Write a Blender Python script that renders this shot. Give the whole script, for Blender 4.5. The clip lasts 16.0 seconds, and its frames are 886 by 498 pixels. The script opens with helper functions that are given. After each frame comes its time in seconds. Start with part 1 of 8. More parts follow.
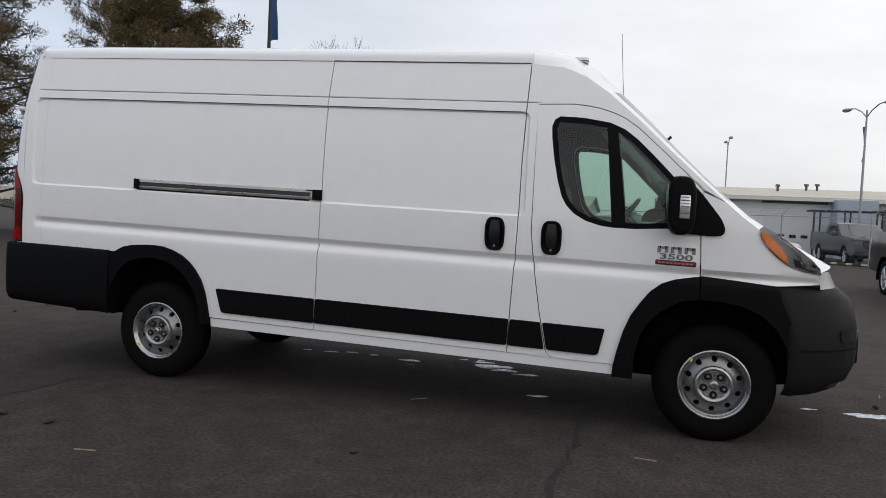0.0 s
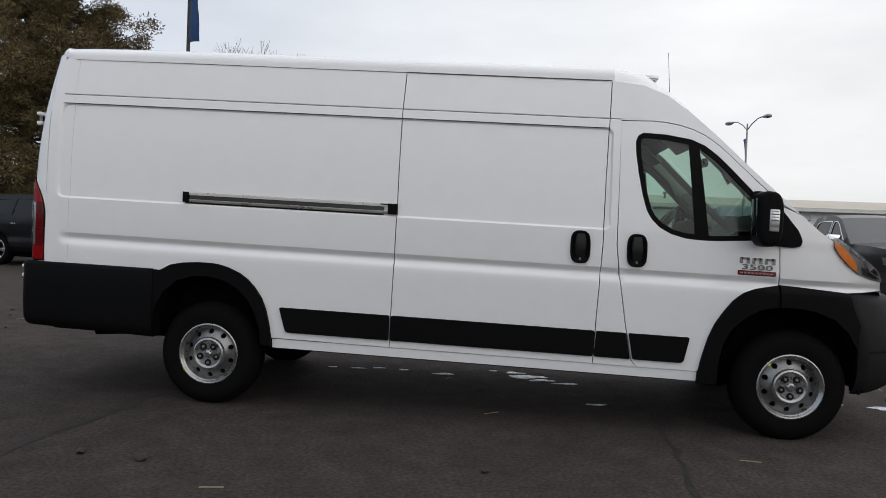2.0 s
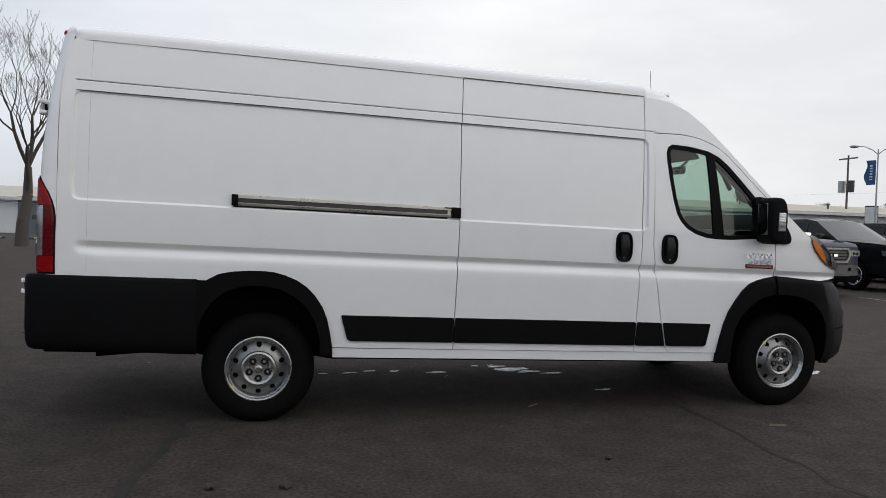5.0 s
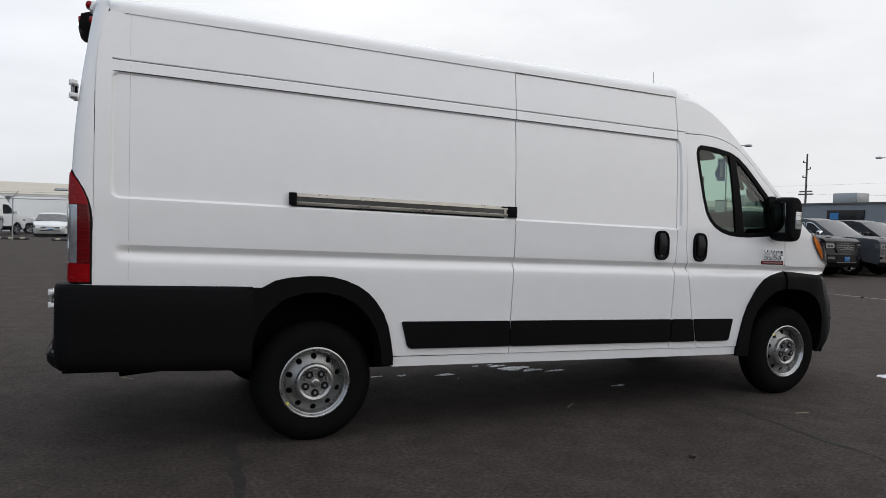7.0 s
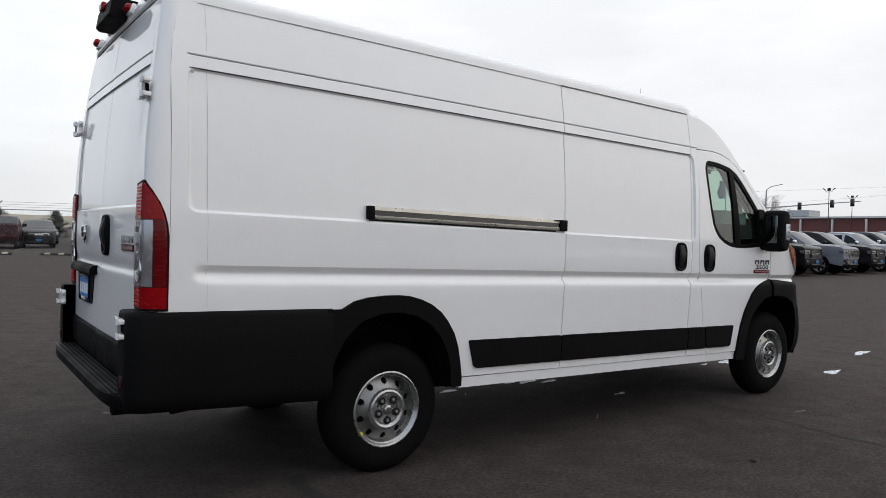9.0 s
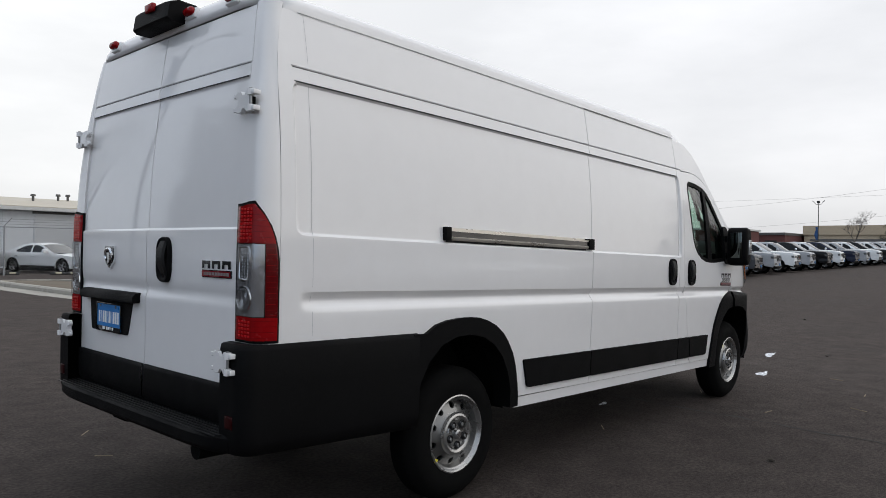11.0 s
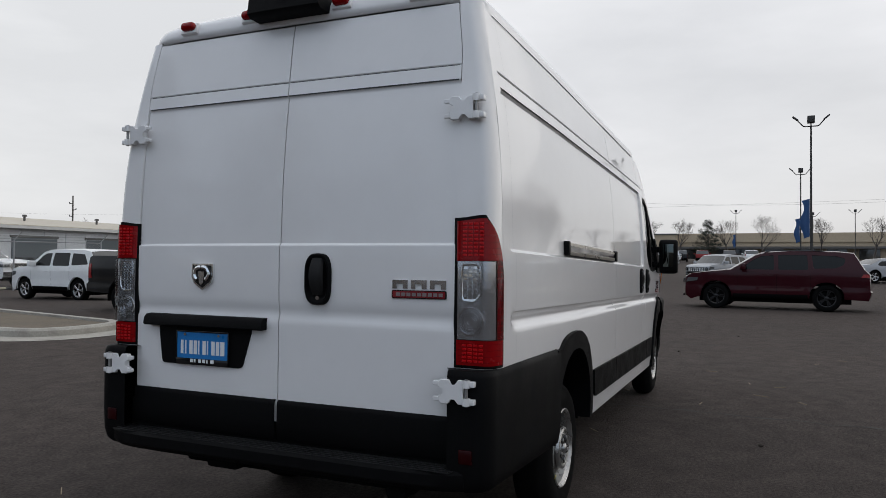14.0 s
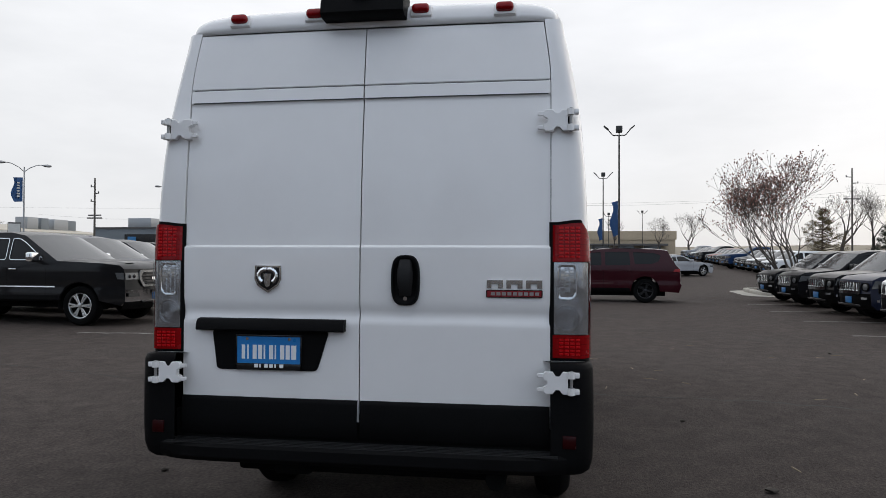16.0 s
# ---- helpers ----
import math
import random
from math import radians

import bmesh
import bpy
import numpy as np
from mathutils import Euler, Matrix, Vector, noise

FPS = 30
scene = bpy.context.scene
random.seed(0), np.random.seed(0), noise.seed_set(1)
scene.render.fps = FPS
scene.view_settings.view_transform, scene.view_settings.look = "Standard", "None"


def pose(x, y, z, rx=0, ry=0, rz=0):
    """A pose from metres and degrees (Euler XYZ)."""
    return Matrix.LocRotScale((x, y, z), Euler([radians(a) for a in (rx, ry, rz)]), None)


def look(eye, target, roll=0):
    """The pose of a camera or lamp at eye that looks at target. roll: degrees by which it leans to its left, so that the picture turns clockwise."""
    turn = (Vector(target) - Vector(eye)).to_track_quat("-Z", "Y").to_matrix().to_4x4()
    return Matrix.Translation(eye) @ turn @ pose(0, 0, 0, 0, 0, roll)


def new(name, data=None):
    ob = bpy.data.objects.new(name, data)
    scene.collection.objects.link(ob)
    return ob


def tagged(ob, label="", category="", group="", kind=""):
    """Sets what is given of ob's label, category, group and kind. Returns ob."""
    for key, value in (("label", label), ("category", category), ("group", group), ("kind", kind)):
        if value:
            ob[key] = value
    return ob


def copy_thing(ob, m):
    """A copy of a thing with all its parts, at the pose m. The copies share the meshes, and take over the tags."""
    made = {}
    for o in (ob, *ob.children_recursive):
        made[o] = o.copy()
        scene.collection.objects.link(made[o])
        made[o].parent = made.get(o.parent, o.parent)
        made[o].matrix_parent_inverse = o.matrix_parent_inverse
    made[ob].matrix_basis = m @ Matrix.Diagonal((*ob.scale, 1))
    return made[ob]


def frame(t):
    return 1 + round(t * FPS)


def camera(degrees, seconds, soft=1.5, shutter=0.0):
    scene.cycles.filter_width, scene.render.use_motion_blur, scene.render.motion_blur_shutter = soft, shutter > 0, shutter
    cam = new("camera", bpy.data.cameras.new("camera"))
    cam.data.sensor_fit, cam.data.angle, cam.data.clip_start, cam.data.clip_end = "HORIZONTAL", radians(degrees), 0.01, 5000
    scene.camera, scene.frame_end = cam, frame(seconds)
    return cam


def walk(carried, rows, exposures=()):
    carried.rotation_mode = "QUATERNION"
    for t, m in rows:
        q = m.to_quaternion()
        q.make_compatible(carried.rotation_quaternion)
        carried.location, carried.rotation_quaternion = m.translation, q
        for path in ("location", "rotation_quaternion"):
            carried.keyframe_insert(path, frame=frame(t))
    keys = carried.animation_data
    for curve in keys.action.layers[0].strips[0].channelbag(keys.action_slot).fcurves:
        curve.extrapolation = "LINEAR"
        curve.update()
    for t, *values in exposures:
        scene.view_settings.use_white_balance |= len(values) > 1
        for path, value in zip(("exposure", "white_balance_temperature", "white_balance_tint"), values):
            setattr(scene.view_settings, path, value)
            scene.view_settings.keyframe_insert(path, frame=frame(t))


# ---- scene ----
cam = camera(63.78, 16.0, soft=0.6)
PATH = [
    (0.0, (3.478, -4.705, 1.339), (2.720, -1.805, 1.205), 2.63),
    (0.5, (3.125, -4.746, 1.338), (2.498, -1.815, 1.219), 2.51),
    (1.0, (2.823, -4.798, 1.338), (2.302, -1.846, 1.225), 2.39),
    (1.5, (2.474, -4.856, 1.335), (2.078, -1.884, 1.235), 2.31),
    (2.0, (2.149, -4.915, 1.335), (1.861, -1.930, 1.248), 2.22),
    (2.5, (1.766, -4.985, 1.335), (1.665, -1.988, 1.260), 2.18),
    (3.0, (1.463, -5.035, 1.333), (1.499, -2.036, 1.258), 2.08),
    (3.5, (1.109, -5.065, 1.333), (1.279, -2.071, 1.260), 1.98),
    (4.0, (0.764, -5.045, 1.332), (1.093, -2.064, 1.254), 1.84),
    (6.5, (-0.803, -4.439, 1.358), (0.324, -1.660, 1.262), 1.59),
    (7.0, (-1.076, -4.266, 1.357), (0.147, -1.528, 1.255), 1.54),
    (7.5, (-1.367, -4.073, 1.366), (-0.037, -1.386, 1.271), 1.58),
    (8.0, (-1.622, -3.885, 1.374), (-0.163, -1.266, 1.288), 1.51),
    (8.5, (-1.900, -3.667, 1.378), (-0.269, -1.150, 1.306), 1.41),
    (9.0, (-2.142, -3.459, 1.372), (-0.386, -1.027, 1.314), 1.31),
    (11.5, (-3.220, -2.353, 1.407), (-0.889, -0.466, 1.422), 0.77),
    (12.0, (-3.392, -2.061, 1.412), (-0.947, -0.323, 1.436), 0.65),
    (12.5, (-3.540, -1.804, 1.418), (-1.000, -0.207, 1.455), 0.57),
    (13.0, (-3.703, -1.517, 1.403), (-1.082, -0.059, 1.450), 0.48),
    (13.5, (-3.837, -1.260, 1.413), (-1.156, 0.085, 1.458), 0.39),
    (14.0, (-3.975, -0.956, 1.415), (-1.223, 0.236, 1.464), 0.42),
    (14.5, (-4.119, -0.686, 1.424), (-1.293, 0.321, 1.481), 0.40),
    (15.0, (-4.260, -0.387, 1.427), (-1.368, 0.407, 1.472), 0.25),
    (15.5, (-4.365, -0.146, 1.426), (-1.432, 0.482, 1.472), 0.29),
    (16.0, (-4.452, 0.137, 1.429), (-1.485, 0.579, 1.468), 0.21),
]
walk(cam, [(t, look(eye, target, roll)) for t, eye, target, roll in PATH],
     [(0.0, 0.11), (4.0, 0.07), (6.5, 0.12), (9.0, 0.24), (11.5, 0.10), (13.5, -0.11), (14.5, 0.01), (16.0, 0.15)])

# ---------- daylight: thin overcast, low sun ----------
SUN_AZ, SUN_EL = -43.0, 26.0
world = bpy.data.worlds.new("overcast_sky")
scene.world = world
world.use_nodes = True
wn, wl = world.node_tree.nodes, world.node_tree.links
wn.clear()
sky = wn.new("ShaderNodeTexSky")
sky.sky_type = 'NISHITA'
sky.sun_disc = False
sky.sun_elevation = radians(SUN_EL)
sky.sun_rotation = radians(90 - SUN_AZ)
sky.air_density, sky.dust_density = 1.0, 2.0
wcoord = wn.new("ShaderNodeTexCoord")
wmap = wn.new("ShaderNodeMapping")
wmap.inputs["Scale"].default_value = (1.0, 1.0, 3.2)
wnoise = wn.new("ShaderNodeTexNoise")
wnoise.inputs["Scale"].default_value = 2.1
wnoise.inputs["Detail"].default_value = 6.0
wnoise.inputs["Roughness"].default_value = 0.55
wramp = wn.new("ShaderNodeValToRGB")
wramp.color_ramp.elements[0].position, wramp.color_ramp.elements[1].position = 0.34, 0.68
wramp.color_ramp.elements[0].color = (0.87, 0.875, 0.885, 1)
wramp.color_ramp.elements[1].color = (1.06, 1.06, 1.065, 1)
bright = wn.new("ShaderNodeBackground")
bright.inputs["Strength"].default_value = 1.0
clear = wn.new("ShaderNodeBackground")
clear.inputs["Strength"].default_value = 0.12
wmix = wn.new("ShaderNodeMixShader")
wmix.inputs[0].default_value = 0.94
wout = wn.new("ShaderNodeOutputWorld")
wl.new(wcoord.outputs["Generated"], wmap.inputs["Vector"])
wl.new(wmap.outputs["Vector"], wnoise.inputs["Vector"])
wl.new(wnoise.outputs["Fac"], wramp.inputs["Fac"])
geo = wn.new("ShaderNodeSeparateXYZ")
wl.new(wcoord.outputs["Generated"], geo.inputs[0])
grad = wn.new("ShaderNodeValToRGB")          # the cloud sheet brightens towards the zenith
grad.color_ramp.elements[0].position, grad.color_ramp.elements[0].color = 0.0, (0.74, 0.75, 0.765, 1)
grad.color_ramp.elements[1].position, grad.color_ramp.elements[1].color = 0.9, (1.06, 1.09, 1.14, 1)
mid_ = grad.color_ramp.elements.new(0.36)
mid_.color = (0.88, 0.895, 0.915, 1)
low_ = grad.color_ramp.elements.new(0.13)
low_.color = (0.83, 0.84, 0.855, 1)
wl.new(geo.outputs["Z"], grad.inputs["Fac"])
wmul = wn.new("ShaderNodeMix")
wmul.data_type, wmul.blend_type = 'RGBA', 'MULTIPLY'
wmul.inputs["Factor"].default_value = 1.0
wl.new(wramp.outputs["Color"], wmul.inputs["A"])
wl.new(grad.outputs["Color"], wmul.inputs["B"])
side_x = wn.new("ShaderNodeMapRange")
side_x.inputs["From Min"].default_value, side_x.inputs["From Max"].default_value = -1.0, 1.0
wl.new(geo.outputs["X"], side_x.inputs["Value"])
drift = wn.new("ShaderNodeValToRGB")         # thicker cloud to the east, bluer sky to the west
drift.color_ramp.elements[0].position, drift.color_ramp.elements[0].color = 0.0, (0.64, 0.755, 0.91, 1)
drift.color_ramp.elements[1].position, drift.color_ramp.elements[1].color = 0.97, (1.0, 0.99, 0.99, 1)
for pos_, col_ in ((0.36, (0.92, 0.94, 0.975, 1)), (0.62, (1.10, 1.09, 1.07, 1)), (0.82, (1.09, 1.08, 1.07, 1))):
    drift.color_ramp.elements.new(pos_).color = col_
wl.new(side_x.outputs["Result"], drift.inputs["Fac"])
wtint = wn.new("ShaderNodeMix")
wtint.data_type, wtint.blend_type = 'RGBA', 'MULTIPLY'
wtint.inputs["Factor"].default_value = 1.0
wl.new(wmul.outputs["Result"], wtint.inputs["A"])
wl.new(drift.outputs["Color"], wtint.inputs["B"])
wl.new(wtint.outputs["Result"], bright.inputs["Color"])
wl.new(sky.outputs["Color"], clear.inputs["Color"])
wl.new(clear.outputs["Background"], wmix.inputs[1])
wl.new(bright.outputs["Background"], wmix.inputs[2])
wl.new(wmix.outputs["Shader"], wout.inputs["Surface"])

sun_data = bpy.data.lights.new("sun", 'SUN')
sun_data.energy, sun_data.angle, sun_data.color = 0.24, radians(60.0), (1.0, 0.95, 0.88)
sun = new("sun", sun_data)
sun_dir = Vector((math.cos(radians(SUN_EL)) * math.cos(radians(SUN_AZ)), math.cos(radians(SUN_EL)) * math.sin(radians(SUN_AZ)), math.sin(radians(SUN_EL))))
sun.matrix_world = look(sun_dir * 60, (0, 0, 0))
from mathutils.geometry import delaunay_2d_cdt


# ---------- materials ----------
def surf(name, col, rough=0.5, metal=0.0, var=0.12, scale=3.0, fine=40.0, bump=0.0, coat=0.0, spec=0.5, dirt=0.0,
         dirt_col=(0.10, 0.09, 0.08), rvar=0.08, per_object=0.0, tint=False, bump_scale=None):
    """A procedural surface: colour varied at two scales, uneven gloss, fine relief, dust."""
    m = bpy.data.materials.new(name)
    m.use_nodes = True
    nt = m.node_tree
    n, l = nt.nodes, nt.links
    b = n["Principled BSDF"]
    tc = n.new("ShaderNodeTexCoord")
    big = n.new("ShaderNodeTexNoise")
    big.inputs["Scale"].default_value, big.inputs["Detail"].default_value = scale, 4.0
    small = n.new("ShaderNodeTexNoise")
    small.inputs["Scale"].default_value, small.inputs["Detail"].default_value = fine, 3.0
    l.new(tc.outputs["Object"], big.inputs["Vector"])
    l.new(tc.outputs["Object"], small.inputs["Vector"])
    add = n.new("ShaderNodeMath")
    add.operation = 'ADD'
    l.new(big.outputs["Fac"], add.inputs[0])
    l.new(small.outputs["Fac"], add.inputs[1])
    rng = n.new("ShaderNodeMapRange")
    rng.inputs["From Min"].default_value, rng.inputs["From Max"].default_value = 0.6, 1.4
    rng.inputs["To Min"].default_value, rng.inputs["To Max"].default_value = 1 - var, 1 + var
    l.new(add.outputs[0], rng.inputs["Value"])
    mul = n.new("ShaderNodeVectorMath")
    mul.operation = 'SCALE'
    if tint:
        oi = n.new("ShaderNodeObjectInfo")
        l.new(oi.outputs["Color"], mul.inputs[0])
    else:
        mul.inputs[0].default_value = col
    l.new(rng.outputs["Result"], mul.inputs["Scale"])
    out = mul.outputs["Vector"]
    if per_object:
        oi2 = n.new("ShaderNodeObjectInfo")
        r2 = n.new("ShaderNodeMapRange")
        r2.inputs["To Min"].default_value, r2.inputs["To Max"].default_value = 1 - per_object, 1 + per_object
        l.new(oi2.outputs["Random"], r2.inputs["Value"])
        m2 = n.new("ShaderNodeVectorMath")
        m2.operation = 'SCALE'
        l.new(out, m2.inputs[0])
        l.new(r2.outputs["Result"], m2.inputs["Scale"])
        out = m2.outputs["Vector"]
    if dirt:
        dn = n.new("ShaderNodeTexNoise")
        dn.inputs["Scale"].default_value, dn.inputs["Detail"].default_value = scale * 2.3, 6.0
        l.new(tc.outputs["Object"], dn.inputs["Vector"])
        dr = n.new("ShaderNodeMapRange")
        dr.inputs["From Min"].default_value, dr.inputs["From Max"].default_value = 0.5, 0.75
        dr.inputs["To Max"].default_value = dirt
        l.new(dn.outputs["Fac"], dr.inputs["Value"])
        mx = n.new("ShaderNodeMix")
        mx.data_type = 'RGBA'
        l.new(dr.outputs["Result"], mx.inputs["Factor"])
        l.new(out, mx.inputs["A"])
        mx.inputs["B"].default_value = (*dirt_col, 1)
        out = mx.outputs["Result"]
    l.new(out, b.inputs["Base Color"])
    rr = n.new("ShaderNodeMapRange")
    rr.inputs["From Min"].default_value, rr.inputs["From Max"].default_value = 0.35, 0.65
    rr.inputs["To Min"].default_value, rr.inputs["To Max"].default_value = max(0.02, rough - rvar), min(1, rough + rvar)
    l.new(big.outputs["Fac"], rr.inputs["Value"])
    l.new(rr.outputs["Result"], b.inputs["Roughness"])
    b.inputs["Metallic"].default_value = metal
    b.inputs["Specular IOR Level"].default_value = spec
    b.inputs["Coat Weight"].default_value = coat
    b.inputs["Coat Roughness"].default_value = 0.025
    if bump:
        bn = n.new("ShaderNodeBump")
        bn.inputs["Strength"].default_value, bn.inputs["Distance"].default_value = bump, 0.01
        src = small
        if bump_scale:
            src = n.new("ShaderNodeTexNoise")
            src.inputs["Scale"].default_value, src.inputs["Detail"].default_value = bump_scale, 2.0
            l.new(tc.outputs["Object"], src.inputs["Vector"])
        l.new(src.outputs["Fac"], bn.inputs["Height"])
        l.new(bn.outputs["Normal"], b.inputs["Normal"])
    return m


def glass(name, col, rough=0.01, ior=1.45, thin=0.5):
    """Tinted pane: part clear, part mirror by Fresnel."""
    m = bpy.data.materials.new(name)
    m.use_nodes = True
    n, l = m.node_tree.nodes, m.node_tree.links
    n.clear()
    out = n.new("ShaderNodeOutputMaterial")
    tr = n.new("ShaderNodeBsdfTransparent")
    tr.inputs["Color"].default_value = (*col, 1)
    gl = n.new("ShaderNodeBsdfGlossy")
    gl.inputs["Roughness"].default_value = rough
    lw = n.new("ShaderNodeLayerWeight")
    lw.inputs["Blend"].default_value = 0.5
    pw = n.new("ShaderNodeMath")
    pw.operation = 'POWER'
    pw.inputs[1].default_value = 4.0
    l.new(lw.outputs["Facing"], pw.inputs[0])
    fr = n.new("ShaderNodeMapRange")
    fr.inputs["To Min"].default_value, fr.inputs["To Max"].default_value = 0.05, 0.95
    l.new(pw.outputs[0], fr.inputs["Value"])
    mx = n.new("ShaderNodeMixShader")
    l.new(fr.outputs["Result"], mx.inputs[0])
    l.new(tr.outputs["BSDF"], mx.inputs[1])
    l.new(gl.outputs["BSDF"], mx.inputs[2])
    l.new(mx.outputs["Shader"], out.inputs["Surface"])
    return m


WHITE = surf("white_paint", (0.792, 0.784, 0.784), 0.38, 0, var=0.02, scale=1.2, fine=9, coat=1.0, rvar=0.05, spec=0.3, dirt=0.03, dirt_col=(0.45, 0.43, 0.40))
BUMPER_BLACK = surf("bumper_black", (0.0095, 0.0095, 0.010), 0.55, 0, var=0.15, scale=4, fine=60, bump=0.15, bump_scale=500, spec=0.12, dirt=0.08, dirt_col=(0.03, 0.029, 0.028))
BLACK_PLASTIC = surf("black_plastic", (0.0040, 0.0040, 0.0044), 0.6, 0, var=0.25, scale=4, fine=60, bump=0.15, bump_scale=500, spec=0.07, dirt=0.10, dirt_col=(0.008, 0.0076, 0.0072))
GREY_PLASTIC = surf("grey_plastic", (0.014, 0.014, 0.0145), 0.5, 0, var=0.15, scale=4, fine=60, bump=0.15, bump_scale=500, spec=0.2, dirt=0.10, dirt_col=(0.045, 0.043, 0.04))
GLOSS_BLACK = surf("gloss_black", (0.010, 0.010, 0.011), 0.14, 0, var=0.1)
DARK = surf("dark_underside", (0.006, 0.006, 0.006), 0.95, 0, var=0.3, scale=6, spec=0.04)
RUBBER = surf("tyre_rubber", (0.0050, 0.0050, 0.0050), 0.8, 0, var=0.25, scale=9, fine=50, spec=0.05, dirt=0.2, dirt_col=(0.010, 0.0095, 0.009))
STEEL = surf("silver_steel", (0.30, 0.30, 0.297), 0.42, 0.7, var=0.08, scale=12, fine=70, dirt=0.12, dirt_col=(0.2, 0.19, 0.18))
PALE_SEAL = surf("pale_sealer", (0.42, 0.43, 0.44), 0.6, 0, var=0.1, scale=6)
HEADLINER = surf("dark_headliner", (0.022, 0.022, 0.021), 0.9, 0, var=0.15, fine=120)
PILLAR_GREY = surf("pillar_plastic", (0.26, 0.26, 0.235), 0.65, 0, var=0.06)
SEAL_SHADE_GREY = surf("grey_sealer_shade", (0.085, 0.088, 0.092), 0.6, 0, var=0.15, scale=6)
STEEL_DARK = surf("wheel_steel", (0.22, 0.22, 0.217), 0.34, 0.85, var=0.06, scale=12, fine=70, dirt=0.15, dirt_col=(0.10, 0.095, 0.09))
STEEL_BRIGHT = surf("bright_hub_steel", (0.36, 0.36, 0.355), 0.28, 0.85, var=0.08, scale=12, fine=70)
ALU = surf("aluminium_rail", (0.62, 0.59, 0.54), 0.30, 0.85, var=0.06, scale=6, fine=60)
CHROME = surf("chrome", (0.78, 0.79, 0.80), 0.08, 1.0, var=0.03, rvar=0.03)
RED_LENS = surf("red_lens", (0.23, 0.001, 0.003), 0.2, 0, var=0.10, scale=30, fine=90, coat=0.22, spec=0.15)
GLOW_RED = surf("bright_red_facet", (0.48, 0.003, 0.006), 0.3, 0, var=0.15, scale=60, fine=160, coat=0.1, spec=0.15)
DARK_RED = surf("dark_red_lens", (0.090, 0.0006, 0.002), 0.2, 0, var=0.08, scale=30, coat=0.25, spec=0.15)
DIM_RED = surf("dim_red_reflector", (0.022, 0.001, 0.0018), 0.3, 0, var=0.2, spec=0.2)
AMBER = surf("amber_lens", (0.62, 0.16, 0.02), 0.12, 0, var=0.15, scale=20, coat=0.8)
CLEAR_LENS = surf("clear_lens", (0.62, 0.63, 0.64), 0.10, 0.6, var=0.01, scale=5, fine=20, coat=0.8, rvar=0.01)
BADGE_RED = surf("badge_red", (0.24, 0.012, 0.018), 0.25, 0.2, var=0.1)
GREY_TRIM = surf("cab_grey_trim", (0.13, 0.127, 0.118), 0.7, 0, var=0.1)
SEAT_CLOTH = surf("seat_cloth", (0.05, 0.05, 0.052), 0.9, 0, var=0.2, fine=150, bump=0.3)
SIDE_GLASS = glass("green_tint_glass", (0.55, 0.70, 0.62))
WIND_GLASS = glass("windscreen_glass", (0.62, 0.74, 0.68))
PRIVACY = glass("privacy_glass", (0.05, 0.055, 0.06))
LENS = glass("lens_glass", (.90, .91, .92))
MIRROR_GLASS = surf("mirror_glass", (0.10, 0.115, 0.11), 0.03, 1.0, var=0.01, rvar=0.01)
YELLOW = surf("yellow_paint_mark", (0.70, 0.62, 0.05), 0.6)
CONCRETE = surf("kerb_concrete", (0.36, 0.34, 0.30), 0.85, 0, var=0.22, scale=1.4, fine=30, bump=0.4, dirt=0.5, dirt_col=(0.16, 0.14, 0.12))


def part(name, bm, material, parent=None, label="", smooth=30.0, m=None):
    """Links a bmesh as one mesh object under a thing or a part."""
    me = bpy.data.meshes.new(name)
    bmesh.ops.recalc_face_normals(bm, faces=bm.faces[:])
    bm.to_mesh(me)
    bm.free()
    if smooth:
        me.polygons.foreach_set("use_smooth", [True] * len(me.polygons))
        me.set_sharp_from_angle(angle=radians(smooth))
    for mm in (material if isinstance(material, (list, tuple)) else [material]):
        me.materials.append(mm)
    ob = new(name, me)
    if parent:
        ob.parent = parent
    if m:
        ob.matrix_basis = m
    if label:
        tagged(ob, label)
    return ob


def thing(name, m, label, category, group="", kind=""):
    ob = new(name)
    ob.empty_display_size = 0.2
    ob.matrix_basis = m
    return tagged(ob, label, category, group, kind)


# ---------- mesh helpers ----------
def add_box(bm, x0, x1, y0, y1, z0, z1, bev=0.0, seg=2, m=None):
    r = bmesh.ops.create_cube(bm, size=1.0)
    vs = r["verts"]
    bmesh.ops.scale(bm, vec=(x1 - x0, y1 - y0, z1 - z0), verts=vs)
    bmesh.ops.translate(bm, vec=((x0 + x1) / 2, (y0 + y1) / 2, (z0 + z1) / 2), verts=vs)
    if m:
        bmesh.ops.transform(bm, matrix=m, verts=vs)
    if bev:
        es = list({e for v in vs for e in v.link_edges})
        bmesh.ops.bevel(bm, geom=es, offset=bev, segments=seg, profile=0.5, affect='EDGES')
    return bm


def box(x0, x1, y0, y1, z0, z1, bev=0.0, seg=2, m=None):
    return add_box(bmesh.new(), x0, x1, y0, y1, z0, z1, bev, seg, m)


def add_tube(bm, a, b, r0, r1=None, n=10, caps=True):
    a, b = Vector(a), Vector(b)
    r1 = r0 if r1 is None else r1
    q = (b - a).to_track_quat("Z", "Y").to_matrix()
    rings = []
    for c, r in ((a, r0), (b, r1)):
        rings.append([bm.verts.new(c + q @ Vector((r * math.cos(2 * math.pi * i / n), r * math.sin(2 * math.pi * i / n), 0))) for i in range(n)])
    for i in range(n):
        bm.faces.new((rings[0][i], rings[0][(i + 1) % n], rings[1][(i + 1) % n], rings[1][i]))
    if caps:
        bm.faces.new(rings[0][::-1])
        bm.faces.new(rings[1])
    return bm


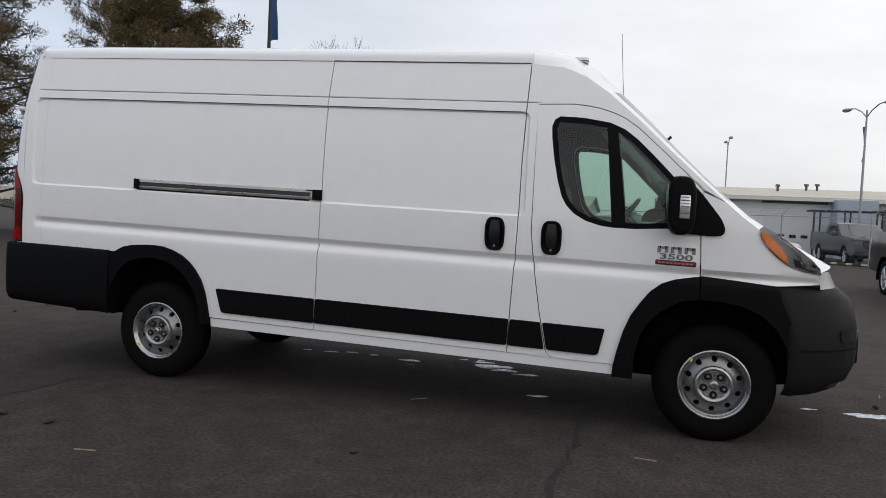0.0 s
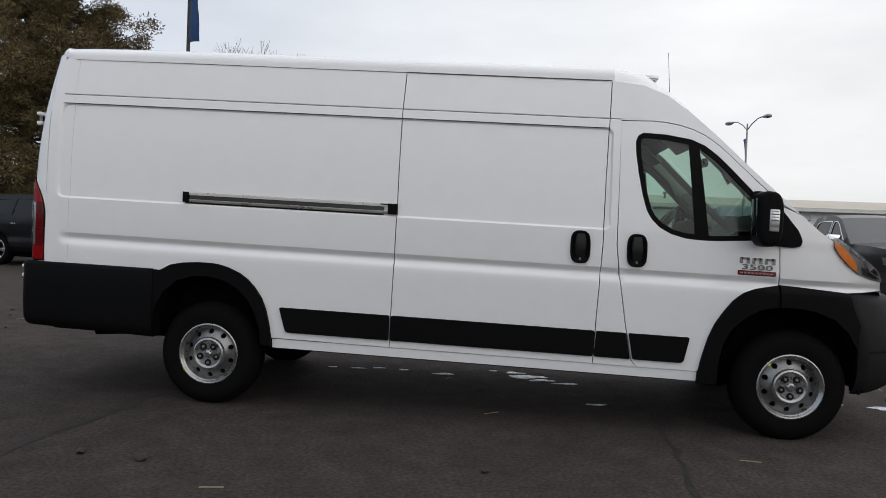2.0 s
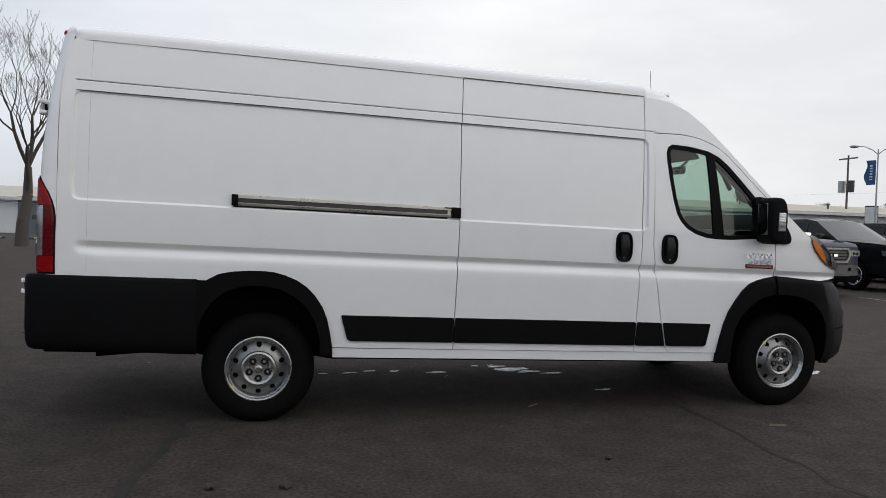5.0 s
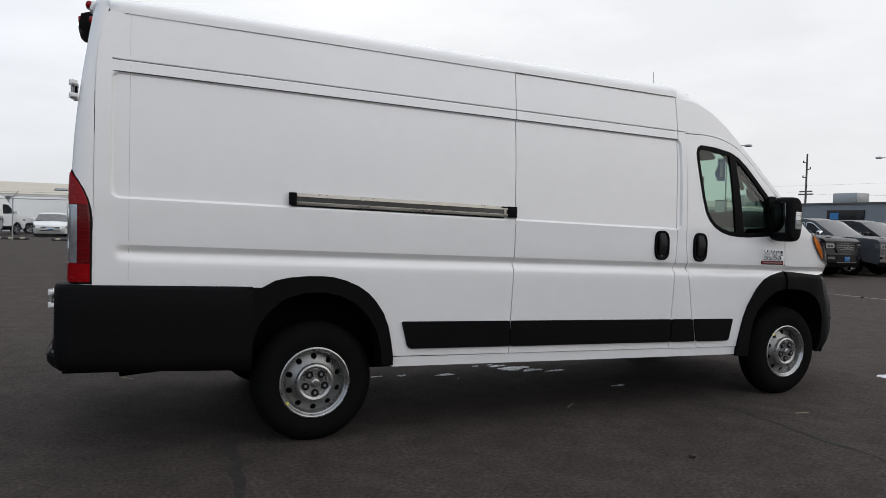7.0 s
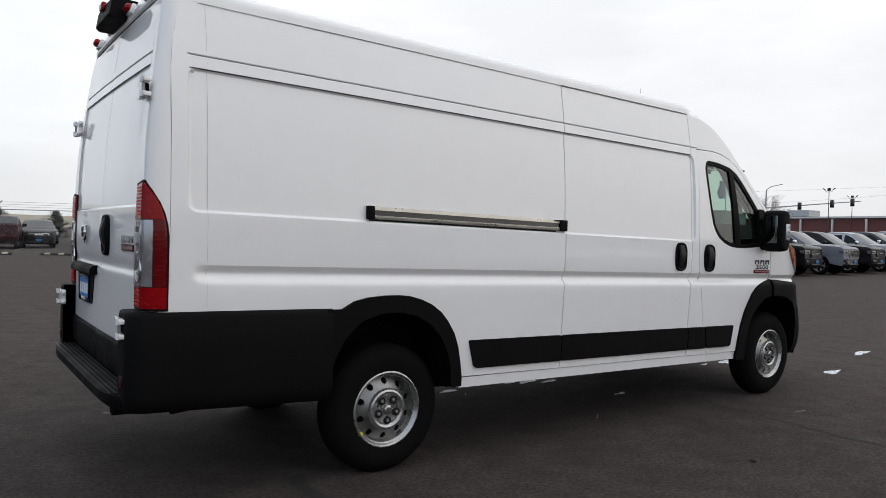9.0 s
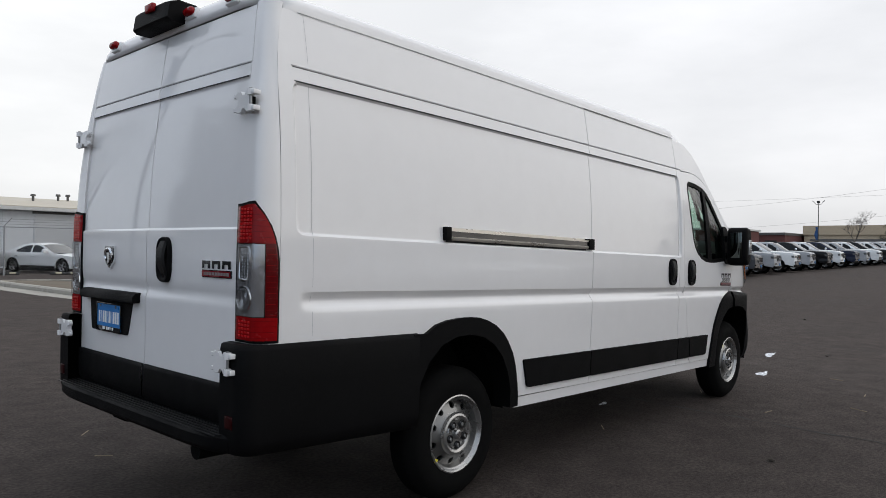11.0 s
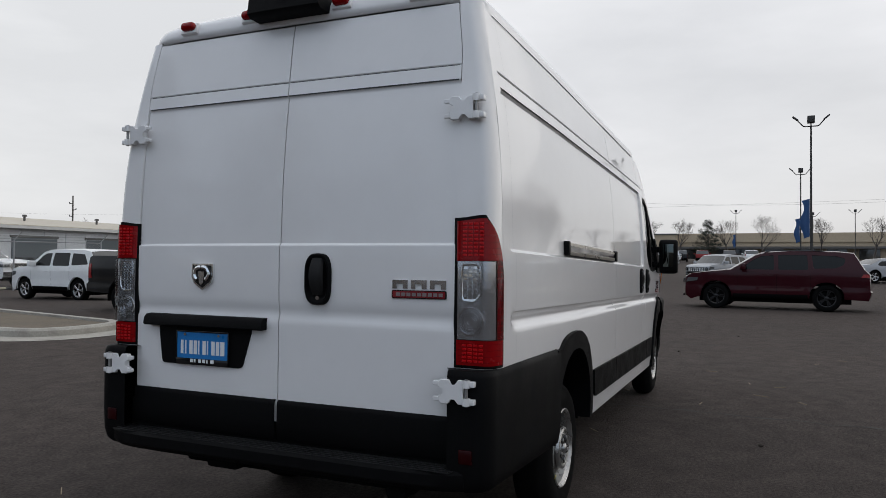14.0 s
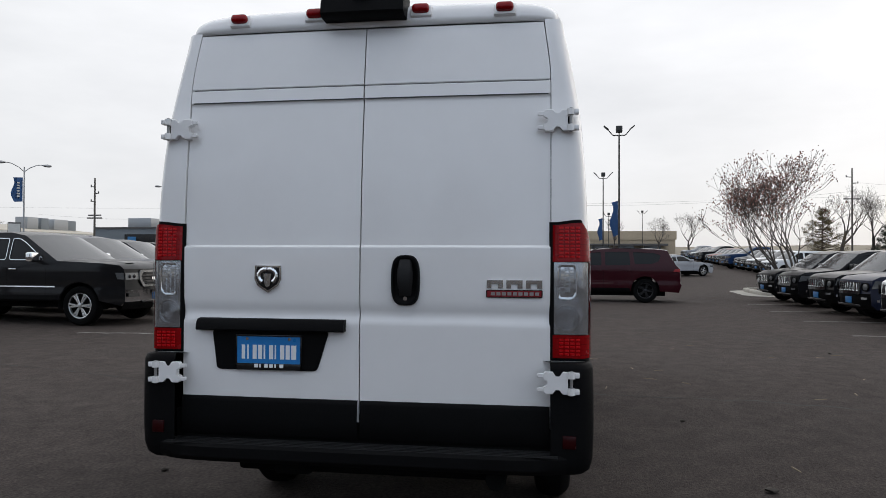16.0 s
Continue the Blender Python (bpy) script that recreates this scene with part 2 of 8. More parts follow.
def add_path(bm, pts, r, n=8):
    for a, b in zip(pts, pts[1:]):
        add_tube(bm, a, b, r, r, n)
    return bm


def add_loft(bm, rings, closed=False, caps=False):
    """Quads between rows of points of equal length."""
    vv = [[bm.verts.new(p) for p in row] for row in rings]
    for r0, r1 in zip(vv, vv[1:]):
        k = len(r0)
        for i in range(k if closed else k - 1):
            bm.faces.new((r0[i], r0[(i + 1) % k], r1[(i + 1) % k], r1[i]))
    if caps:
        bm.faces.new(vv[0][::-1])
        bm.faces.new(vv[-1])
    return vv


def add_prism(bm, outline, to3, depth):
    """A flat outline given thickness: to3(a, b, d) places a point."""
    f = [bm.verts.new(to3(a, b, 0)) for a, b in outline]
    g = [bm.verts.new(to3(a, b, depth)) for a, b in outline]
    bm.faces.new(f)
    bm.faces.new(g[::-1])
    k = len(f)
    for i in range(k):
        bm.faces.new((f[i], g[i], g[(i + 1) % k], f[(i + 1) % k]))
    return bm


def spin(profile, n, axis="y", a0=0.0):
    """A turned body from (radius, along) pairs round the y axis."""
    bm = bmesh.new()
    rows = []
    for r, y in profile:
        rows.append([(r * math.cos(a0 + 2 * math.pi * i / n), y, r * math.sin(a0 + 2 * math.pi * i / n)) for i in range(n)])
    add_loft(bm, rows, closed=True)
    return bm


def table(tab, v):
    """Smooth (Hermite) look-up in a table of (key, value)."""
    if v <= tab[0][0]:
        return tab[0][1]
    if v >= tab[-1][0]:
        return tab[-1][1]
    for i in range(len(tab) - 1):
        if v <= tab[i + 1][0]:
            break
    (x0, y0), (x1, y1) = tab[i], tab[i + 1]
    d = (y1 - y0) / (x1 - x0)

    def slope(j):
        if j <= 0 or j >= len(tab) - 1:
            return d
        a = (tab[j][1] - tab[j - 1][1]) / (tab[j][0] - tab[j - 1][0])
        b = (tab[j + 1][1] - tab[j][1]) / (tab[j + 1][0] - tab[j][0])
        return 0.0 if a * b <= 0 else 2 * a * b / (a + b)
    t, h = (v - x0) / (x1 - x0), x1 - x0
    m0, m1 = slope(i) * h, slope(i + 1) * h
    return (2 * t ** 3 - 3 * t * t + 1) * y0 + (t ** 3 - 2 * t * t + t) * m0 + (-2 * t ** 3 + 3 * t * t) * y1 + (t ** 3 - t * t) * m1


def ramp(v, a, b):
    t = min(1.0, max(0.0, (v - a) / (b - a)))
    return t * t * (3 - 2 * t)


def inside(p, poly):
    x, y = p
    r = False
    j = len(poly) - 1
    for i in range(len(poly)):
        xi, yi = poly[i]
        xj, yj = poly[j]
        if (yi > y) != (yj > y) and x < (xj - xi) * (y - yi) / (yj - yi) + xi:
            r = not r
        j = i
    return r


def fine_line(poly, step=0.05):
    out = []
    for i in range(len(poly)):
        a, b = poly[i], poly[(i + 1) % len(poly)]
        k = max(1, int(math.dist(a, b) / step))
        out += [(a[0] + (b[0] - a[0]) * j / k, a[1] + (b[1] - a[1]) * j / k) for j in range(k)]
    return out


def near_line(p, poly, d):
    for i in range(len(poly)):
        ax, ay = poly[i]
        bx, by = poly[(i + 1) % len(poly)]
        dx, dy = bx - ax, by - ay
        q = dx * dx + dy * dy
        t = 0 if q == 0 else max(0, min(1, ((p[0] - ax) * dx + (p[1] - ay) * dy) / q))
        if (p[0] - ax - t * dx) ** 2 + (p[1] - ay - t * dy) ** 2 < d * d:
            return True
    return False


def rounded(poly, r, n=4):
    """Rounds the corners of an outline."""
    out = []
    k = len(poly)
    for i in range(k):
        p, a, b = Vector(poly[i]), Vector(poly[i - 1]), Vector(poly[(i + 1) % k])
        u, v = a - p, b - p
        d = min(r, u.length * 0.45, v.length * 0.45)
        s, e = p + u.normalized() * d, p + v.normalized() * d
        for j in range(n + 1):
            t = j / n
            q = s * (1 - t) ** 2 + p * 2 * t * (1 - t) + e * t * t
            out.append((q.x, q.y))
    return out


def sheet(outer, holes, place, us, vs, flange=0.02, inward=(0, 1, 0), step=0.05):
    """A panel cut to an outline, laid on the surface place(u, v), its edges turned in."""
    outer = fine_line(outer, step)
    holes = [fine_line(h, step * 0.7) for h in holes]
    pts, edges = [], []
    for loop in [outer] + holes:
        k0 = len(pts)
        pts += [Vector(p) for p in loop]
        edges += [(k0 + i, k0 + (i + 1) % len(loop)) for i in range(len(loop))]
    lo, hi = min(p[0] for p in outer), max(p[0] for p in outer)
    lov, hiv = min(p[1] for p in outer), max(p[1] for p in outer)
    for v in vs:
        if not lov < v < hiv:
            continue
        last = None
        for iu, u in enumerate(us):
            p = (u, v)
            ok = lo < u < hi and inside(p, outer) and not any(inside(p, h) for h in holes) and not any(near_line(p, h, 0.006) for h in [outer] + holes)
            if ok:
                pts.append(Vector(p))
                if last == iu - 1:
                    edges.append((len(pts) - 2, len(pts) - 1))
                last = iu
    vv, _, ff, _, _, _ = delaunay_2d_cdt(pts, edges, [], 0, 1e-5)
    bm = bmesh.new()
    made = {}

    def vert(i):
        if i not in made:
            made[i] = bm.verts.new(place(vv[i].x, vv[i].y))
        return made[i]
    for f in ff:
        c = (sum(vv[i].x for i in f) / len(f), sum(vv[i].y for i in f) / len(f))
        if inside(c, outer) and not any(inside(c, h) for h in holes):
            try:
                bm.faces.new([vert(i) for i in f])
            except ValueError:
                pass
    if flange:
        es = [e for e in bm.edges if len(e.link_faces) == 1]
        r = bmesh.ops.extrude_edge_only(bm, edges=es)
        bmesh.ops.translate(bm, vec=Vector(inward) * flange, verts=[g for g in r["geom"] if isinstance(g, bmesh.types.BMVert)])
    return bm


def letters(text, size, depth, material, parent, m, label="", name="lettering"):
    cu = bpy.data.curves.new("text", 'FONT')
    cu.body, cu.size, cu.extrude = text, size, depth
    cu.align_x, cu.align_y = 'CENTER', 'CENTER'
    cu.resolution_u = 2
    cu.offset = size * .022
    tmp = bpy.data.objects.new("text", cu)
    scene.collection.objects.link(tmp)
    dg = bpy.context.evaluated_depsgraph_get()
    me = bpy.data.meshes.new_from_object(tmp.evaluated_get(dg))
    bpy.data.objects.remove(tmp)
    me.materials.clear()
    me.materials.append(material)
    ob = new(name, me)
    ob.parent = parent
    ob.matrix_basis = m
    if label:
        tagged(ob, label)
    return ob

# ---------- ground ----------
def ground_z(x, y):
    z = 0.02 * max(0.0, x - 32) * ramp(x, 28, 45)
    z = min(z, 2.1)
    z += .12 * math.exp(-((x - 10.5) / 4.0) ** 2 - ((y - 16.0) / 3.0) ** 2)
    return z


def asphalt(name):
    m = surf(name, (0.0580, 0.0478, 0.0430), 0.86, 0, var=0.24, scale=0.35, fine=3.0, spec=0.10, dirt=0.40, dirt_col=(0.076, 0.064, 0.057), rvar=0.05)
    n, l = m.node_tree.nodes, m.node_tree.links
    b = n["Principled BSDF"]
    tc = n.new("ShaderNodeTexCoord")
    g1 = n.new("ShaderNodeTexVoronoi")
    g1.inputs["Scale"].default_value = 95.0
    g2 = n.new("ShaderNodeTexNoise")
    g2.inputs["Scale"].default_value, g2.inputs["Detail"].default_value = 260.0, 2.0
    l.new(tc.outputs["Object"], g1.inputs["Vector"])
    l.new(tc.outputs["Object"], g2.inputs["Vector"])
    a = n.new("ShaderNodeMath")
    a.operation = 'ADD'
    l.new(g1.outputs["Distance"], a.inputs[0])
    l.new(g2.outputs["Fac"], a.inputs[1])
    # asphalt coloured darker round the van for its shade, with a ragged edge
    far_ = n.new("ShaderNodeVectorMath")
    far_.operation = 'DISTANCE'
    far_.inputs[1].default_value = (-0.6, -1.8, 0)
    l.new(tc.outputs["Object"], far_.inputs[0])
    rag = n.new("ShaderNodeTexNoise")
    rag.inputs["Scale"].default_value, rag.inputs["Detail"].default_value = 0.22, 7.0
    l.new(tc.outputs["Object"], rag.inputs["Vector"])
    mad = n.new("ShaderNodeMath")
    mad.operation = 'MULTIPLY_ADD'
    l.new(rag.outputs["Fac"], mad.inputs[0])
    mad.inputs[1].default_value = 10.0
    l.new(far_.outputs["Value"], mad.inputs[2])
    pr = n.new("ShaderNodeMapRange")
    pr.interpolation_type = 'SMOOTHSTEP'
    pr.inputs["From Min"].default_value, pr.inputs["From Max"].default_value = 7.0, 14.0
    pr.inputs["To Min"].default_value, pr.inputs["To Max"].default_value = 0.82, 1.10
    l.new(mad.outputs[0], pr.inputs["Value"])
    # pale grit and dark specks
    sp = n.new("ShaderNodeTexNoise")
    sp.inputs["Scale"].default_value, sp.inputs["Detail"].default_value = 42.0, 3.0
    l.new(tc.outputs["Object"], sp.inputs["Vector"])
    sr = n.new("ShaderNodeMapRange")
    sr.inputs["From Min"].default_value, sr.inputs["From Max"].default_value = 0.32, 0.70
    sr.inputs["To Min"].default_value, sr.inputs["To Max"].default_value = 0.66, 1.40
    l.new(sp.outputs["Fac"], sr.inputs["Value"])
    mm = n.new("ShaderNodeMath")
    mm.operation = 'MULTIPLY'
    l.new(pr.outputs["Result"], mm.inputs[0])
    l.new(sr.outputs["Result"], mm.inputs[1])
    mo = n.new("ShaderNodeTexNoise")             # hand-sized mottling
    mo.inputs["Scale"].default_value, mo.inputs["Detail"].default_value = 5.5, 5.0
    l.new(tc.outputs["Object"], mo.inputs["Vector"])
    mr = n.new("ShaderNodeMapRange")
    mr.inputs["From Min"].default_value, mr.inputs["From Max"].default_value = 0.3, 0.7
    mr.inputs["To Min"].default_value, mr.inputs["To Max"].default_value = 0.84, 1.16
    l.new(mo.outputs["Fac"], mr.inputs["Value"])
    m3 = n.new("ShaderNodeMath")
    m3.operation = 'MULTIPLY'
    l.new(mm.outputs[0], m3.inputs[0])
    l.new(mr.outputs["Result"], m3.inputs[1])
    mm = m3
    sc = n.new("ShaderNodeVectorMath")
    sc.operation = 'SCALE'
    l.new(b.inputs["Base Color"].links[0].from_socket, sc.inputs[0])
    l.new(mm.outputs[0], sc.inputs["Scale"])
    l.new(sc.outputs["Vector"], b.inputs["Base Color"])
    bp = n.new("ShaderNodeBump")
    bp.inputs["Strength"].default_value, bp.inputs["Distance"].default_value = 0.8, 0.006
    l.new(a.outputs[0], bp.inputs["Height"])
    l.new(bp.outputs["Normal"], b.inputs["Normal"])
    return m


ASPHALT = asphalt("worn_asphalt")
bm = bmesh.new()
ticks = [-900, -600, -400, -250, -150, -100, -70, -50, -36, -26, -18, -12, -7, -3, 0, 3, 6, 8, 10, 12, 14, 16, 18, 21, 24, 28, 31, 33, 36, 40, 46, 54, 64, 76, 90, 104, 118, 132, 137, 145, 180, 260, 400, 600, 900, 1500]
rows = [[(x, y, ground_z(x, y)) for y in ticks] for x in ticks]
add_loft(bm, rows)
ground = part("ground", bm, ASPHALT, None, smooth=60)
tagged(ground, "worn dark grey asphalt lot with cracks and shade painted round the van", "ground", kind="structure")

# ---------- the cargo van ----------
RAKE = 1.29
CY = 0.975
van = thing("cargo_van", pose(0, 0, 0, 0, RAKE, 0), "white high-roof cargo van with black cladding and steel wheels", "van")

WZ = [(.30, .985), (.47, 1.0), (.60, 1.008), (.80, 1.014), (1.0, 1.02), (1.06, 1.021), (1.092, 1.019), (1.133, .991), (1.141, .990),
      (1.180, 1.017), (1.24, 1.019), (1.40, 1.019), (1.60, 1.015), (1.80, 1.006), (2.0, .988), (2.2, .958), (2.3, .940), (2.46, .908)]
NOSE = [(4.0, 0), (4.25, .018), (4.4, .055), (4.55, .12), (4.65, .19), (4.8, .32), (5.0, .6)]


def box_edge(x, z, x0, x1, z0, z1, r):
    qx, qz = abs(x - (x0 + x1) / 2) - (x1 - x0) / 2 + r, abs(z - (z0 + z1) / 2) - (z1 - z0) / 2 + r
    return math.hypot(max(qx, 0), max(qz, 0)) + min(max(qx, qz), 0) - r


def half_width(x, z):
    w = table(WZ, z)
    if x < -1.04 and 1.06 < z < 1.24:        # the crease runs out before the rear corner
        w += (1.0205 - w) * ramp(-x, 1.05, 1.14)
    w -= 0.010 * ramp(-x, 0.0, 1.2)
    w -= 0.05 * ramp(x, 3.0, 4.0) * ramp(z, 1.4, 2.2)
    w -= table(NOSE, x)
    if x < 3.0:
        w -= 0.015 * ramp(-box_edge(x, z, -1.155, 2.802, 1.43, 2.118, .05), -0.002, 0.011)
        if x > -1.15:
            w -= 0.006 * max(0, 1 - abs(z - 2.183) / 0.006)
    return w


SIDE_ROWS = sorted({.50, .56, .62, .70, .78, .86, .94, 1.0, 1.05, 1.08, 1.095, 1.108, 1.12, 1.132, 1.14, 1.15, 1.165, 1.178, 1.21, 1.26, 1.32, 1.38,
                    1.405, 1.415, 1.424, 1.428, 1.4305, 1.434, 1.438, 1.4415, 1.447, 1.46, 1.52, 1.6, 1.7, 1.8, 1.9, 2.0, 2.06, 2.09, 2.097, 2.105, 2.113, 2.121, 2.127, 2.15,
                    2.176, 2.183, 2.190, 2.22, 2.28, 2.34, 2.40, 2.43})
SIDE_COLS = [-1.40 + 0.06 * i for i in range(110)]
SIDE_COLS = sorted(set(SIDE_COLS + [-1.215, -1.195, -1.178, -1.165, -1.157, -1.1535, -1.15, -1.147, -1.143, -1.135, -1.12, 2.78, 2.79, 2.795, 2.80, 2.804, 2.81]))

FRAME_COLS = sorted([2.72 + .012 * i for i in range(13)] + [2.90 + .06 * i for i in range(20)])
FRAME_ROWS = sorted(set(SIDE_ROWS + [.5 + .035 * i for i in range(58)]))
REAR_ARCH = [(-.342, .953), (-.266, .996), (-.18, 1.016), (-.073, 1.026), (.02, 1.027), (.082, 1.023), (.16, 1.004), (.24, .972), (.31, .925),
             (.36, .872), (.41, .80), (.443, .717), (.465, .62), (.481, .525)]
FRONT_ARCH = [(3.418, .522), (3.437, .62), (3.47, .748), (3.51, .85), (3.565, .938), (3.62, 1.012), (3.684, 1.068), (3.76, 1.10), (3.85, 1.119), (3.913, 1.13)]
SEAM_A = [(1.327, .522), (1.331, .75), (1.342, 1.12), (1.349, 1.45), (1.350, 1.68), (1.354, 2.10), (1.369, 2.448)]
SEAM_B = [(2.726, .522), (2.736, .83), (2.752, 1.16), (2.760, 1.36), (2.764, 1.77), (2.775, 2.14), (2.786, 2.448)]
SEAM_C = [(3.021, .520), (2.985, .56), (2.934, .804), (2.881, 1.127), (2.855, 1.33), (2.851, 2.170)]
DOOR_TOP = [(2.851, 2.170), (3.074, 2.177), (3.16, 2.170), (3.242, 2.157), (3.33, 2.132), (3.41, 2.097), (3.50, 2.035), (3.579, 1.966), (3.749, 1.810), (3.905, 1.660)]
EDGE = [(2.79, 2.452), (3.0, 2.425), (3.15, 2.365), (3.3, 2.262), (3.5, 2.092), (3.7, 1.905), (3.9, 1.722), (4.04, 1.598), (4.15, 1.505), (4.25, 1.437), (4.40, 1.332), (4.55, 1.24), (4.62, 1.20)]
WINDOW = [(2.949, 2.03), (2.965, 2.075), (3.0, 2.097), (3.15, 2.092), (3.317, 2.068), (3.41, 2.03), (3.495, 1.968), (3.6, 1.868), (3.707, 1.76), (3.76, 1.70),
          (3.76, 1.42), (3.72, 1.415), (3.5, 1.398), (3.38, 1.397), (3.291, 1.404), (3.20, 1.428), (3.123, 1.468), (3.07, 1.52), (3.037, 1.575), (3.005, 1.68), (2.973, 1.83), (2.955, 1.95)]


def follow_rows(line):
    """The same line with a point at every row of the side, so that folds run cleanly into it."""
    out = [line[0]]
    for (x0, z0), (x1, z1) in zip(line, line[1:]):
        out += [(x0 + (x1 - x0) * (z - z0) / (z1 - z0), z) for z in SIDE_ROWS if z0 + .003 < z < z1 - .003]
        out.append((x1, z1))
    return out


SEAM_A, SEAM_B = follow_rows(SEAM_A), follow_rows(SEAM_B)


def gap(line, d):
    """The same line moved d along x."""
    return [(x + d, z) for x, z in line]


def shrink(poly, d):
    c = Vector((sum(p[0] for p in poly) / len(poly), sum(p[1] for p in poly) / len(poly)))
    k = len(poly)
    out = []
    for i in range(k):
        a, p, b = Vector(poly[i - 1]), Vector(poly[i]), Vector(poly[(i + 1) % k])
        t = (b - a).normalized()
        n = Vector((-t.y, t.x))
        if (c - p).dot(n) < 0:
            n = -n
        q = p + n * d
        out.append((q.x, q.y))
    return out


def corner_end(z):
    return table([(2.0, -1.235), (2.2, -1.225), (2.48, -1.165)], z)


def side_place(s, off=0.0):
    """Onto the van's side (s = 1: the kerb side, -1: the other), off metres proud."""
    return lambda x, z: Vector((x, CY - s * (half_width(x, z) + off), z))


def turned_wheel(parent, x, s, rear):
    """A steel wheel; its face looks out of the van."""
    # the wheel stands upright on the ground although the body is raked
    place = van.matrix_basis.inverted() @ (pose(x, CY - s * CY, 0.365) @ (pose(0, 0, 0) if s > 0 else pose(0, 0, 0, 0, 0, 180)))
    w = new("wheel")
    w.parent = parent
    w.matrix_basis = place
    R = 0.372
    tyre = spin([(.206, .035), (.215, .022), (.232, .018), (.27, .012), (.315, .016), (.338, .030), (.352, .046), (.365, .06), (R, .075), (R + .001, .12),
                 (R, .165), (.365, .18), (.338, .21), (.27, .225), (.215, .215), (.20, .20)], 64)
    part("tyre", tyre, RUBBER, w, "black all-season tyre with a yellow paint dot")
    bm = bmesh.new()
    n = 56
    for k in range(n):                      # tread blocks on the shoulder
        a = 2 * math.pi * k / n
        add_box(bm, -.004, .004, .072, .088, R - .020, R + .0005, m=Matrix.Rotation(a, 4, 'Y'))
    tagged(part("tread", bm, RUBBER, w, smooth=0), "moulded tread blocks", kind="stuff")
    rim = spin([(.176, .092), (.186, .060), (.192, .036), (.200, .030), (.204, .021), (.212, .015), (.219, .018), (.221, .026), (.216, .036), (.205, .05)], 72)
    part("rim", rim, STEEL_BRIGHT, w)
    # pressed disc with ten vent holes
    DISC = [(0, .030), (.06, .028), (.085, .024), (.098, .021), (.108, .028), (.120, .040), (.150, .058), (.175, .072), (.195, .082)]
    outer = [(.193 * math.cos(2 * math.pi * i / 64), .193 * math.sin(2 * math.pi * i / 64)) for i in range(64)]
    holes = []
    for k in range(10):
        a = 2 * math.pi * (k + .5) / 10
        c = (.158 * math.cos(a), .158 * math.sin(a))
        holes.append([(c[0] + .0185 * math.cos(2 * math.pi * i / 12), c[1] + .0185 * math.sin(2 * math.pi * i / 12)) for i in range(12)])
    bm = bmesh.new()
    pts, edges = [], []
    for loop in [outer] + holes:
        k0 = len(pts)
        pts += [Vector(p) for p in loop]
        edges += [(k0 + i, k0 + (i + 1) % len(loop)) for i in range(len(loop))]
    for r, cnt in ((.06, 16), (.085, 24), (.098, 32), (.108, 32), (.120, 32), (.135, 40), (.182, 48)):
        for i in range(cnt):
            a = 2 * math.pi * i / cnt
            p = (r * math.cos(a), r * math.sin(a))
            if not any(math.dist(p, (.158 * math.cos(2 * math.pi * (k + .5) / 10), .158 * math.sin(2 * math.pi * (k + .5) / 10))) < .023 for k in range(10)):
                pts.append(Vector(p))
    pts.append(Vector((0, 0)))
    vv, _, ff, _, _, _ = delaunay_2d_cdt(pts, edges, [], 0, 1e-5)
    vs = [bm.verts.new((p.x, table(DISC, math.hypot(p.x, p.y)), p.y)) for p in vv]
    for f in ff:
        c = (sum(vv[i].x for i in f) / 3, sum(vv[i].y for i in f) / 3)
        if not any(inside(c, h) for h in holes):
            bm.faces.new([vs[i] for i in f])
    es = [e for e in bm.edges if len(e.link_faces) == 1]
    r = bmesh.ops.extrude_edge_only(bm, edges=es)
    bmesh.ops.translate(bm, vec=(0, .014, 0), verts=[g for g in r["geom"] if isinstance(g, bmesh.types.BMVert)])
    part("wheel_disc", bm, STEEL_DARK, w, smooth=40)
    part("hub_plate", spin([(.030, .021), (.084, .020), (.090, .014), (.103, .010), (.114, .015), (.120, .032)], 48), STEEL_BRIGHT, w)
    for k in range(5):                      # raised arcs between the nuts
        bm = bmesh.new()
        rows = []
        for i in range(9):
            a = 2 * math.pi * (k + .25) / 5 + (-.22 + .055 * i)
            rows.append([(r * math.cos(a), y, r * math.sin(a)) for r, y in ((.069, .020), (.071, .012), (.082, .011), (.086, .019))])
        add_loft(bm, rows)
        part("hub_arc", bm, STEEL_BRIGHT, w, smooth=50)
    part("brake_drum", spin([(0.001, .085), (.17, .085), (.19, .12), (.19, .2)], 32), DARK, w)
    cap = spin([(.001, -.002), (.018, .000), (.026, .006), (.029, .014), (.030, .023)], 32)
    part("hub_cap", cap, STEEL_BRIGHT, w)
    for k in range(5):
        a = 2 * math.pi * (k + .75) / 5
        nut = part("wheel_nut", spin([(.010, .016), (.0155, .009), (.0205, .009), (.0235, .013), (.0245, .021)], 20), GLOSS_BLACK, w, "black nut collar", m=pose(.0630 * math.cos(a), 0, .0630 * math.sin(a)))
        part("nut_head", spin([(.001, .006), (.008, .006), (.0105, .009), (.011, .016)], 6), STEEL, nut, smooth=0)
    bm = bmesh.new()                        # small emblem on the cap, a plain shield
    add_prism(bm, [(-.011, .012), (.011, .012), (.012, -.002), (0, -.015), (-.012, -.002)], lambda a, b, d: Vector((a, .0005 - d, b)), .003)
    part("cap_emblem", bm, CHROME, w, smooth=0)
    if s > 0:
        b = 2.36 if not rear else -2.53
        part("paint_dot", box(-.012, .012, .014, .019, -.010, .010), YELLOW, w, "yellow paint mark", m=pose(.208 * math.cos(b), .004, .208 * math.sin(b), 0, 20, 0))
    return w


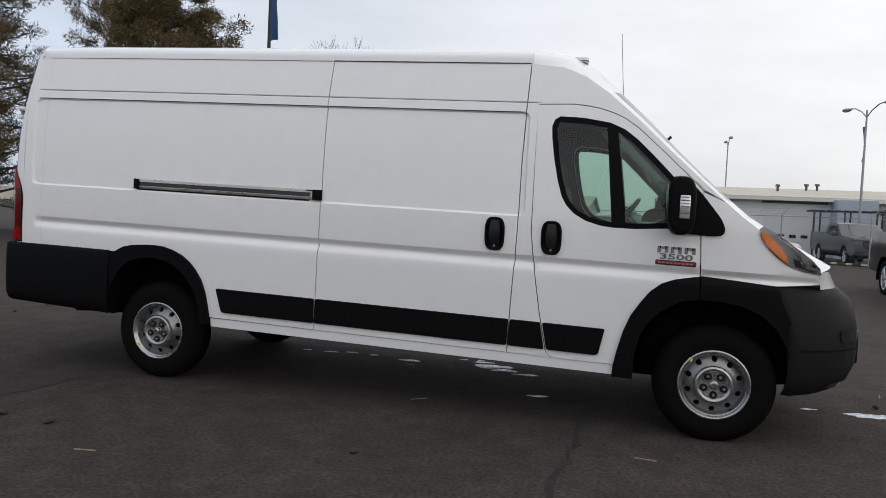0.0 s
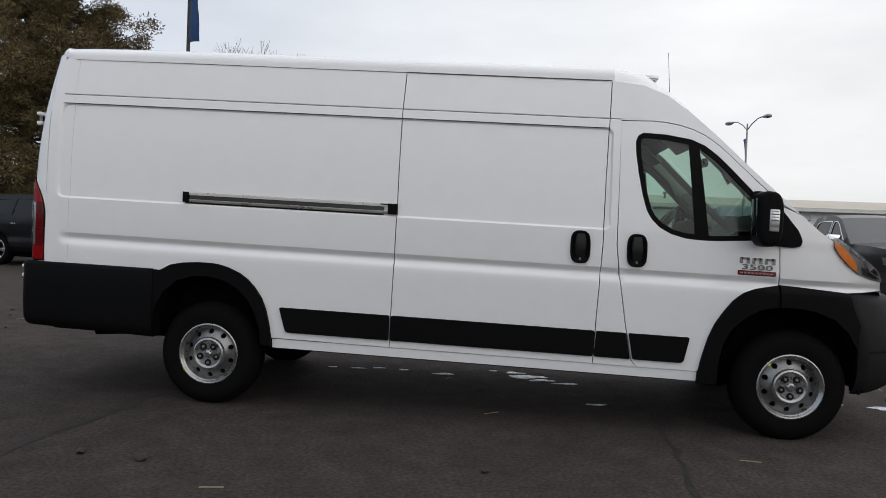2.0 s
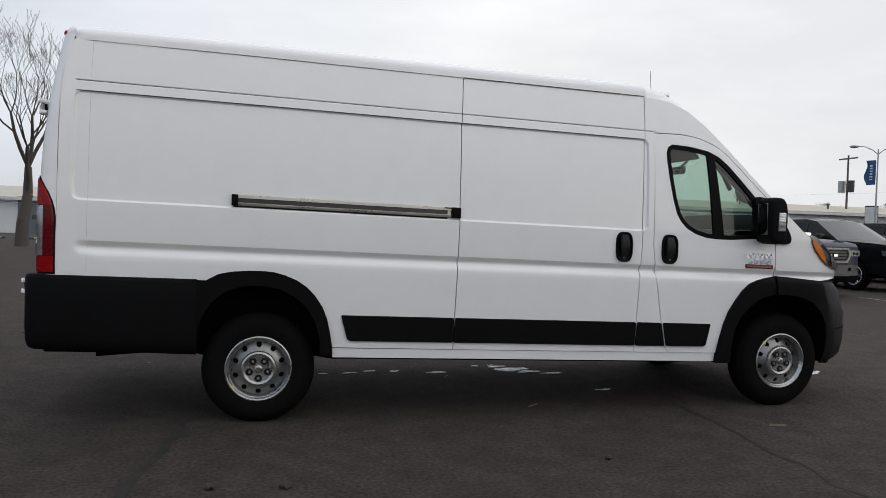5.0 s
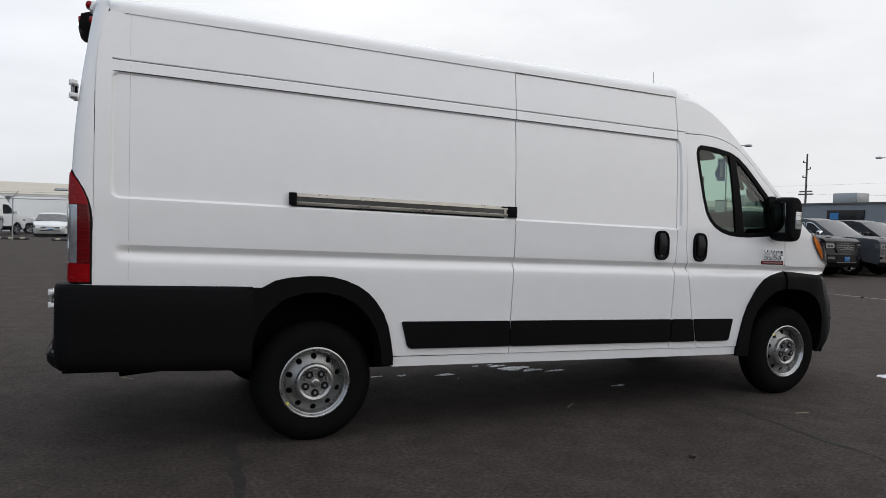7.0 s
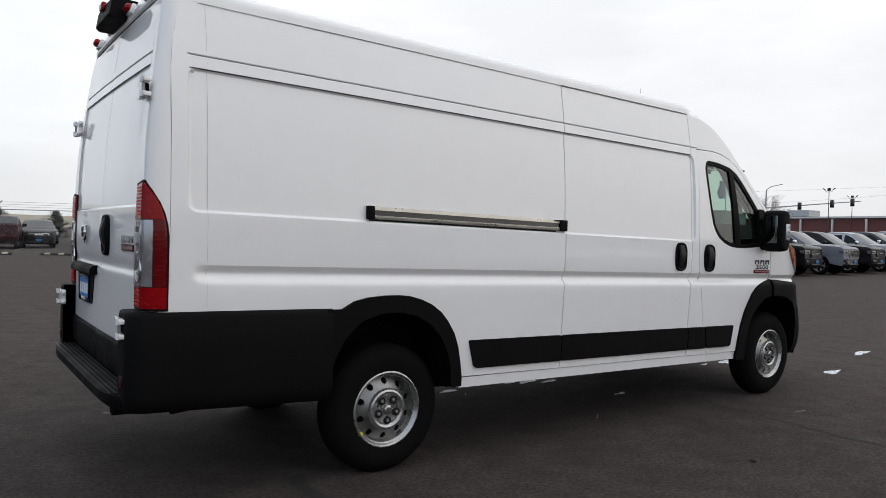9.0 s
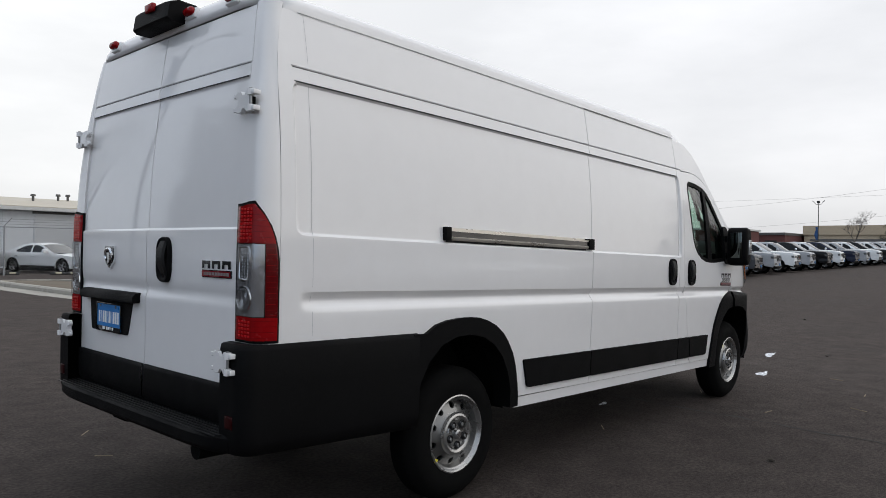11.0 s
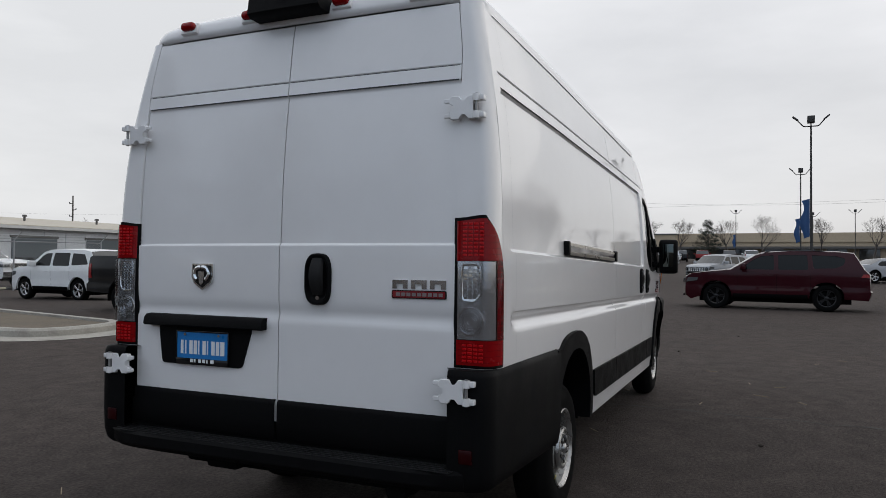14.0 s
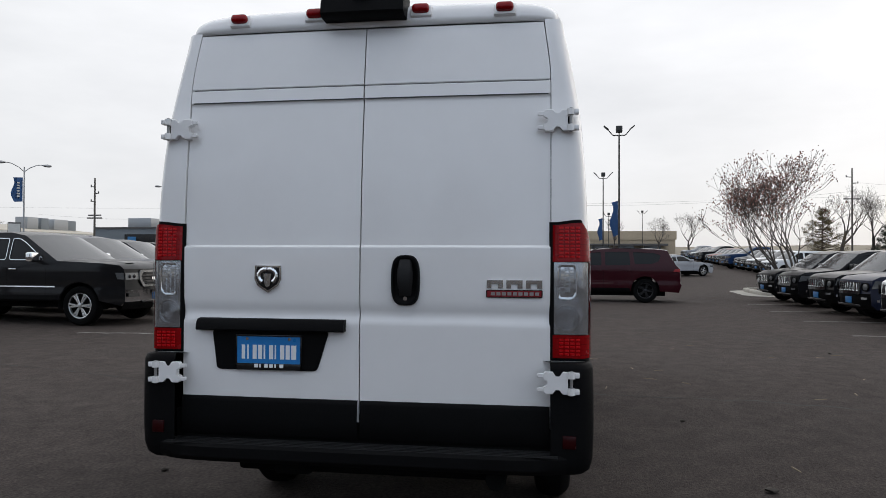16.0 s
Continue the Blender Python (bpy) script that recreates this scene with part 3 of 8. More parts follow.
def add_side(s):
    P = side_place(s)
    inn = (0, s, 0)
    near = s > 0
    lining = "white painted steel"
    up_c = [(x - .006, z) for x, z in SEAM_C[::-1]]
    # rear quarter
    if near:
        quarter = [(-1.235, .955)] + REAR_ARCH[0:] + gap(SEAM_A, -.003) + [(corner_end(z), z) for z in (2.448, 2.35, 2.25, 2.1)]
        part("quarter_panel", sheet(quarter, [], P, SIDE_COLS, SIDE_ROWS, .02, inn), WHITE, van)
        door = gap(SEAM_A, .003)[::-1] + gap(SEAM_B, -.003)
        part("sliding_door", sheet(door, [], P, SIDE_COLS, SIDE_ROWS, .02, inn), WHITE, van, "white sliding cargo door")
    else:
        quarter = [(-1.235, .955)] + REAR_ARCH + gap(SEAM_B, -.003) + [(corner_end(z), z) for z in (2.448, 2.35, 2.25, 2.1)]
        part("quarter_panel", sheet(quarter, [], P, SIDE_COLS, SIDE_ROWS, .02, inn), WHITE, van)
    frame_ = gap(SEAM_B, .003) + EDGE[1:8] + [(3.915, 1.668)] + [(x, z + .006) for x, z in DOOR_TOP[::-1][1:]] + gap(SEAM_C, -.006)[::-1][1:]
    part("cab_frame", sheet(frame_, [], P, FRAME_COLS, FRAME_ROWS, .02, inn, step=.03), WHITE, van)
    fd = DOOR_TOP + [(3.899, 1.388), (3.912, 1.14)] + FRONT_ARCH[::-1] + SEAM_C[:-1]
    door = part("front_door", sheet(fd, [WINDOW], P, SIDE_COLS, SIDE_ROWS, .03, inn), WHITE, van, "white front door")
    # window: rubber frame, divider, two panes
    win_in = shrink(WINDOW, .034)
    part("window_seal", sheet(WINDOW, [win_in], side_place(s, -.004), SIDE_COLS, SIDE_ROWS, .015, inn), BLACK_PLASTIC, door)
    div = [(3.300, 2.064), (3.366, 2.048), (3.450, 1.405), (3.362, 1.405)]
    part("window_divider", sheet(div, [], side_place(s, -.002), SIDE_COLS, SIDE_ROWS, .02, inn), BLACK_PLASTIC, door)
    pane = part("window_pane", sheet(win_in, [], side_place(s, -.014), SIDE_COLS, SIDE_ROWS, 0), SIDE_GLASS, door, "green tinted side window")
    pane.visible_shadow = False
    fen = [(3.906, 1.653), (4.04, 1.598)] + EDGE[8:] + [(4.64, 1.13), (4.50, 1.118), (4.366, 1.108), (4.147, 1.122), (4.0, 1.131), (3.918, 1.134), (3.906, 1.388)]
    part("front_fender", sheet(fen, [], P, SIDE_COLS, SIDE_ROWS, .02, inn), WHITE, van)
    # sill under the doors
    sill = [(.484, .518), (3.416, .518), (3.412, .455), (.486, .455)]
    part("sill", sheet(sill, [], side_place(s, -.006), SIDE_COLS, [.47, .49, .505], .10, inn), WHITE, van)
    # black plastic: side strips, arches, rear corner cladding
    strips = [[(.536, .746), (1.324, .746), (1.322, .571), (.60, .571), (.58, .585)], [(1.335, .746), (2.729, .746), (2.722, .571), (1.329, .571)],
              [(2.74, .746), (2.938, .746), (2.972, .571), (2.731, .571)], [(2.954, .746), (3.356, .746), (3.322, .58), (3.30, .571), (2.988, .571)]]
    if not near:
        strips = [[(.536, .746), (2.729, .746), (2.722, .571), (.60, .571), (.58, .585)], strips[2], strips[3]]
    for st in strips:
        part("side_strip", sheet(rounded(st, .012, 2), [], side_place(s, .014), SIDE_COLS, [.60, .65, .70, .735], .02, inn), BLACK_PLASTIC, van, "black plastic rubbing strip")
    rin = [(-.402, .47), (-.398, .60), (-.372, .70), (-.315, .80), (-.22, .885), (-.10, .925), (.02, .93), (.13, .91), (.23, .86), (.31, .785), (.365, .69), (.398, .58), (.405, .47)]
    rout = [(.482, .47)] + REAR_ARCH[::-1] + [(-.43, .953), (-.43, .47)]
    part("wheel_arch_trim", sheet(rin + rout, [], side_place(s, .022), SIDE_COLS, SIDE_ROWS, .13, inn), BLACK_PLASTIC, van, "black plastic wheel arch")
    fin = [(3.54, .445), (3.545, .60), (3.57, .72), (3.62, .82), (3.70, .90), (3.80, .965), (3.918, .99)]
    part("wheel_arch_trim", sheet([(3.412, .445)] + FRONT_ARCH + fin[::-1], [], side_place(s, .02), SIDE_COLS, SIDE_ROWS, .13, inn), BLACK_PLASTIC, van, "black plastic wheel arch")
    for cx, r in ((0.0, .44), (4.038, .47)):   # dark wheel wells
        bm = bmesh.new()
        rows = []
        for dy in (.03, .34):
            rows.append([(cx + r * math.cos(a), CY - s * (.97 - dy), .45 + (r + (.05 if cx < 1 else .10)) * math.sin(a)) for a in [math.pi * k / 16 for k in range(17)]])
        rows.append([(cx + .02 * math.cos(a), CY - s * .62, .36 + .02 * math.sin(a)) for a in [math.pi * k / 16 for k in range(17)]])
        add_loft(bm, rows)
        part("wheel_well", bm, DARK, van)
    # grip handles of the doors
    doors = ((2.610, 1.305), (2.985, 1.303)) if near else ((2.985, 1.303),)
    for cx, cz in doors:
        add_grip(van, lambda a, b, d, cx=cx, cz=cz: Vector((cx + a, CY - s * (half_width(cx + a, cz + b) + d), cz + b)), .067, .111)
    # mirror
    sail = [(3.715, 1.745), (3.80, 1.745), (3.90, 1.64), (4.02, 1.49), (4.043, 1.43), (4.03, 1.395), (3.98, 1.385), (3.75, 1.392), (3.722, 1.42)]
    mir = new("door_mirror")
    mir.parent = van
    tagged(mir, "black towing mirror with a clear turn signal")
    part("mirror_sail", sheet(rounded(sail, .03, 3), [], side_place(s, .012), SIDE_COLS, SIDE_ROWS, .03, inn), BLACK_PLASTIC, mir)
    for z0, z1 in ((1.44, 1.50), (1.60, 1.66)):
        bm = bmesh.new()
        add_box(bm, 3.73, 3.80, -.10, .03, z0, z1, .012)
        for v in bm.verts:
            v.co.y = v.co.y if near else 2 * CY - v.co.y
        part("mirror_arm", bm, BLACK_PLASTIC, mir)
    rows = []
    for y, k in ((-.074, .62), (-.080, .86), (-.092, .97), (-.115, 1.0), (-.17, 1.0), (-.215, .98), (-.240, .92), (-.254, .78), (-.258, .5)):
        ring = []
        for i in range(28):
            a = 2 * math.pi * i / 28
            ca, sa = math.cos(a), math.sin(a)
            ex = abs(ca) ** .7 * (1 if ca > 0 else -1)
            ez = abs(sa) ** .62 * (1 if sa > 0 else -1)
            ring.append((3.765 + (.088 if ca > 0 else .075) * k * ex, y if near else 2 * CY - y, 1.558 + .178 * (k * .35 + .65) * ez))
        rows.append(ring)
    bm = bmesh.new()
    add_loft(bm, rows, closed=True, caps=True)
    part("mirror_housing", bm, BLACK_PLASTIC, mir, smooth=45)
    yy = lambda y: y if near else 2 * CY - y
    ya, yb = sorted((yy(-.115), yy(-.222)))
    part("mirror_glass", box(-.005, .005, ya, yb, -.118, .118, .004), MIRROR_GLASS, mir, "mirror glass", m=pose(3.690, 0, 1.568, 0, -3, 0))
    ya, yb = sorted((yy(-.250), yy(-.266)))
    part("turn_signal", box(3.755, 3.815, ya, yb, 1.480, 1.62, .006), CLEAR_LENS, mir, "clear turn signal lens")
    for k in range(7):
        part("signal_rib", box(3.760, 3.810, yy(-.2675) - .0012, yy(-.2675) + .0012, 1.492 + .0185 * k, 1.500 + .0185 * k), GREY_TRIM if k % 2 else STEEL, mir, smooth=0)
    # head lamp
    hl = [(4.245, 1.452), (4.247, 1.405), (4.286, 1.344), (4.35, 1.285), (4.42, 1.238), (4.52, 1.205), (4.632, 1.190), (4.622, 1.228), (4.57, 1.278), (4.48, 1.338), (4.39, 1.398), (4.30, 1.448), (4.262, 1.468)]
    lamp = new("head_lamp")
    lamp.parent = van
    HC, HR = [4.24 + .02 * i for i in range(22)], [1.19 + .02 * i for i in range(14)]
    part("lamp_housing", sheet(hl, [], side_place(s, .005), HC, HR, .03, inn, step=.03), STEEL_DARK, lamp, "grey lamp housing")
    part("lamp_glass", sheet(hl, [], side_place(s, .016), HC, HR, .010, inn, step=.03), LENS, lamp, "clear head lamp lens").visible_shadow = False
    for strip_, nm in (([(4.425, 1.345), (4.46, 1.325), (4.50, 1.235), (4.60, 1.205), (4.598, 1.216), (4.515, 1.250), (4.475, 1.330), (4.43, 1.36)], "light_strip"),
                       ([(4.52, 1.262), (4.585, 1.232), (4.60, 1.242), (4.55, 1.282)], "projector_bezel"), ([(4.35, 1.395), (4.42, 1.352), (4.43, 1.362), (4.36, 1.410)], "upper_reflector")):
        part(nm, sheet(strip_, [], side_place(s, .010), HC, HR, .004, inn, step=.03), CHROME, lamp)
    am = [(4.247, 1.44), (4.25, 1.405), (4.288, 1.348), (4.36, 1.285), (4.415, 1.248), (4.405, 1.30), (4.37, 1.345), (4.31, 1.405)]
    part("amber_reflector", sheet(am, [], side_place(s, .0175), [4.24 + .02 * i for i in range(10)], [1.25 + .02 * i for i in range(10)], .01, inn, step=.03), AMBER, lamp, "amber side reflector")
    dk = [(4.46, 1.235), (4.58, 1.205), (4.55, 1.235), (4.50, 1.265), (4.45, 1.285)]
    part("lamp_reflector", sheet(dk, [], side_place(s, .008), [4.44 + .02 * i for i in range(10)], [1.21 + .02 * i for i in range(6)], .01, inn, step=.03), GREY_PLASTIC, lamp)
    for x, rear in ((0.0, True), (4.038, False)):
        turned_wheel(van, x, s, rear)


def add_grip(parent, at, hw, hh, mat_=None):
    """A moulded black door handle with a finger recess; at(a, b, out) places its points."""
    h = new("door_handle")
    h.parent = parent
    out = []
    n = 28
    for i in range(n):
        a = 2 * math.pi * i / n
        c, s = math.cos(a), math.sin(a)
        out.append((hw * abs(c) ** .66 * (1 if c > 0 else -1), hh * abs(s) ** .62 * (1 if s > 0 else -1)))
    bm = bmesh.new()
    add_loft(bm, [[at(x * k, z * k, d) for x, z in out] for k, d in ((1.0, -.008), (1.0, .010), (.95, .018), (.86, .018), (.78, .008), (.70, .004))], closed=True, caps=True)
    part("handle_cup", bm, BLACK_PLASTIC, h, "black moulded handle cup", smooth=50)
    bm = bmesh.new()
    rows = []
    for t in range(9):
        z = hh * (.88 - 1.5 * t / 8)
        d = .012 + .022 * math.sin(math.pi * t / 8)
        w = hw * (.42 + .14 * math.sin(math.pi * t / 8))
        rows.append([at(-w, z, d - .012), at(-w * .8, z, d), at(w * .8, z, d), at(w, z, d - .012)])
    add_loft(bm, rows)
    part("grip_bar", bm, GREY_PLASTIC, h, smooth=50)
    bm = spin([(.001, -.004), (.009, -.004), (.010, 0)], 14)
    for v in bm.verts:
        v.co = at(v.co.x, -hh * .72 + v.co.z, .006 - v.co.y)
    part("lock", bm, CHROME, h)
    return h


add_side(1)
add_side(-1)

# rail of the sliding door
rail = new("door_rail")
rail.parent = van
tagged(rail, "aluminium sliding door rail with black end caps")
RP = lambda d: (lambda x, z: Vector((x, CY - (half_width(x, 1.485) + d), z)))
bm = bmesh.new()
xs = [-.18 + 1.50 * i / 24 for i in range(25)]
SEC = [(-.036, 0), (-.036, .012), (-.024, .016), (-.016, .016), (-.014, .004), (.012, .004), (.014, .015), (.030, .015), (.034, .010), (.036, 0)]
add_loft(bm, [[(x, CY - half_width(x, 1.60) - .003 - d, 1.485 + z) for z, d in SEC] for x in xs])
part("rail_channel", bm, ALU, rail)
bm = bmesh.new()
add_loft(bm, [[(x, CY - half_width(x, 1.60) - .003 - d, 1.485 + z) for z, d in ((-.0165, .0), (-.0165, .0152), (.0155, .0146), (.0155, .0))] for x in xs[:-1]])
part("rail_groove", bm, GLOSS_BLACK, rail, smooth=0)
# a dark strip stands in for the shade below the rail
bm = bmesh.new()
add_loft(bm, [[(x, CY - half_width(x, 1.60) - .002 - d, 1.485 + z) for z, d in ((-.046, .0), (-.046, .010), (-.037, .014), (-.035, .0))] for x in xs[:-1]])
part("rail_shadow_gap", bm, GREY_PLASTIC, rail, smooth=0)
part("end_cap", box(-.192, -.150, -.056, -.015, 1.447, 1.521, .004), BLACK_PLASTIC, rail)
part("end_cap", box(1.285, 1.353, -.052, -.01, 1.447, 1.521, .004), BLACK_PLASTIC, rail)
part("rail_lip", box(1.235, 1.30, -.052, -.02, 1.510, 1.518), BLACK_PLASTIC, rail)

# roof
ROOF = [(-1.165, .898, .146), (-1.10, .902, .154), (-.95, .904, .160), (-.5, .907, .164), (0, .909, .166),
        (.7, .910, .166), (1.4, .910, .166), (2.1, .910, .166), (2.5, .910, .166), (2.80, .910, .166)]


def roof_row(x, w, h, base=2.440, ey=.62, ez=.58):
    row = []
    for i in range(33):
        a = math.pi * i / 32
        c, s = math.cos(a), math.sin(a)
        row.append((x, CY - w * abs(c) ** ey * (1 if c > 0 else -1), base + h * abs(s) ** ez))
    return row


bm = bmesh.new()
HEAD = [(-1.252, .862, .0), (-1.264, .866, .010), (-1.264, .868, .032), (-1.257, .870, .062), (-1.243, .874, .086), (-1.218, .880, .104)]
add_loft(bm, [[(p[0] + .008 * ((p[1] - CY) / .85) ** 2 + .04 * abs((p[1] - CY) / w) ** 16, p[1], p[2]) for p in roof_row(x, w, h, 2.468, .45, .42)] for x, w, h in HEAD] + [roof_row(*r) for r in ROOF])
roof = part("roof", bm, WHITE, van, "white high roof", smooth=60)
bm = bmesh.new()
for s in (1, -1):                             # the fine drip line over the doors
    add_loft(bm, [[(x, CY - s * (half_width(x, 2.446) + .004), 2.4465), (x, CY - s * (half_width(x, 2.446) - .006), 2.453)] for x in [-1.09 + .1 * i for i in range(39)]])
part("drip_line", bm, GREY_PLASTIC, roof, smooth=0)

# nose: brow, windscreen, bonnet
NOSE_E = [(2.80, 2.440, .910)] + [(x, z, None) for x, z in EDGE[1:]]
NOSE_C = [(2.80, 2.606), (3.05, 2.585), (3.24, 2.485), (3.40, 2.345), (3.59, 2.165), (3.79, 1.965), (3.99, 1.775), (4.14, 1.64), (4.26, 1.545), (4.36, 1.485), (4.53, 1.395), (4.72, 1.295), (4.82, 1.245)]
rows = []
for (xe, ze, we), (xc, zc) in zip(NOSE_E, NOSE_C):
    we = we or half_width(xe, ze)
    row = []
    for i in range(33):
        u = -1 + 2 * i / 32
        k = 1 - abs(u) ** (5.0 if xe < 3.1 else 3.4 if xe < 3.2 else 2.5)
        a = math.pi * i / 32
        row.append((xe + (xc - xe) * k, CY - we * (-u), ze + (zc - ze) * (k if xe > 2.9 else abs(math.sin(a)) ** .58)))
    rows.append(row)
rows[0] = [(p[0], CY - .910 * abs(math.cos(math.pi * i / 32)) ** .62 * (1 if i < 16 else -1) if i != 16 else CY, p[2]) for i, p in enumerate(rows[0])]
bm = bmesh.new()
add_loft(bm, rows[:4])
part("brow", bm, WHITE, van, "white roof brow above the windscreen", smooth=60)
bm = bmesh.new()
mid = [r[2:31] for r in rows[3:8]]
add_loft(bm, mid)
part("windscreen", bm, WIND_GLASS, van, "raked windscreen", smooth=60).visible_shadow = False
for sl in (slice(0, 3), slice(30, 33)):
    bm = bmesh.new()
    add_loft(bm, [r[sl] for r in rows[3:8]])
    part("pillar_trim", bm, WHITE, van, smooth=60)
bm = bmesh.new()
add_loft(bm, rows[7:])
part("bonnet", bm, WHITE, van, "short white bonnet", smooth=60)
# front fascia, bumper and grille
bm = bmesh.new()
ZF = [(1.205, 4.618, 4.828), (1.165, 4.628, 4.855), (1.13, 4.638, 4.875), (1.10, 4.64, 4.89)]
add_loft(bm, [[(xe + (xf - xe) * (1 - abs(-1 + i / 16) ** 2.0), CY + half_width(xe, max(z, 1.12)) * (-1 + i / 16), z) for i in range(33)] for z, xe, xf in ZF])
part("grille_surround", bm, WHITE, van, "white fascia below the head lamps", smooth=60)
bm = bmesh.new()
BUMP = [(1.115, 4.366, 4.74, .06), (1.095, 4.362, 4.90, .03), (1.03, 4.36, 4.98, .012), (.93, 4.39, 5.01, .004), (.85, 4.42, 5.025, 0), (.68, 4.45, 5.03, 0), (.60, 4.455, 5.02, .005), (.53, 4.45, 4.99, .012), (.47, 4.44, 4.93, .03), (.437, 4.43, 4.85, .06)]
PLAN = [(0, .945), (.05, .958), (.10, .956), (.15, .945), (.295, .893), (.46, .83), (.62, .735), (.787, .60), (.90, .43), (.98, .2), (1, 0)]
rows = []
for z, xa, xf, inset in BUMP:
    half = [(xa + (xf - xa) * f, (1.022 - inset) * k) for f, k in PLAN]
    rows.append([(x, CY - k, z) for x, k in half] + [(x, CY + k, z) for x, k in half[-2::-1]])
add_loft(bm, rows)
part("front_bumper", bm, BUMPER_BLACK, van, "dark grey plastic front bumper", smooth=50)
def bumper_at(f, z, out=0.0):
    """A point on the kerb-side half of the bumper."""
    xa, xf, inset = [table([(q[0], q[k]) for q in BUMP[::-1]], z) for k in (1, 2, 3)]
    return Vector((xa + (xf - xa) * f + out * .6, CY - (1.022 - inset) * table(PLAN, f) - out, z))


for z0_, z1_, f0, f1, m_, nm, lb in ((.775, .855, .60, .80, GLOSS_BLACK, "bumper_recess", "dark recess in the bumper corner"), (.722, .734, .12, .82, BLACK_PLASTIC, "bumper_crease", "folded crease line"),
                                     (.485, .52, .52, .86, GLOSS_BLACK, "bumper_slot", "low slot in the bumper corner")):
    bm = bmesh.new()
    add_loft(bm, [[bumper_at(f0 + (f1 - f0) * i / 10, z, .004) for i in range(11)] for z in (z0_, z1_)])
    part(nm, bm, m_, van, lb, smooth=40)
part("lower_grille", box(4.90, 5.035, .72, 1.23, .58, .80, .01), GLOSS_BLACK, van)
for s in (1, -1):                              # front arch between fender and bumper
    fo = [(3.918, 1.134), (4.0, 1.131), (4.147, 1.122), (4.366, 1.108), (4.40, 1.0), (4.48, .85), (4.50, .70), (4.49, .44)]
    fi = [(4.47, .44), (4.475, .60), (4.44, .74), (4.37, .85), (4.27, .93), (4.15, .975), (4.04, .99), (3.918, .99)]
    part("wheel_arch_trim", sheet(fo + fi, [], side_place(s, .036), SIDE_COLS, SIDE_ROWS, .13, (0, s, 0)), BLACK_PLASTIC, van, "black plastic front wheel arch")

LAMP_BOWL = surf("lamp_bowl", (0.52, 0.525, 0.54), 0.15, 0.8, var=0.06, scale=30, fine=120)
# rear: corner pillars, lamps, doors
XR = [(.40, -1.352), (.75, -1.354), (1.10, -1.354), (1.138, -1.345), (1.155, -1.344), (1.185, -1.352), (1.25, -1.354), (1.43, -1.353), (1.60, -1.347), (1.75, -1.339), (1.98, -1.318), (2.18, -1.293), (2.43, -1.257), (2.52, -1.235)]


def rear_x(y, z, door=True):
    x = table(XR, z) + .008 * ((y - CY) / .85) ** 2
    if door:
        x += .010 * ramp(-box_edge(y, z, .10, 1.85, 1.447, 2.127, .01), -.002, .010)
        x += .005 * max(0, 1 - abs(z - 2.190) / .006)
    return x


def door_edge(z):
    return table([(.5, .131), (1.55, .131), (2.0, .131), (2.19, .132), (2.465, .162)], z)


RX, RY = .105, .052                           # the corner is drawn in more along x than across


def corner_face(z, off):
    """Rear plane and side of the corner; the lamp runs smoothly over the body's crease."""
    if off > 0:
        return table([(.95, -1.345), (1.25, -1.345), (1.57, -1.339)], z) - off, CY - table([(.95, 1.008), (1.25, 1.009), (1.57, 1.005)], z) - off
    return rear_x(door_edge(z), z, False), CY - half_width(-1.235, z)


def corner_y(x, z, off=0.0):
    """How far out the rear corner stands at x (kerb side)."""
    xr, ys = corner_face(z, off)
    u = min(1.0, max(0.0, (xr + RX - x) / RX))
    return ys + RY * (1 - math.sqrt(max(0.0, 1 - u ** 2.3)))


def corner_row(z, s, off=0.0, y_in=None, x_end=None, n=12, x_start=None):
    """Round the rear corner at one height, from the door's edge to the side."""
    yd = door_edge(z) - .0035 if y_in is None else y_in
    x_end = corner_end(z) if x_end is None else x_end
    xr, ys = corner_face(z, off)
    pts = []
    if x_start is None:
        pts = [(xr, yd + (ys + RY - yd) * i / 5) for i in range(5)]
        if not off and y_in is None:        # the edge turns in beside the door
            pts.insert(0, (xr + .035, yd))
        x_start = xr
    for i in range(n + 1):
        x = x_start + (x_end - x_start) * (i / n) ** 1.6
        y = corner_y(x, z, off)
        if not off and x_end > -1.234:      # meet the side panel
            y += (CY - half_width(x_end, z) - y) * max(0.0, (x + 1.24) / (x_end + 1.24))
        pts.append((x, y))
    return [(x, y if s > 0 else 2 * CY - y, z) for x, y in pts]


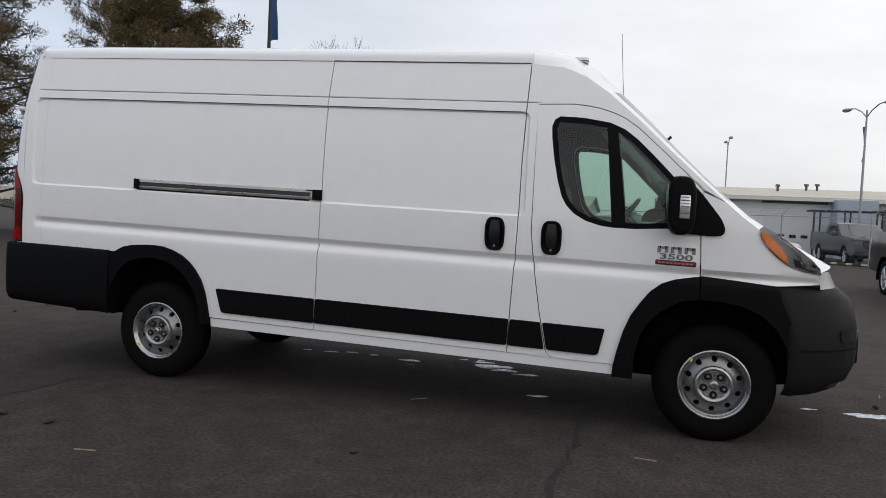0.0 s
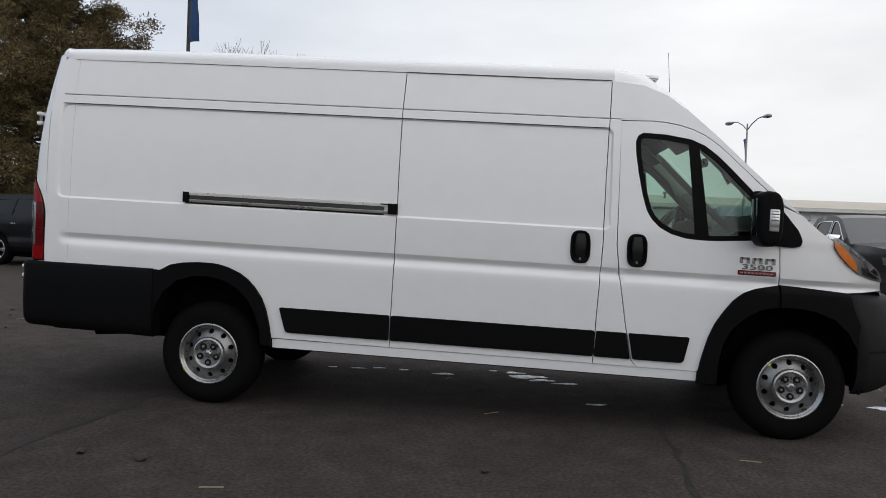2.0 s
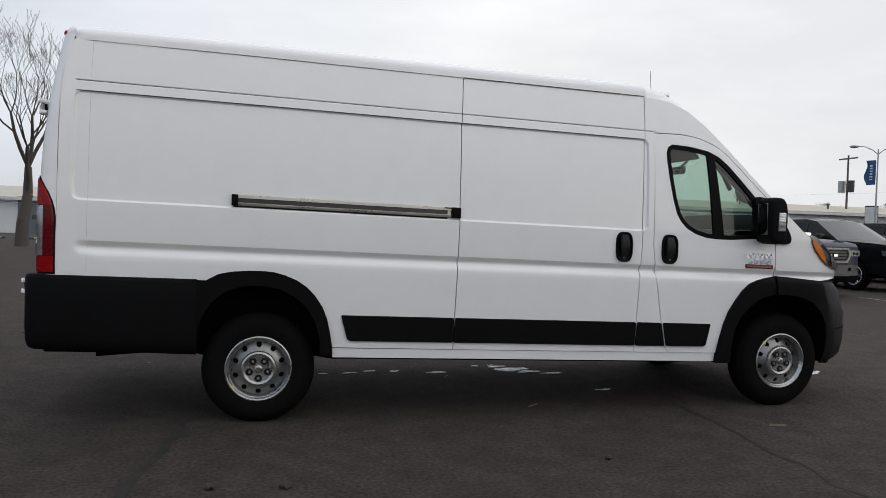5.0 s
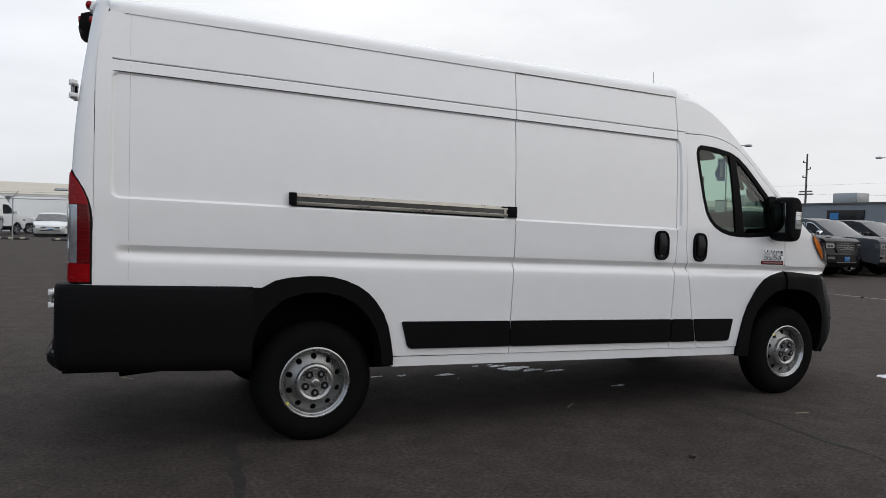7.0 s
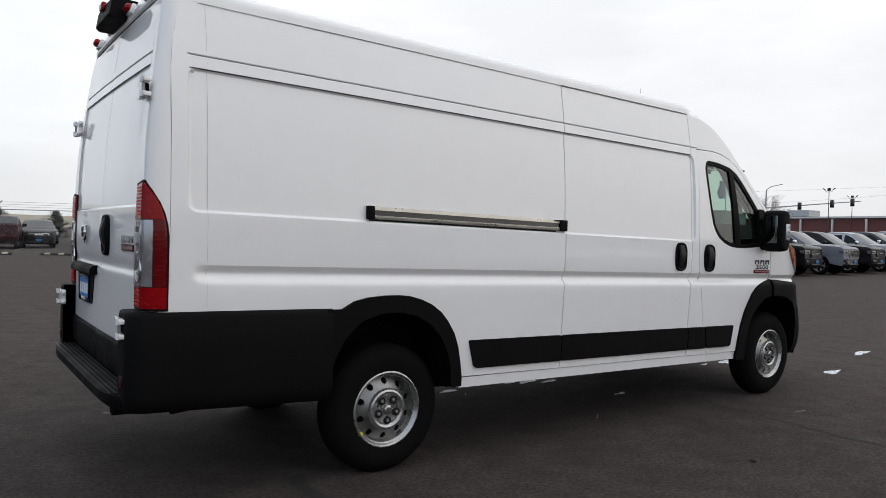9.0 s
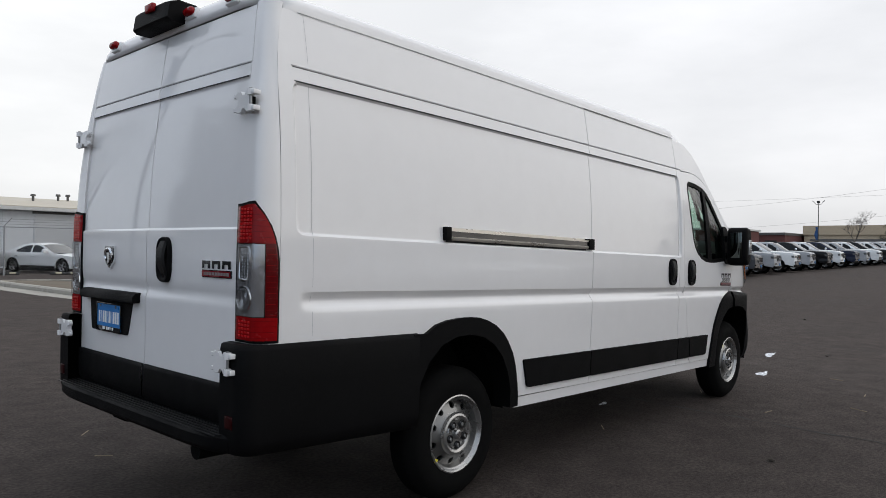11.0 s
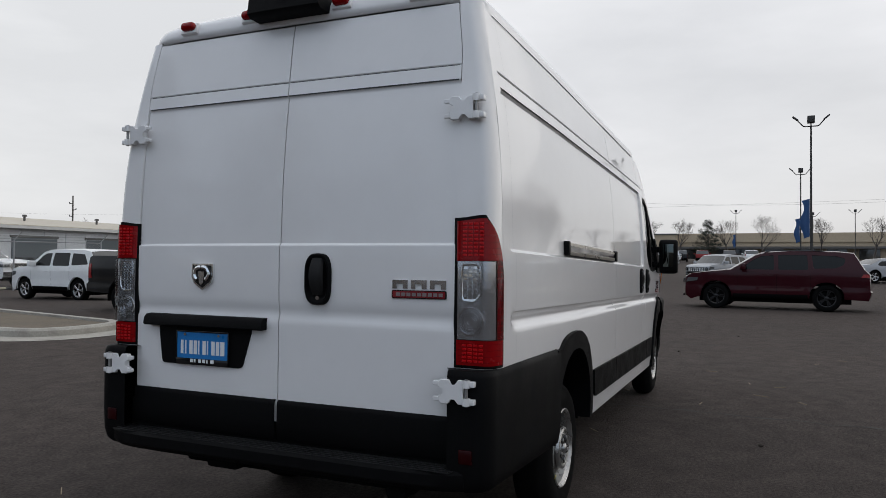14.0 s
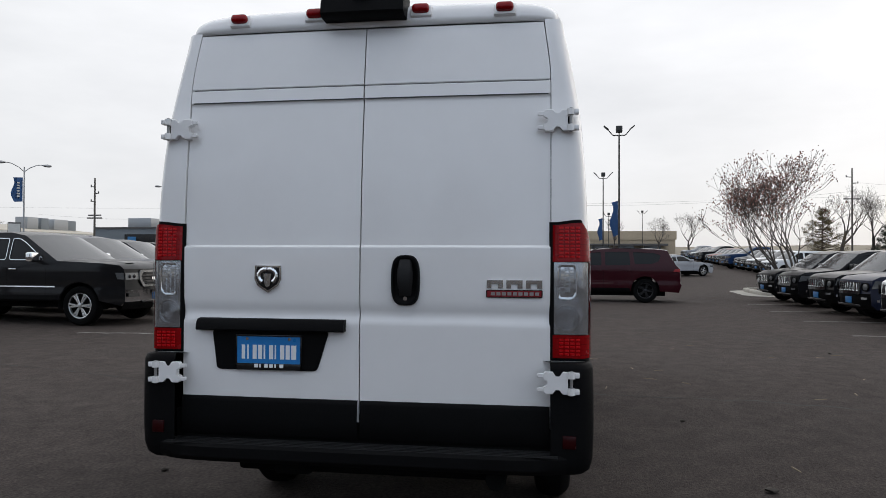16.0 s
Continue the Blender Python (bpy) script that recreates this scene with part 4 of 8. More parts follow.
for s in (1, -1):
    bm = bmesh.new()
    zs = [.955 + (2.476 - .955) * i / 24 for i in range(25)]
    add_loft(bm, [corner_row(z, s) for z in zs])
    part("corner_pillar", bm, WHITE, van, "white rear corner pillar", smooth=50)
    lamp = new("tail_lamp")
    lamp.parent = van
    tagged(lamp, "tall red and clear tail lamp")
    XEND = [(.955, -1.242), (1.30, -1.242), (1.37, -1.249), (1.43, -1.266), (1.483, -1.291), (1.53, -1.322), (1.566, -1.352)]
    my = lambda y: y if s > 0 else 2 * CY - y

    def lamp_row(z, off, y_in, trim=0.0, x0=None):
        """Round the corner at one height; the top falls away towards the door."""
        out = []
        for x, y, zz in corner_row(z, s, off, y_in, max(table(XEND, z) - trim, corner_face(z, off)[0] + .004), x_start=x0):
            out.append((x, y, zz - .010 * ramp(abs(y - CY), .965, .86) * ramp(z, 1.50, 1.56)))
        return out

    def skin(name, za, zb, off, y_in, trim, x0, mat_, label, parent_=lamp, k=12):
        bm = bmesh.new()
        rows = [lamp_row(za + (zb - za) * i / k, off, y_in, trim, x0) for i in range(k + 1)]
        add_loft(bm, rows)
        es = [e for e in bm.edges if len(e.link_faces) == 1]
        r = bmesh.ops.extrude_edge_only(bm, edges=es)
        bmesh.ops.translate(bm, vec=(.009, .009 * s, 0), verts=[g for g in r["geom"] if isinstance(g, bmesh.types.BMVert)])
        return part(name, bm, mat_, parent_, label, smooth=50)
    skin("lamp_base", .960, 1.566, .006, .127, 0, None, BLACK_PLASTIC, "black lamp surround")
    top = skin("red_lens", 1.385, 1.552, .011, .116, .011, None, RED_LENS, "red brake lens")
    foot = skin("red_lens", .972, 1.070, .011, .116, .011, None, RED_LENS, "red lower lens")
    # the side lens carries its shading as a darker red
    side = skin("red_side_lens", 1.071, 1.384, .011, .116, .011, -1.310, DARK_RED, "red side lens coloured darker for its shade")
    for i in range(24):                       # fine ribs in the red lenses
        z = .985 + .545 * i / 23
        row = lamp_row(z, .0115, .112, .017, -1.306 if 1.071 < z < 1.385 else None)
        bm = bmesh.new()
        add_loft(bm, [[(x, y, q + d) for x, y, q in row] for d in (-.0007, .0007)])
        part("lens_rib", bm, DARK_RED if not 1.071 < z < 1.385 else RED_LENS, top if z > 1.384 else foot if z < 1.071 else side, smooth=0)
    for z0_, n_rows, host in ((1.402, 9, top), (.984, 5, foot)):   # bright pillow facets on the rear face
        bm = bmesh.new()
        for c_ in range(4):
            for r_ in range(n_rows):
                y0_, zz_ = .094 - .0235 * c_, z0_ + .0155 * r_
                P4 = [(y0_, zz_), (y0_ - .0185, zz_), (y0_ - .0185, zz_ + .0095), (y0_, zz_ + .0095)]
                cc_ = (y0_ - .009, zz_ + .0047)
                add_loft(bm, [[Vector((corner_face(z, .0118)[0] - d, my(y), z)) for y, z in [(cc_[0] + (a - cc_[0]) * k, cc_[1] + (b - cc_[1]) * k) for a, b in P4]] for k, d in ((1, 0), (.72, .0022))], closed=True, caps=True)
        tagged(part("lens_facet", bm, GLOW_RED, host, smooth=0), "bright red pillow facets", kind="stuff")
    bm = bmesh.new()
    add_loft(bm, [corner_row(1.073 + .309 * i / 8, s, .0075, .116, -1.311) for i in range(9)])
    part("reflector", bm, LAMP_BOWL, lamp, "grey reflector behind the clear lens", smooth=50)

    def on_rear(y, z, d):
        return Vector((corner_face(z, .0075)[0] - d, my(y), z))
    # reversing lamp: a rounded chamber with stepped facets
    cham = rounded([(.098, 1.225), (.098, 1.372), (.030, 1.372), (.018, 1.355), (.018, 1.245), (.040, 1.222)], .014, 3)
    bm = bmesh.new()
    cc = (.058, 1.298)
    add_loft(bm, [[on_rear(cc[0] + (y - cc[0]) * k, cc[1] + (z - cc[1]) * k, d) for y, z in cham] for k, d in ((1.0, .0), (1.0, .0045), (.93, .0045), (.86, .001))], closed=True, caps=False)
    part("chamber_rim", bm, CHROME, lamp, smooth=40)
    for c_ in range(3):
        for r_ in range(9):
            y0, z0 = .032 + .020 * c_, 1.234 + .0148 * r_
            bm = bmesh.new()
            add_prism(bm, [(y0, z0), (y0 + .016, z0), (y0 + .014, z0 + .008), (y0 + .002, z0 + .008)], on_rear, .0035)
            part("facet", bm, CHROME if (c_ + r_) % 3 else LAMP_BOWL, lamp, smooth=0)
    for k_, rr in enumerate((.056, .047, .037, .027, .016)):   # ringed indicator
        bm = bmesh.new()
        add_loft(bm, [[on_rear(.060 + rr * k * math.cos(a), 1.145 + rr * k * math.sin(a), d) for a in [2 * math.pi * j / 28 for j in range(28)]] for k, d in ((1.0, 0), (.98, .004), (.90, .004), (.86, .0))], closed=True)
        part("indicator_ring", bm, CHROME if k_ % 2 == 0 else LAMP_BOWL, lamp, smooth=30)
    bm = bmesh.new()
    add_loft(bm, [corner_row(1.072 + .312 * i / 8, s, .0145, .116, -1.311) for i in range(9)])
    part("clear_lens", bm, LENS, lamp, "clear reversing lens", smooth=50)
    # rear corner cladding
    CLAD = [(.958, 0.0), (.952, .016), (.93, .024), (.80, .026), (.65, .026), (.55, .022), (.505, .010), (.488, -.01)]
    bm = bmesh.new()
    rows = []
    for z, off in CLAD:
        xr, ys, r = -1.405 - off * .6, CY - (1.001 + off), .075
        zz = z
        pts = [(xr, .13 + (ys + r - .13) * i / 4) for i in range(4)]
        pts += [(xr + r * (1 - math.cos(math.pi / 2 * i / 8)), ys + r * (1 - math.sin(math.pi / 2 * i / 8))) for i in range(9)]
        pts += [(xr + r + (-.395 - xr - r) * i / 8, ys - .016 * i / 8) for i in range(1, 9)]
        rows.append([(x, y if s > 0 else 2 * CY - y, zz - (.022 * (x + 1.4) if z < .52 else 0)) for x, y in pts])
    add_loft(bm, rows)
    part("corner_cladding", bm, BLACK_PLASTIC, van, "black plastic rear corner cladding", smooth=50)
    bm = bmesh.new()                           # top cover of the cladding
    add_loft(bm, [rows[0], [(min(x + .09, -1.25) if x < -1.3 else x, y + (.05 if s > 0 else -.05), z - .002) for x, y, z in rows[0]]])
    part("cladding_top", bm, BLACK_PLASTIC, van, smooth=50)
    yl = .052 if s > 0 else 2 * CY - .052
    part("reflector_red", box(-1.426, -1.415, yl - .028, yl + .028, .60, .655, .004), DIM_RED, van, "red corner reflector")

REAR_ROWS = [z for z in SIDE_ROWS if z > .6 and not 2.1 < z < 2.2] + [1.4445, 1.4475, 1.450, 1.4535, 1.457, 1.465, 2.107, 2.115, 2.122, 2.129, 2.135, 2.16, 2.184, 2.190, 2.196]
REAR_ROWS = sorted(set(REAR_ROWS))
REAR_COLS = [.10 + .05 * i for i in range(36)]
for s, ya, yb in ((1, None, .9715), (-1, .9770, None)):
    zs_ = [.665] + [z for z in REAR_ROWS if .70 < z < 2.45] + [2.462]
    outl = [(yb if s > 0 else ya, z) for z in zs_] + [(door_edge(z) if s > 0 else 2 * CY - door_edge(z), z) for z in zs_[::-1]]
    rd = part("rear_door", sheet(outl, [], lambda y, z: Vector((rear_x(y, z), y, z)), REAR_COLS, REAR_ROWS, .03, (1, 0, 0)), WHITE, van, "white rear cargo door")
    y0, y1 = (door_edge(.7) + .002, .968) if s > 0 else (.980, 2 * CY - door_edge(.7) - .002)
    bm = bmesh.new()
    add_loft(bm, [[(rear_x(y, z, False) - d, y, z) for y in [y0 + (y1 - y0) * i / 10 for i in range(11)]] for z, d in ((.762, .001), (.756, .012), (.74, .016), (.66, .016), (.60, .014), (.585, .004))])
    part("door_cladding", bm, BLACK_PLASTIC, rd, "black plastic lower door panel", smooth=50)

# rear door furniture
AR = lambda cy, cz: (lambda a, b, d: Vector((rear_x(cy - a, cz + b, False) - d - .004, cy - a, cz + b)))
add_grip(van, AR(.765, 1.30), .064, .112)
bm = bmesh.new()
RP2 = lambda y, z, d: Vector((rear_x(y, z, False) - d, y, z))
plate_bar = [(1.737, 1.115), (1.735, 1.066), (1.041, 1.068), (1.039, 1.119)]
rows = []
for y in [1.038 + .699 * i / 12 for i in range(13)]:
    rows.append([RP2(y, 1.121, .0), RP2(y, 1.117, .028), RP2(y, 1.100, .040), RP2(y, 1.072, .044), RP2(y, 1.066, .038), RP2(y, 1.068, .0)])
add_loft(bm, rows, caps=True)
part("licence_lamp_bar", bm, BLACK_PLASTIC, van, "black bar over the plate", smooth=50)
bm = bmesh.new()
add_prism(bm, rounded([(1.672, 1.068), (1.114, 1.068), (1.17, .886), (1.648, .886)], .02, 3), lambda a, b, d: RP2(a, b, d), .006)
part("plate_panel", bm, BLACK_PLASTIC, van, "black plate recess panel", smooth=40)
PLATE_BLUE = surf("plate_blue", (0.015, 0.19, 0.52), 0.35, 0, var=0.05)
plate = new("dealer_plate")
plate.parent = van
plate.matrix_basis = pose(-1.362, 1.396, .967, 90, 0, -90)
tagged(plate, "blue dealer plate in a black frame")
part("plate_sheet", box(-.152, .152, -.073, .073, 0, .003), PLATE_BLUE, plate, smooth=0)
bm = bmesh.new()
add_box(bm, -.157, .157, -.080, -.050, .002, .007, .002)
add_box(bm, -.157, .157, .072, .080, .002, .007, .002)
add_box(bm, -.157, -.150, -.08, .08, .002, .007, .002)
add_box(bm, .150, .157, -.08, .08, .002, .007, .002)
part("plate_frame", bm, GLOSS_BLACK, plate)
PLATE_WHITE = surf("plate_white", (0.82, 0.83, 0.84), 0.4, var=0.02)
for i, wd in enumerate((.9, .35, .8, .8, .35, .9)):   # dealer marks as plain rows of bars
    part("plate_bar", box(-.066 + i * .024, -.066 + i * .024 + .020 * wd, -.068, -.052, .007, .0085), PLATE_WHITE, plate, smooth=0)
for i, wd in enumerate((.75, .35, .9, .9, .35, .9, .3, .9, .9, 1.1)):
    part("plate_bar", box(-.128 + i * .0262, -.128 + i * .0262 + .021 * wd, -.030, .034, .003, .0045), PLATE_WHITE, plate, smooth=0)
bm = bmesh.new()
for x in (-.10, .10):
    add_tube(bm, (x, .062, .003), (x, .062, .009), .007, n=8)
part("plate_screw", bm, CHROME, plate)
# emblem shield, plain
bm = bmesh.new()
add_prism(bm, [(1.465, 1.362), (1.340, 1.362), (1.338, 1.30), (1.352, 1.27), (1.402, 1.238), (1.453, 1.27), (1.467, 1.30)], lambda a, b, d: RP2(a, b, d), .012)
em = part("emblem", bm, CHROME, van, "chrome shield emblem", smooth=30)
bm = bmesh.new()
add_prism(bm, [(1.456, 1.354), (1.349, 1.354), (1.347, 1.302), (1.36, 1.276), (1.402, 1.249), (1.445, 1.276), (1.458, 1.302)], lambda a, b, d: RP2(a, b, .010 + d), .004)
part("emblem_field", bm, GLOSS_BLACK, em, smooth=0)
for sg in (1, -1):
    bm = bmesh.new()
    pts = [RP2(1.402 + sg * (.012 + .030 * math.sin(a * 1.0)), 1.315 + .03 * math.cos(a), .016) for a in [-.3 + 3.0 * i / 9 for i in range(10)]]
    add_path(bm, pts, .010, 6)
    part("emblem_horn", bm, CHROME, em, smooth=40)
bm = bmesh.new()
add_prism(bm, [(1.420, 1.325), (1.384, 1.325), (1.39, 1.272), (1.402, 1.262), (1.414, 1.272)], lambda a, b, d: RP2(a, b, .012 + d), .008)
part("emblem_relief", bm, CHROME, em, smooth=40)


def badge(place, rows_, strip, lettered=""):
    """A model badge: chrome marks over a red strip; place(a, b, out)."""
    b = new("badge")
    b.parent = van
    tagged(b, "chrome model badge over a red strip")
    for a0, a1, b0, b1 in rows_:
        bm = bmesh.new()
        add_prism(bm, [(a0, b0), (a1, b0), (a1, b1), (a0, b1)], place, .007)
        part("badge_bar", bm, CHROME, b, smooth=0)
    a0, a1, b0, b1 = strip
    bm = bmesh.new()
    add_prism(bm, rounded([(a0, b0), (a1, b0), (a1, b1), (a0, b1)], .006, 2), place, .006)
    st = part("badge_strip", bm, GLOSS_BLACK, b, smooth=0)
    bm = bmesh.new()
    add_prism(bm, [(a0 + .005, b0 + .004), (a1 - .005, b0 + .004), (a1 - .005, b1 - .004), (a0 + .005, b1 - .004)], lambda p, q, d: place(p, q, d + .0055), .002)
    part("badge_field", bm, BADGE_RED, st, smooth=0)
    n_ = 9
    for i in range(n_):
        bm = bmesh.new()
        w_ = (a1 - a0 - .03) / n_
        u = a0 + .015 + i * w_
        add_prism(bm, [(u, b0 + .010), (u + w_ * .72, b0 + .010), (u + w_ * .72, b1 - .010), (u, b1 - .010)], lambda p, q, d: place(p, q, d + .007), .0025)
        part("badge_mark", bm, STEEL, st, smooth=0)
    return b


SB = lambda a, b, d: Vector((a, CY - half_width(a, b) - d, b))
BR = lambda a, b, d: Vector((rear_x(a, b, False) - d, a, b))
marks = []
for a0 in (3.650, 3.730, 3.812):
    marks += [(a0, a0 + .020, 1.264, 1.304), (a0 + .044, a0 + .066, 1.264, 1.304), (a0 + .012, a0 + .056, 1.288, 1.304)]
side_badge = badge(SB, marks, (3.642, 3.886, 1.188, 1.218))
letters("3500", .058, .004, CHROME, side_badge, pose(3.764, -.047, 1.2405, 90, 0, 0) @ Matrix.Diagonal((1.75, .85, 1, 1)), "chrome numerals")
marks = []
for a0 in (.405, .320, .235):
    marks += [(a0, a0 - .020, 1.268, 1.304), (a0 - .048, a0 - .070, 1.268, 1.304), (a0 - .012, a0 - .060, 1.288, 1.304)]
badge(BR, marks, (.164, .408, 1.228, 1.262))


# hinges
def add_hinge(y, z, x, s):
    h = new("door_hinge")
    h.parent = van
    h.matrix_basis = pose(x, y, z)
    tagged(h, "white painted strap hinge")
    def flat(outline, x0, depth, name, mat_):
        bm = bmesh.new()
        add_prism(bm, outline, lambda a, b, d: Vector((x0 - d, a * s, b)), depth)
        bmesh.ops.bevel(bm, geom=bm.edges[:], offset=.0025, segments=1, affect='EDGES')
        return part(name, bm, mat_, h)
    # waisted leaf: notched above and below, two ears to the door
    leaf = [(-.034, .022), (-.034, .047), (-.012, .047), (.000, .026), (.018, .026), (.028, .047), (.062, .047), (.070, .034), (.070, .016), (.050, .012),
            (.050, -.012), (.070, -.016), (.070, -.034), (.062, -.047), (.028, -.047), (.018, -.026), (.000, -.026), (-.012, -.047), (-.034, -.047), (-.034, -.022)]
    flat(leaf, .004, .026, "hinge_leaf", WHITE)
    for zc in (-.030, .030):
        flat([(.066, zc - .009), (.066, zc + .009), (.092, zc + .009), (.096, zc), (.092, zc - .009)], -.004, .016, "hinge_arm", WHITE)
    for za, zb in ((-.048, -.020), (.020, .048)):
        bm = bmesh.new()
        add_tube(bm, (-.022, -.048 * s, za), (-.022, -.048 * s, zb), .016, n=14)
        add_box(bm, -.030, .006, min(-.048 * s, -.082 * s), max(-.048 * s, -.082 * s), za + .003, zb - .003, .004)
        part("hinge_knuckle", bm, WHITE, h, smooth=40)
    bm = bmesh.new()
    add_tube(bm, (-.022, -.048 * s, -.052), (-.022, -.048 * s, .052), .007, n=10)
    part("hinge_pin", bm, STEEL, h)
    bm = bmesh.new()
    add_box(bm, -.010, .004, min(-.046 * s, -.030 * s), max(-.046 * s, -.030 * s), -.018, .018)
    part("hinge_gap", bm, DARK, h, smooth=0)


for s in (1, -1):
    y = .092 if s > 0 else 2 * CY - .092
    add_hinge(y, 1.998, -1.322, s)
    add_hinge(y, .876, -1.412, s)

# lamps over the rear doors
for y in (.335, .717, 1.218, 1.588):
    ml = new("marker_lamp")
    ml.parent = van
    ml.matrix_basis = pose(-1.258, y, 2.530 if abs(y - CY) < .5 else 2.520, 0, 18, 0)
    tagged(ml, "red roof marker lamp")
    part("lamp_pad", box(-.012, .03, -.050, .050, -.030, .028, .008), WHITE, ml)
    bm = bmesh.new()
    add_box(bm, -.040, .0, -.040, .040, -.020, .022, .018, 4)
    part("red_lens", bm, RED_LENS, ml)
bm = bmesh.new()
rows = []
for y in [.782 + .384 * i / 10 for i in range(11)]:
    k = 1 - .25 * abs((y - .974) / .192) ** 6
    rows.append([(-1.225, y, 2.492), (-1.322 - .02 * k, y, 2.492), (-1.342 - .02 * k, y, 2.508), (-1.337 - .01 * k, y, 2.572 + .02 * k), (-1.30, y, 2.590 + .02 * k), (-1.20, y, 2.594 + .01 * k)])
add_loft(bm, rows, caps=True)
stop = part("stop_lamp_housing", bm, BLACK_PLASTIC, van, "black centre stop lamp housing", smooth=40)
bm = bmesh.new()
add_box(bm, -1.368, -1.340, .93, 1.018, 2.565, 2.610, .010, 3)
part("stop_lens", bm, RED_LENS, stop, "red centre stop lens")
part("camera_eye", box(-1.358, -1.32, .985, 1.025, 2.503, 2.533, .006), GLOSS_BLACK, stop)
bm = bmesh.new()                                  # clear marker on the cab roof
add_box(bm, 3.04, 3.14, .30, .40, 2.515, 2.552, .012, 3)
part("cab_marker", bm, CLEAR_LENS, van, "clear cab marker lamp")
bm = bmesh.new()
add_tube(bm, (3.372, .98, 2.38), (3.335, .98, 2.886), .003, .0018, 6)
part("aerial", bm, GLOSS_BLACK, van, "thin whip aerial")
# dark lines: sealer along the roof joint, painted shade under the recess lip
for s in (1, -1):
    for z, hgt, x1 in ((2.183, .0017, 2.842), (2.1175, .0026, 2.772)):
        cuts = [(-1.145, 1.3535), (1.3605, 2.7715), (2.7805, x1)] if s > 0 else [(-1.145, 2.7715), (2.7805, x1)]
        runs = [[a + (b - a) * i / 60 for i in range(61)] for a, b in cuts if b > x1 - .001 or b < x1 if a < x1 - .002]
        for run in runs:
            if len(run) > 1:
                bm = bmesh.new()
                add_loft(bm, [[(x, CY - s * (half_width(x, z + d) + .0012), z + d) for d in (-hgt, hgt)] for x in run])
                part("joint_seal", bm, SEAL_SHADE_GREY, van, "grey line of sealer and painted recess shade", smooth=0)
    bm = bmesh.new()
    zs_ = [.98 + 1.46 * i / 40 for i in range(41)]
    add_loft(bm, [[(-1.060 + d, CY - s * (half_width(-1.06, z) + .0010), z) for d in (-.0009, .0009)] for z in zs_])
    part("panel_joint", bm, PALE_SEAL, van, smooth=0)
bm = bmesh.new()
add_loft(bm, [[(x, CY - half_width(x, 2.449 + d) - .0055, 2.449 + d) for d in (-.0034, .0026)] for x in [1.369 + .01415 * i for i in range(101)]])
part("door_top_gap", bm, GLOSS_BLACK, van, "black gap over the sliding door", smooth=0)
for y0, y1 in ((.140, .9705), (.978, 1.808)):
    for z, hgt in ((2.190, .0017), (2.127, .0026)):
        bm = bmesh.new()
        ys = [y0 + (y1 - y0) * i / 12 for i in range(13)]
        add_loft(bm, [[(rear_x(y, z + d) - .0012, y, z + d) for d in (-hgt, hgt)] for y in ys])
        part("joint_seal", bm, SEAL_SHADE_GREY, van, "grey line of sealer and painted recess shade", smooth=0)

# rear step bumper
step = new("rear_step")
step.parent = van
tagged(step, "black plastic rear step bumper with a ribbed tread")
bm = bmesh.new()
rows = []
for i in range(29):
    u = -1 + i / 14
    y = CY + .915 * u
    back = -1.478 + .06 * abs(u) ** 10
    rows.append([(-1.33, y, .568), (back + .012, y, .568), (back, y, .556), (back, y, .512), (back + .02, y, .490), (-1.33, y, .480)])
add_loft(bm, rows, caps=True)
part("step_body", bm, BLACK_PLASTIC, step, smooth=40)
for k in range(5):
    part("tread_rib", box(-1.462 + .025 * k, -1.451 + .025 * k, .10, 1.85, .567, .5715, .0015), GREY_PLASTIC, step)

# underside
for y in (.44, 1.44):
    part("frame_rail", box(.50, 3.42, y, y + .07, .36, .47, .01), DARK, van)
# tank and heat shield added to block light from the far side
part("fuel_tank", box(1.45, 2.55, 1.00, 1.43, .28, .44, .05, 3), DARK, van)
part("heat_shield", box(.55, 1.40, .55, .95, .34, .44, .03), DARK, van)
# unseen filler that closes a light gap behind the step
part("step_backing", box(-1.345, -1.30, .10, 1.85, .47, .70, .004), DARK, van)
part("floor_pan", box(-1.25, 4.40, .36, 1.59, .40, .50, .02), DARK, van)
# unseen dark boxes keep light out of the body seams
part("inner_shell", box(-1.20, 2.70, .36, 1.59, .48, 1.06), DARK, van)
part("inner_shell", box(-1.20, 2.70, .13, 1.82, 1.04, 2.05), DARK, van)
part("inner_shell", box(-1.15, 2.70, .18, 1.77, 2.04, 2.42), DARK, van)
bm = bmesh.new()
add_tube(bm, (0, .28, .36), (0, 1.67, .36), .045, n=12)
add_tube(bm, (-.10, CY, .38), (.12, CY, .38), .05, .09, n=14)
for y in (.45, 1.5):
    add_path(bm, [(-.75, y, .50), (-.4, y, .40), (0, y, .36), (.4, y, .40), (.72, y, .50)], .022, 6)
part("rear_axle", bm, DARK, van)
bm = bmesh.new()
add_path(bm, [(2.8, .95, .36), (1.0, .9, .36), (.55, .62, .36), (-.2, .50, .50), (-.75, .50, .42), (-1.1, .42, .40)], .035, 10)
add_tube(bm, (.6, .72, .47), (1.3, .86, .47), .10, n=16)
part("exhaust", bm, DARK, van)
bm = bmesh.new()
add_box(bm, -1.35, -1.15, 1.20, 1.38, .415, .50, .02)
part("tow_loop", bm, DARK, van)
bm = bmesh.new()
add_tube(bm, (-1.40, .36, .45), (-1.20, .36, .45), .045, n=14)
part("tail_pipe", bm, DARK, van)

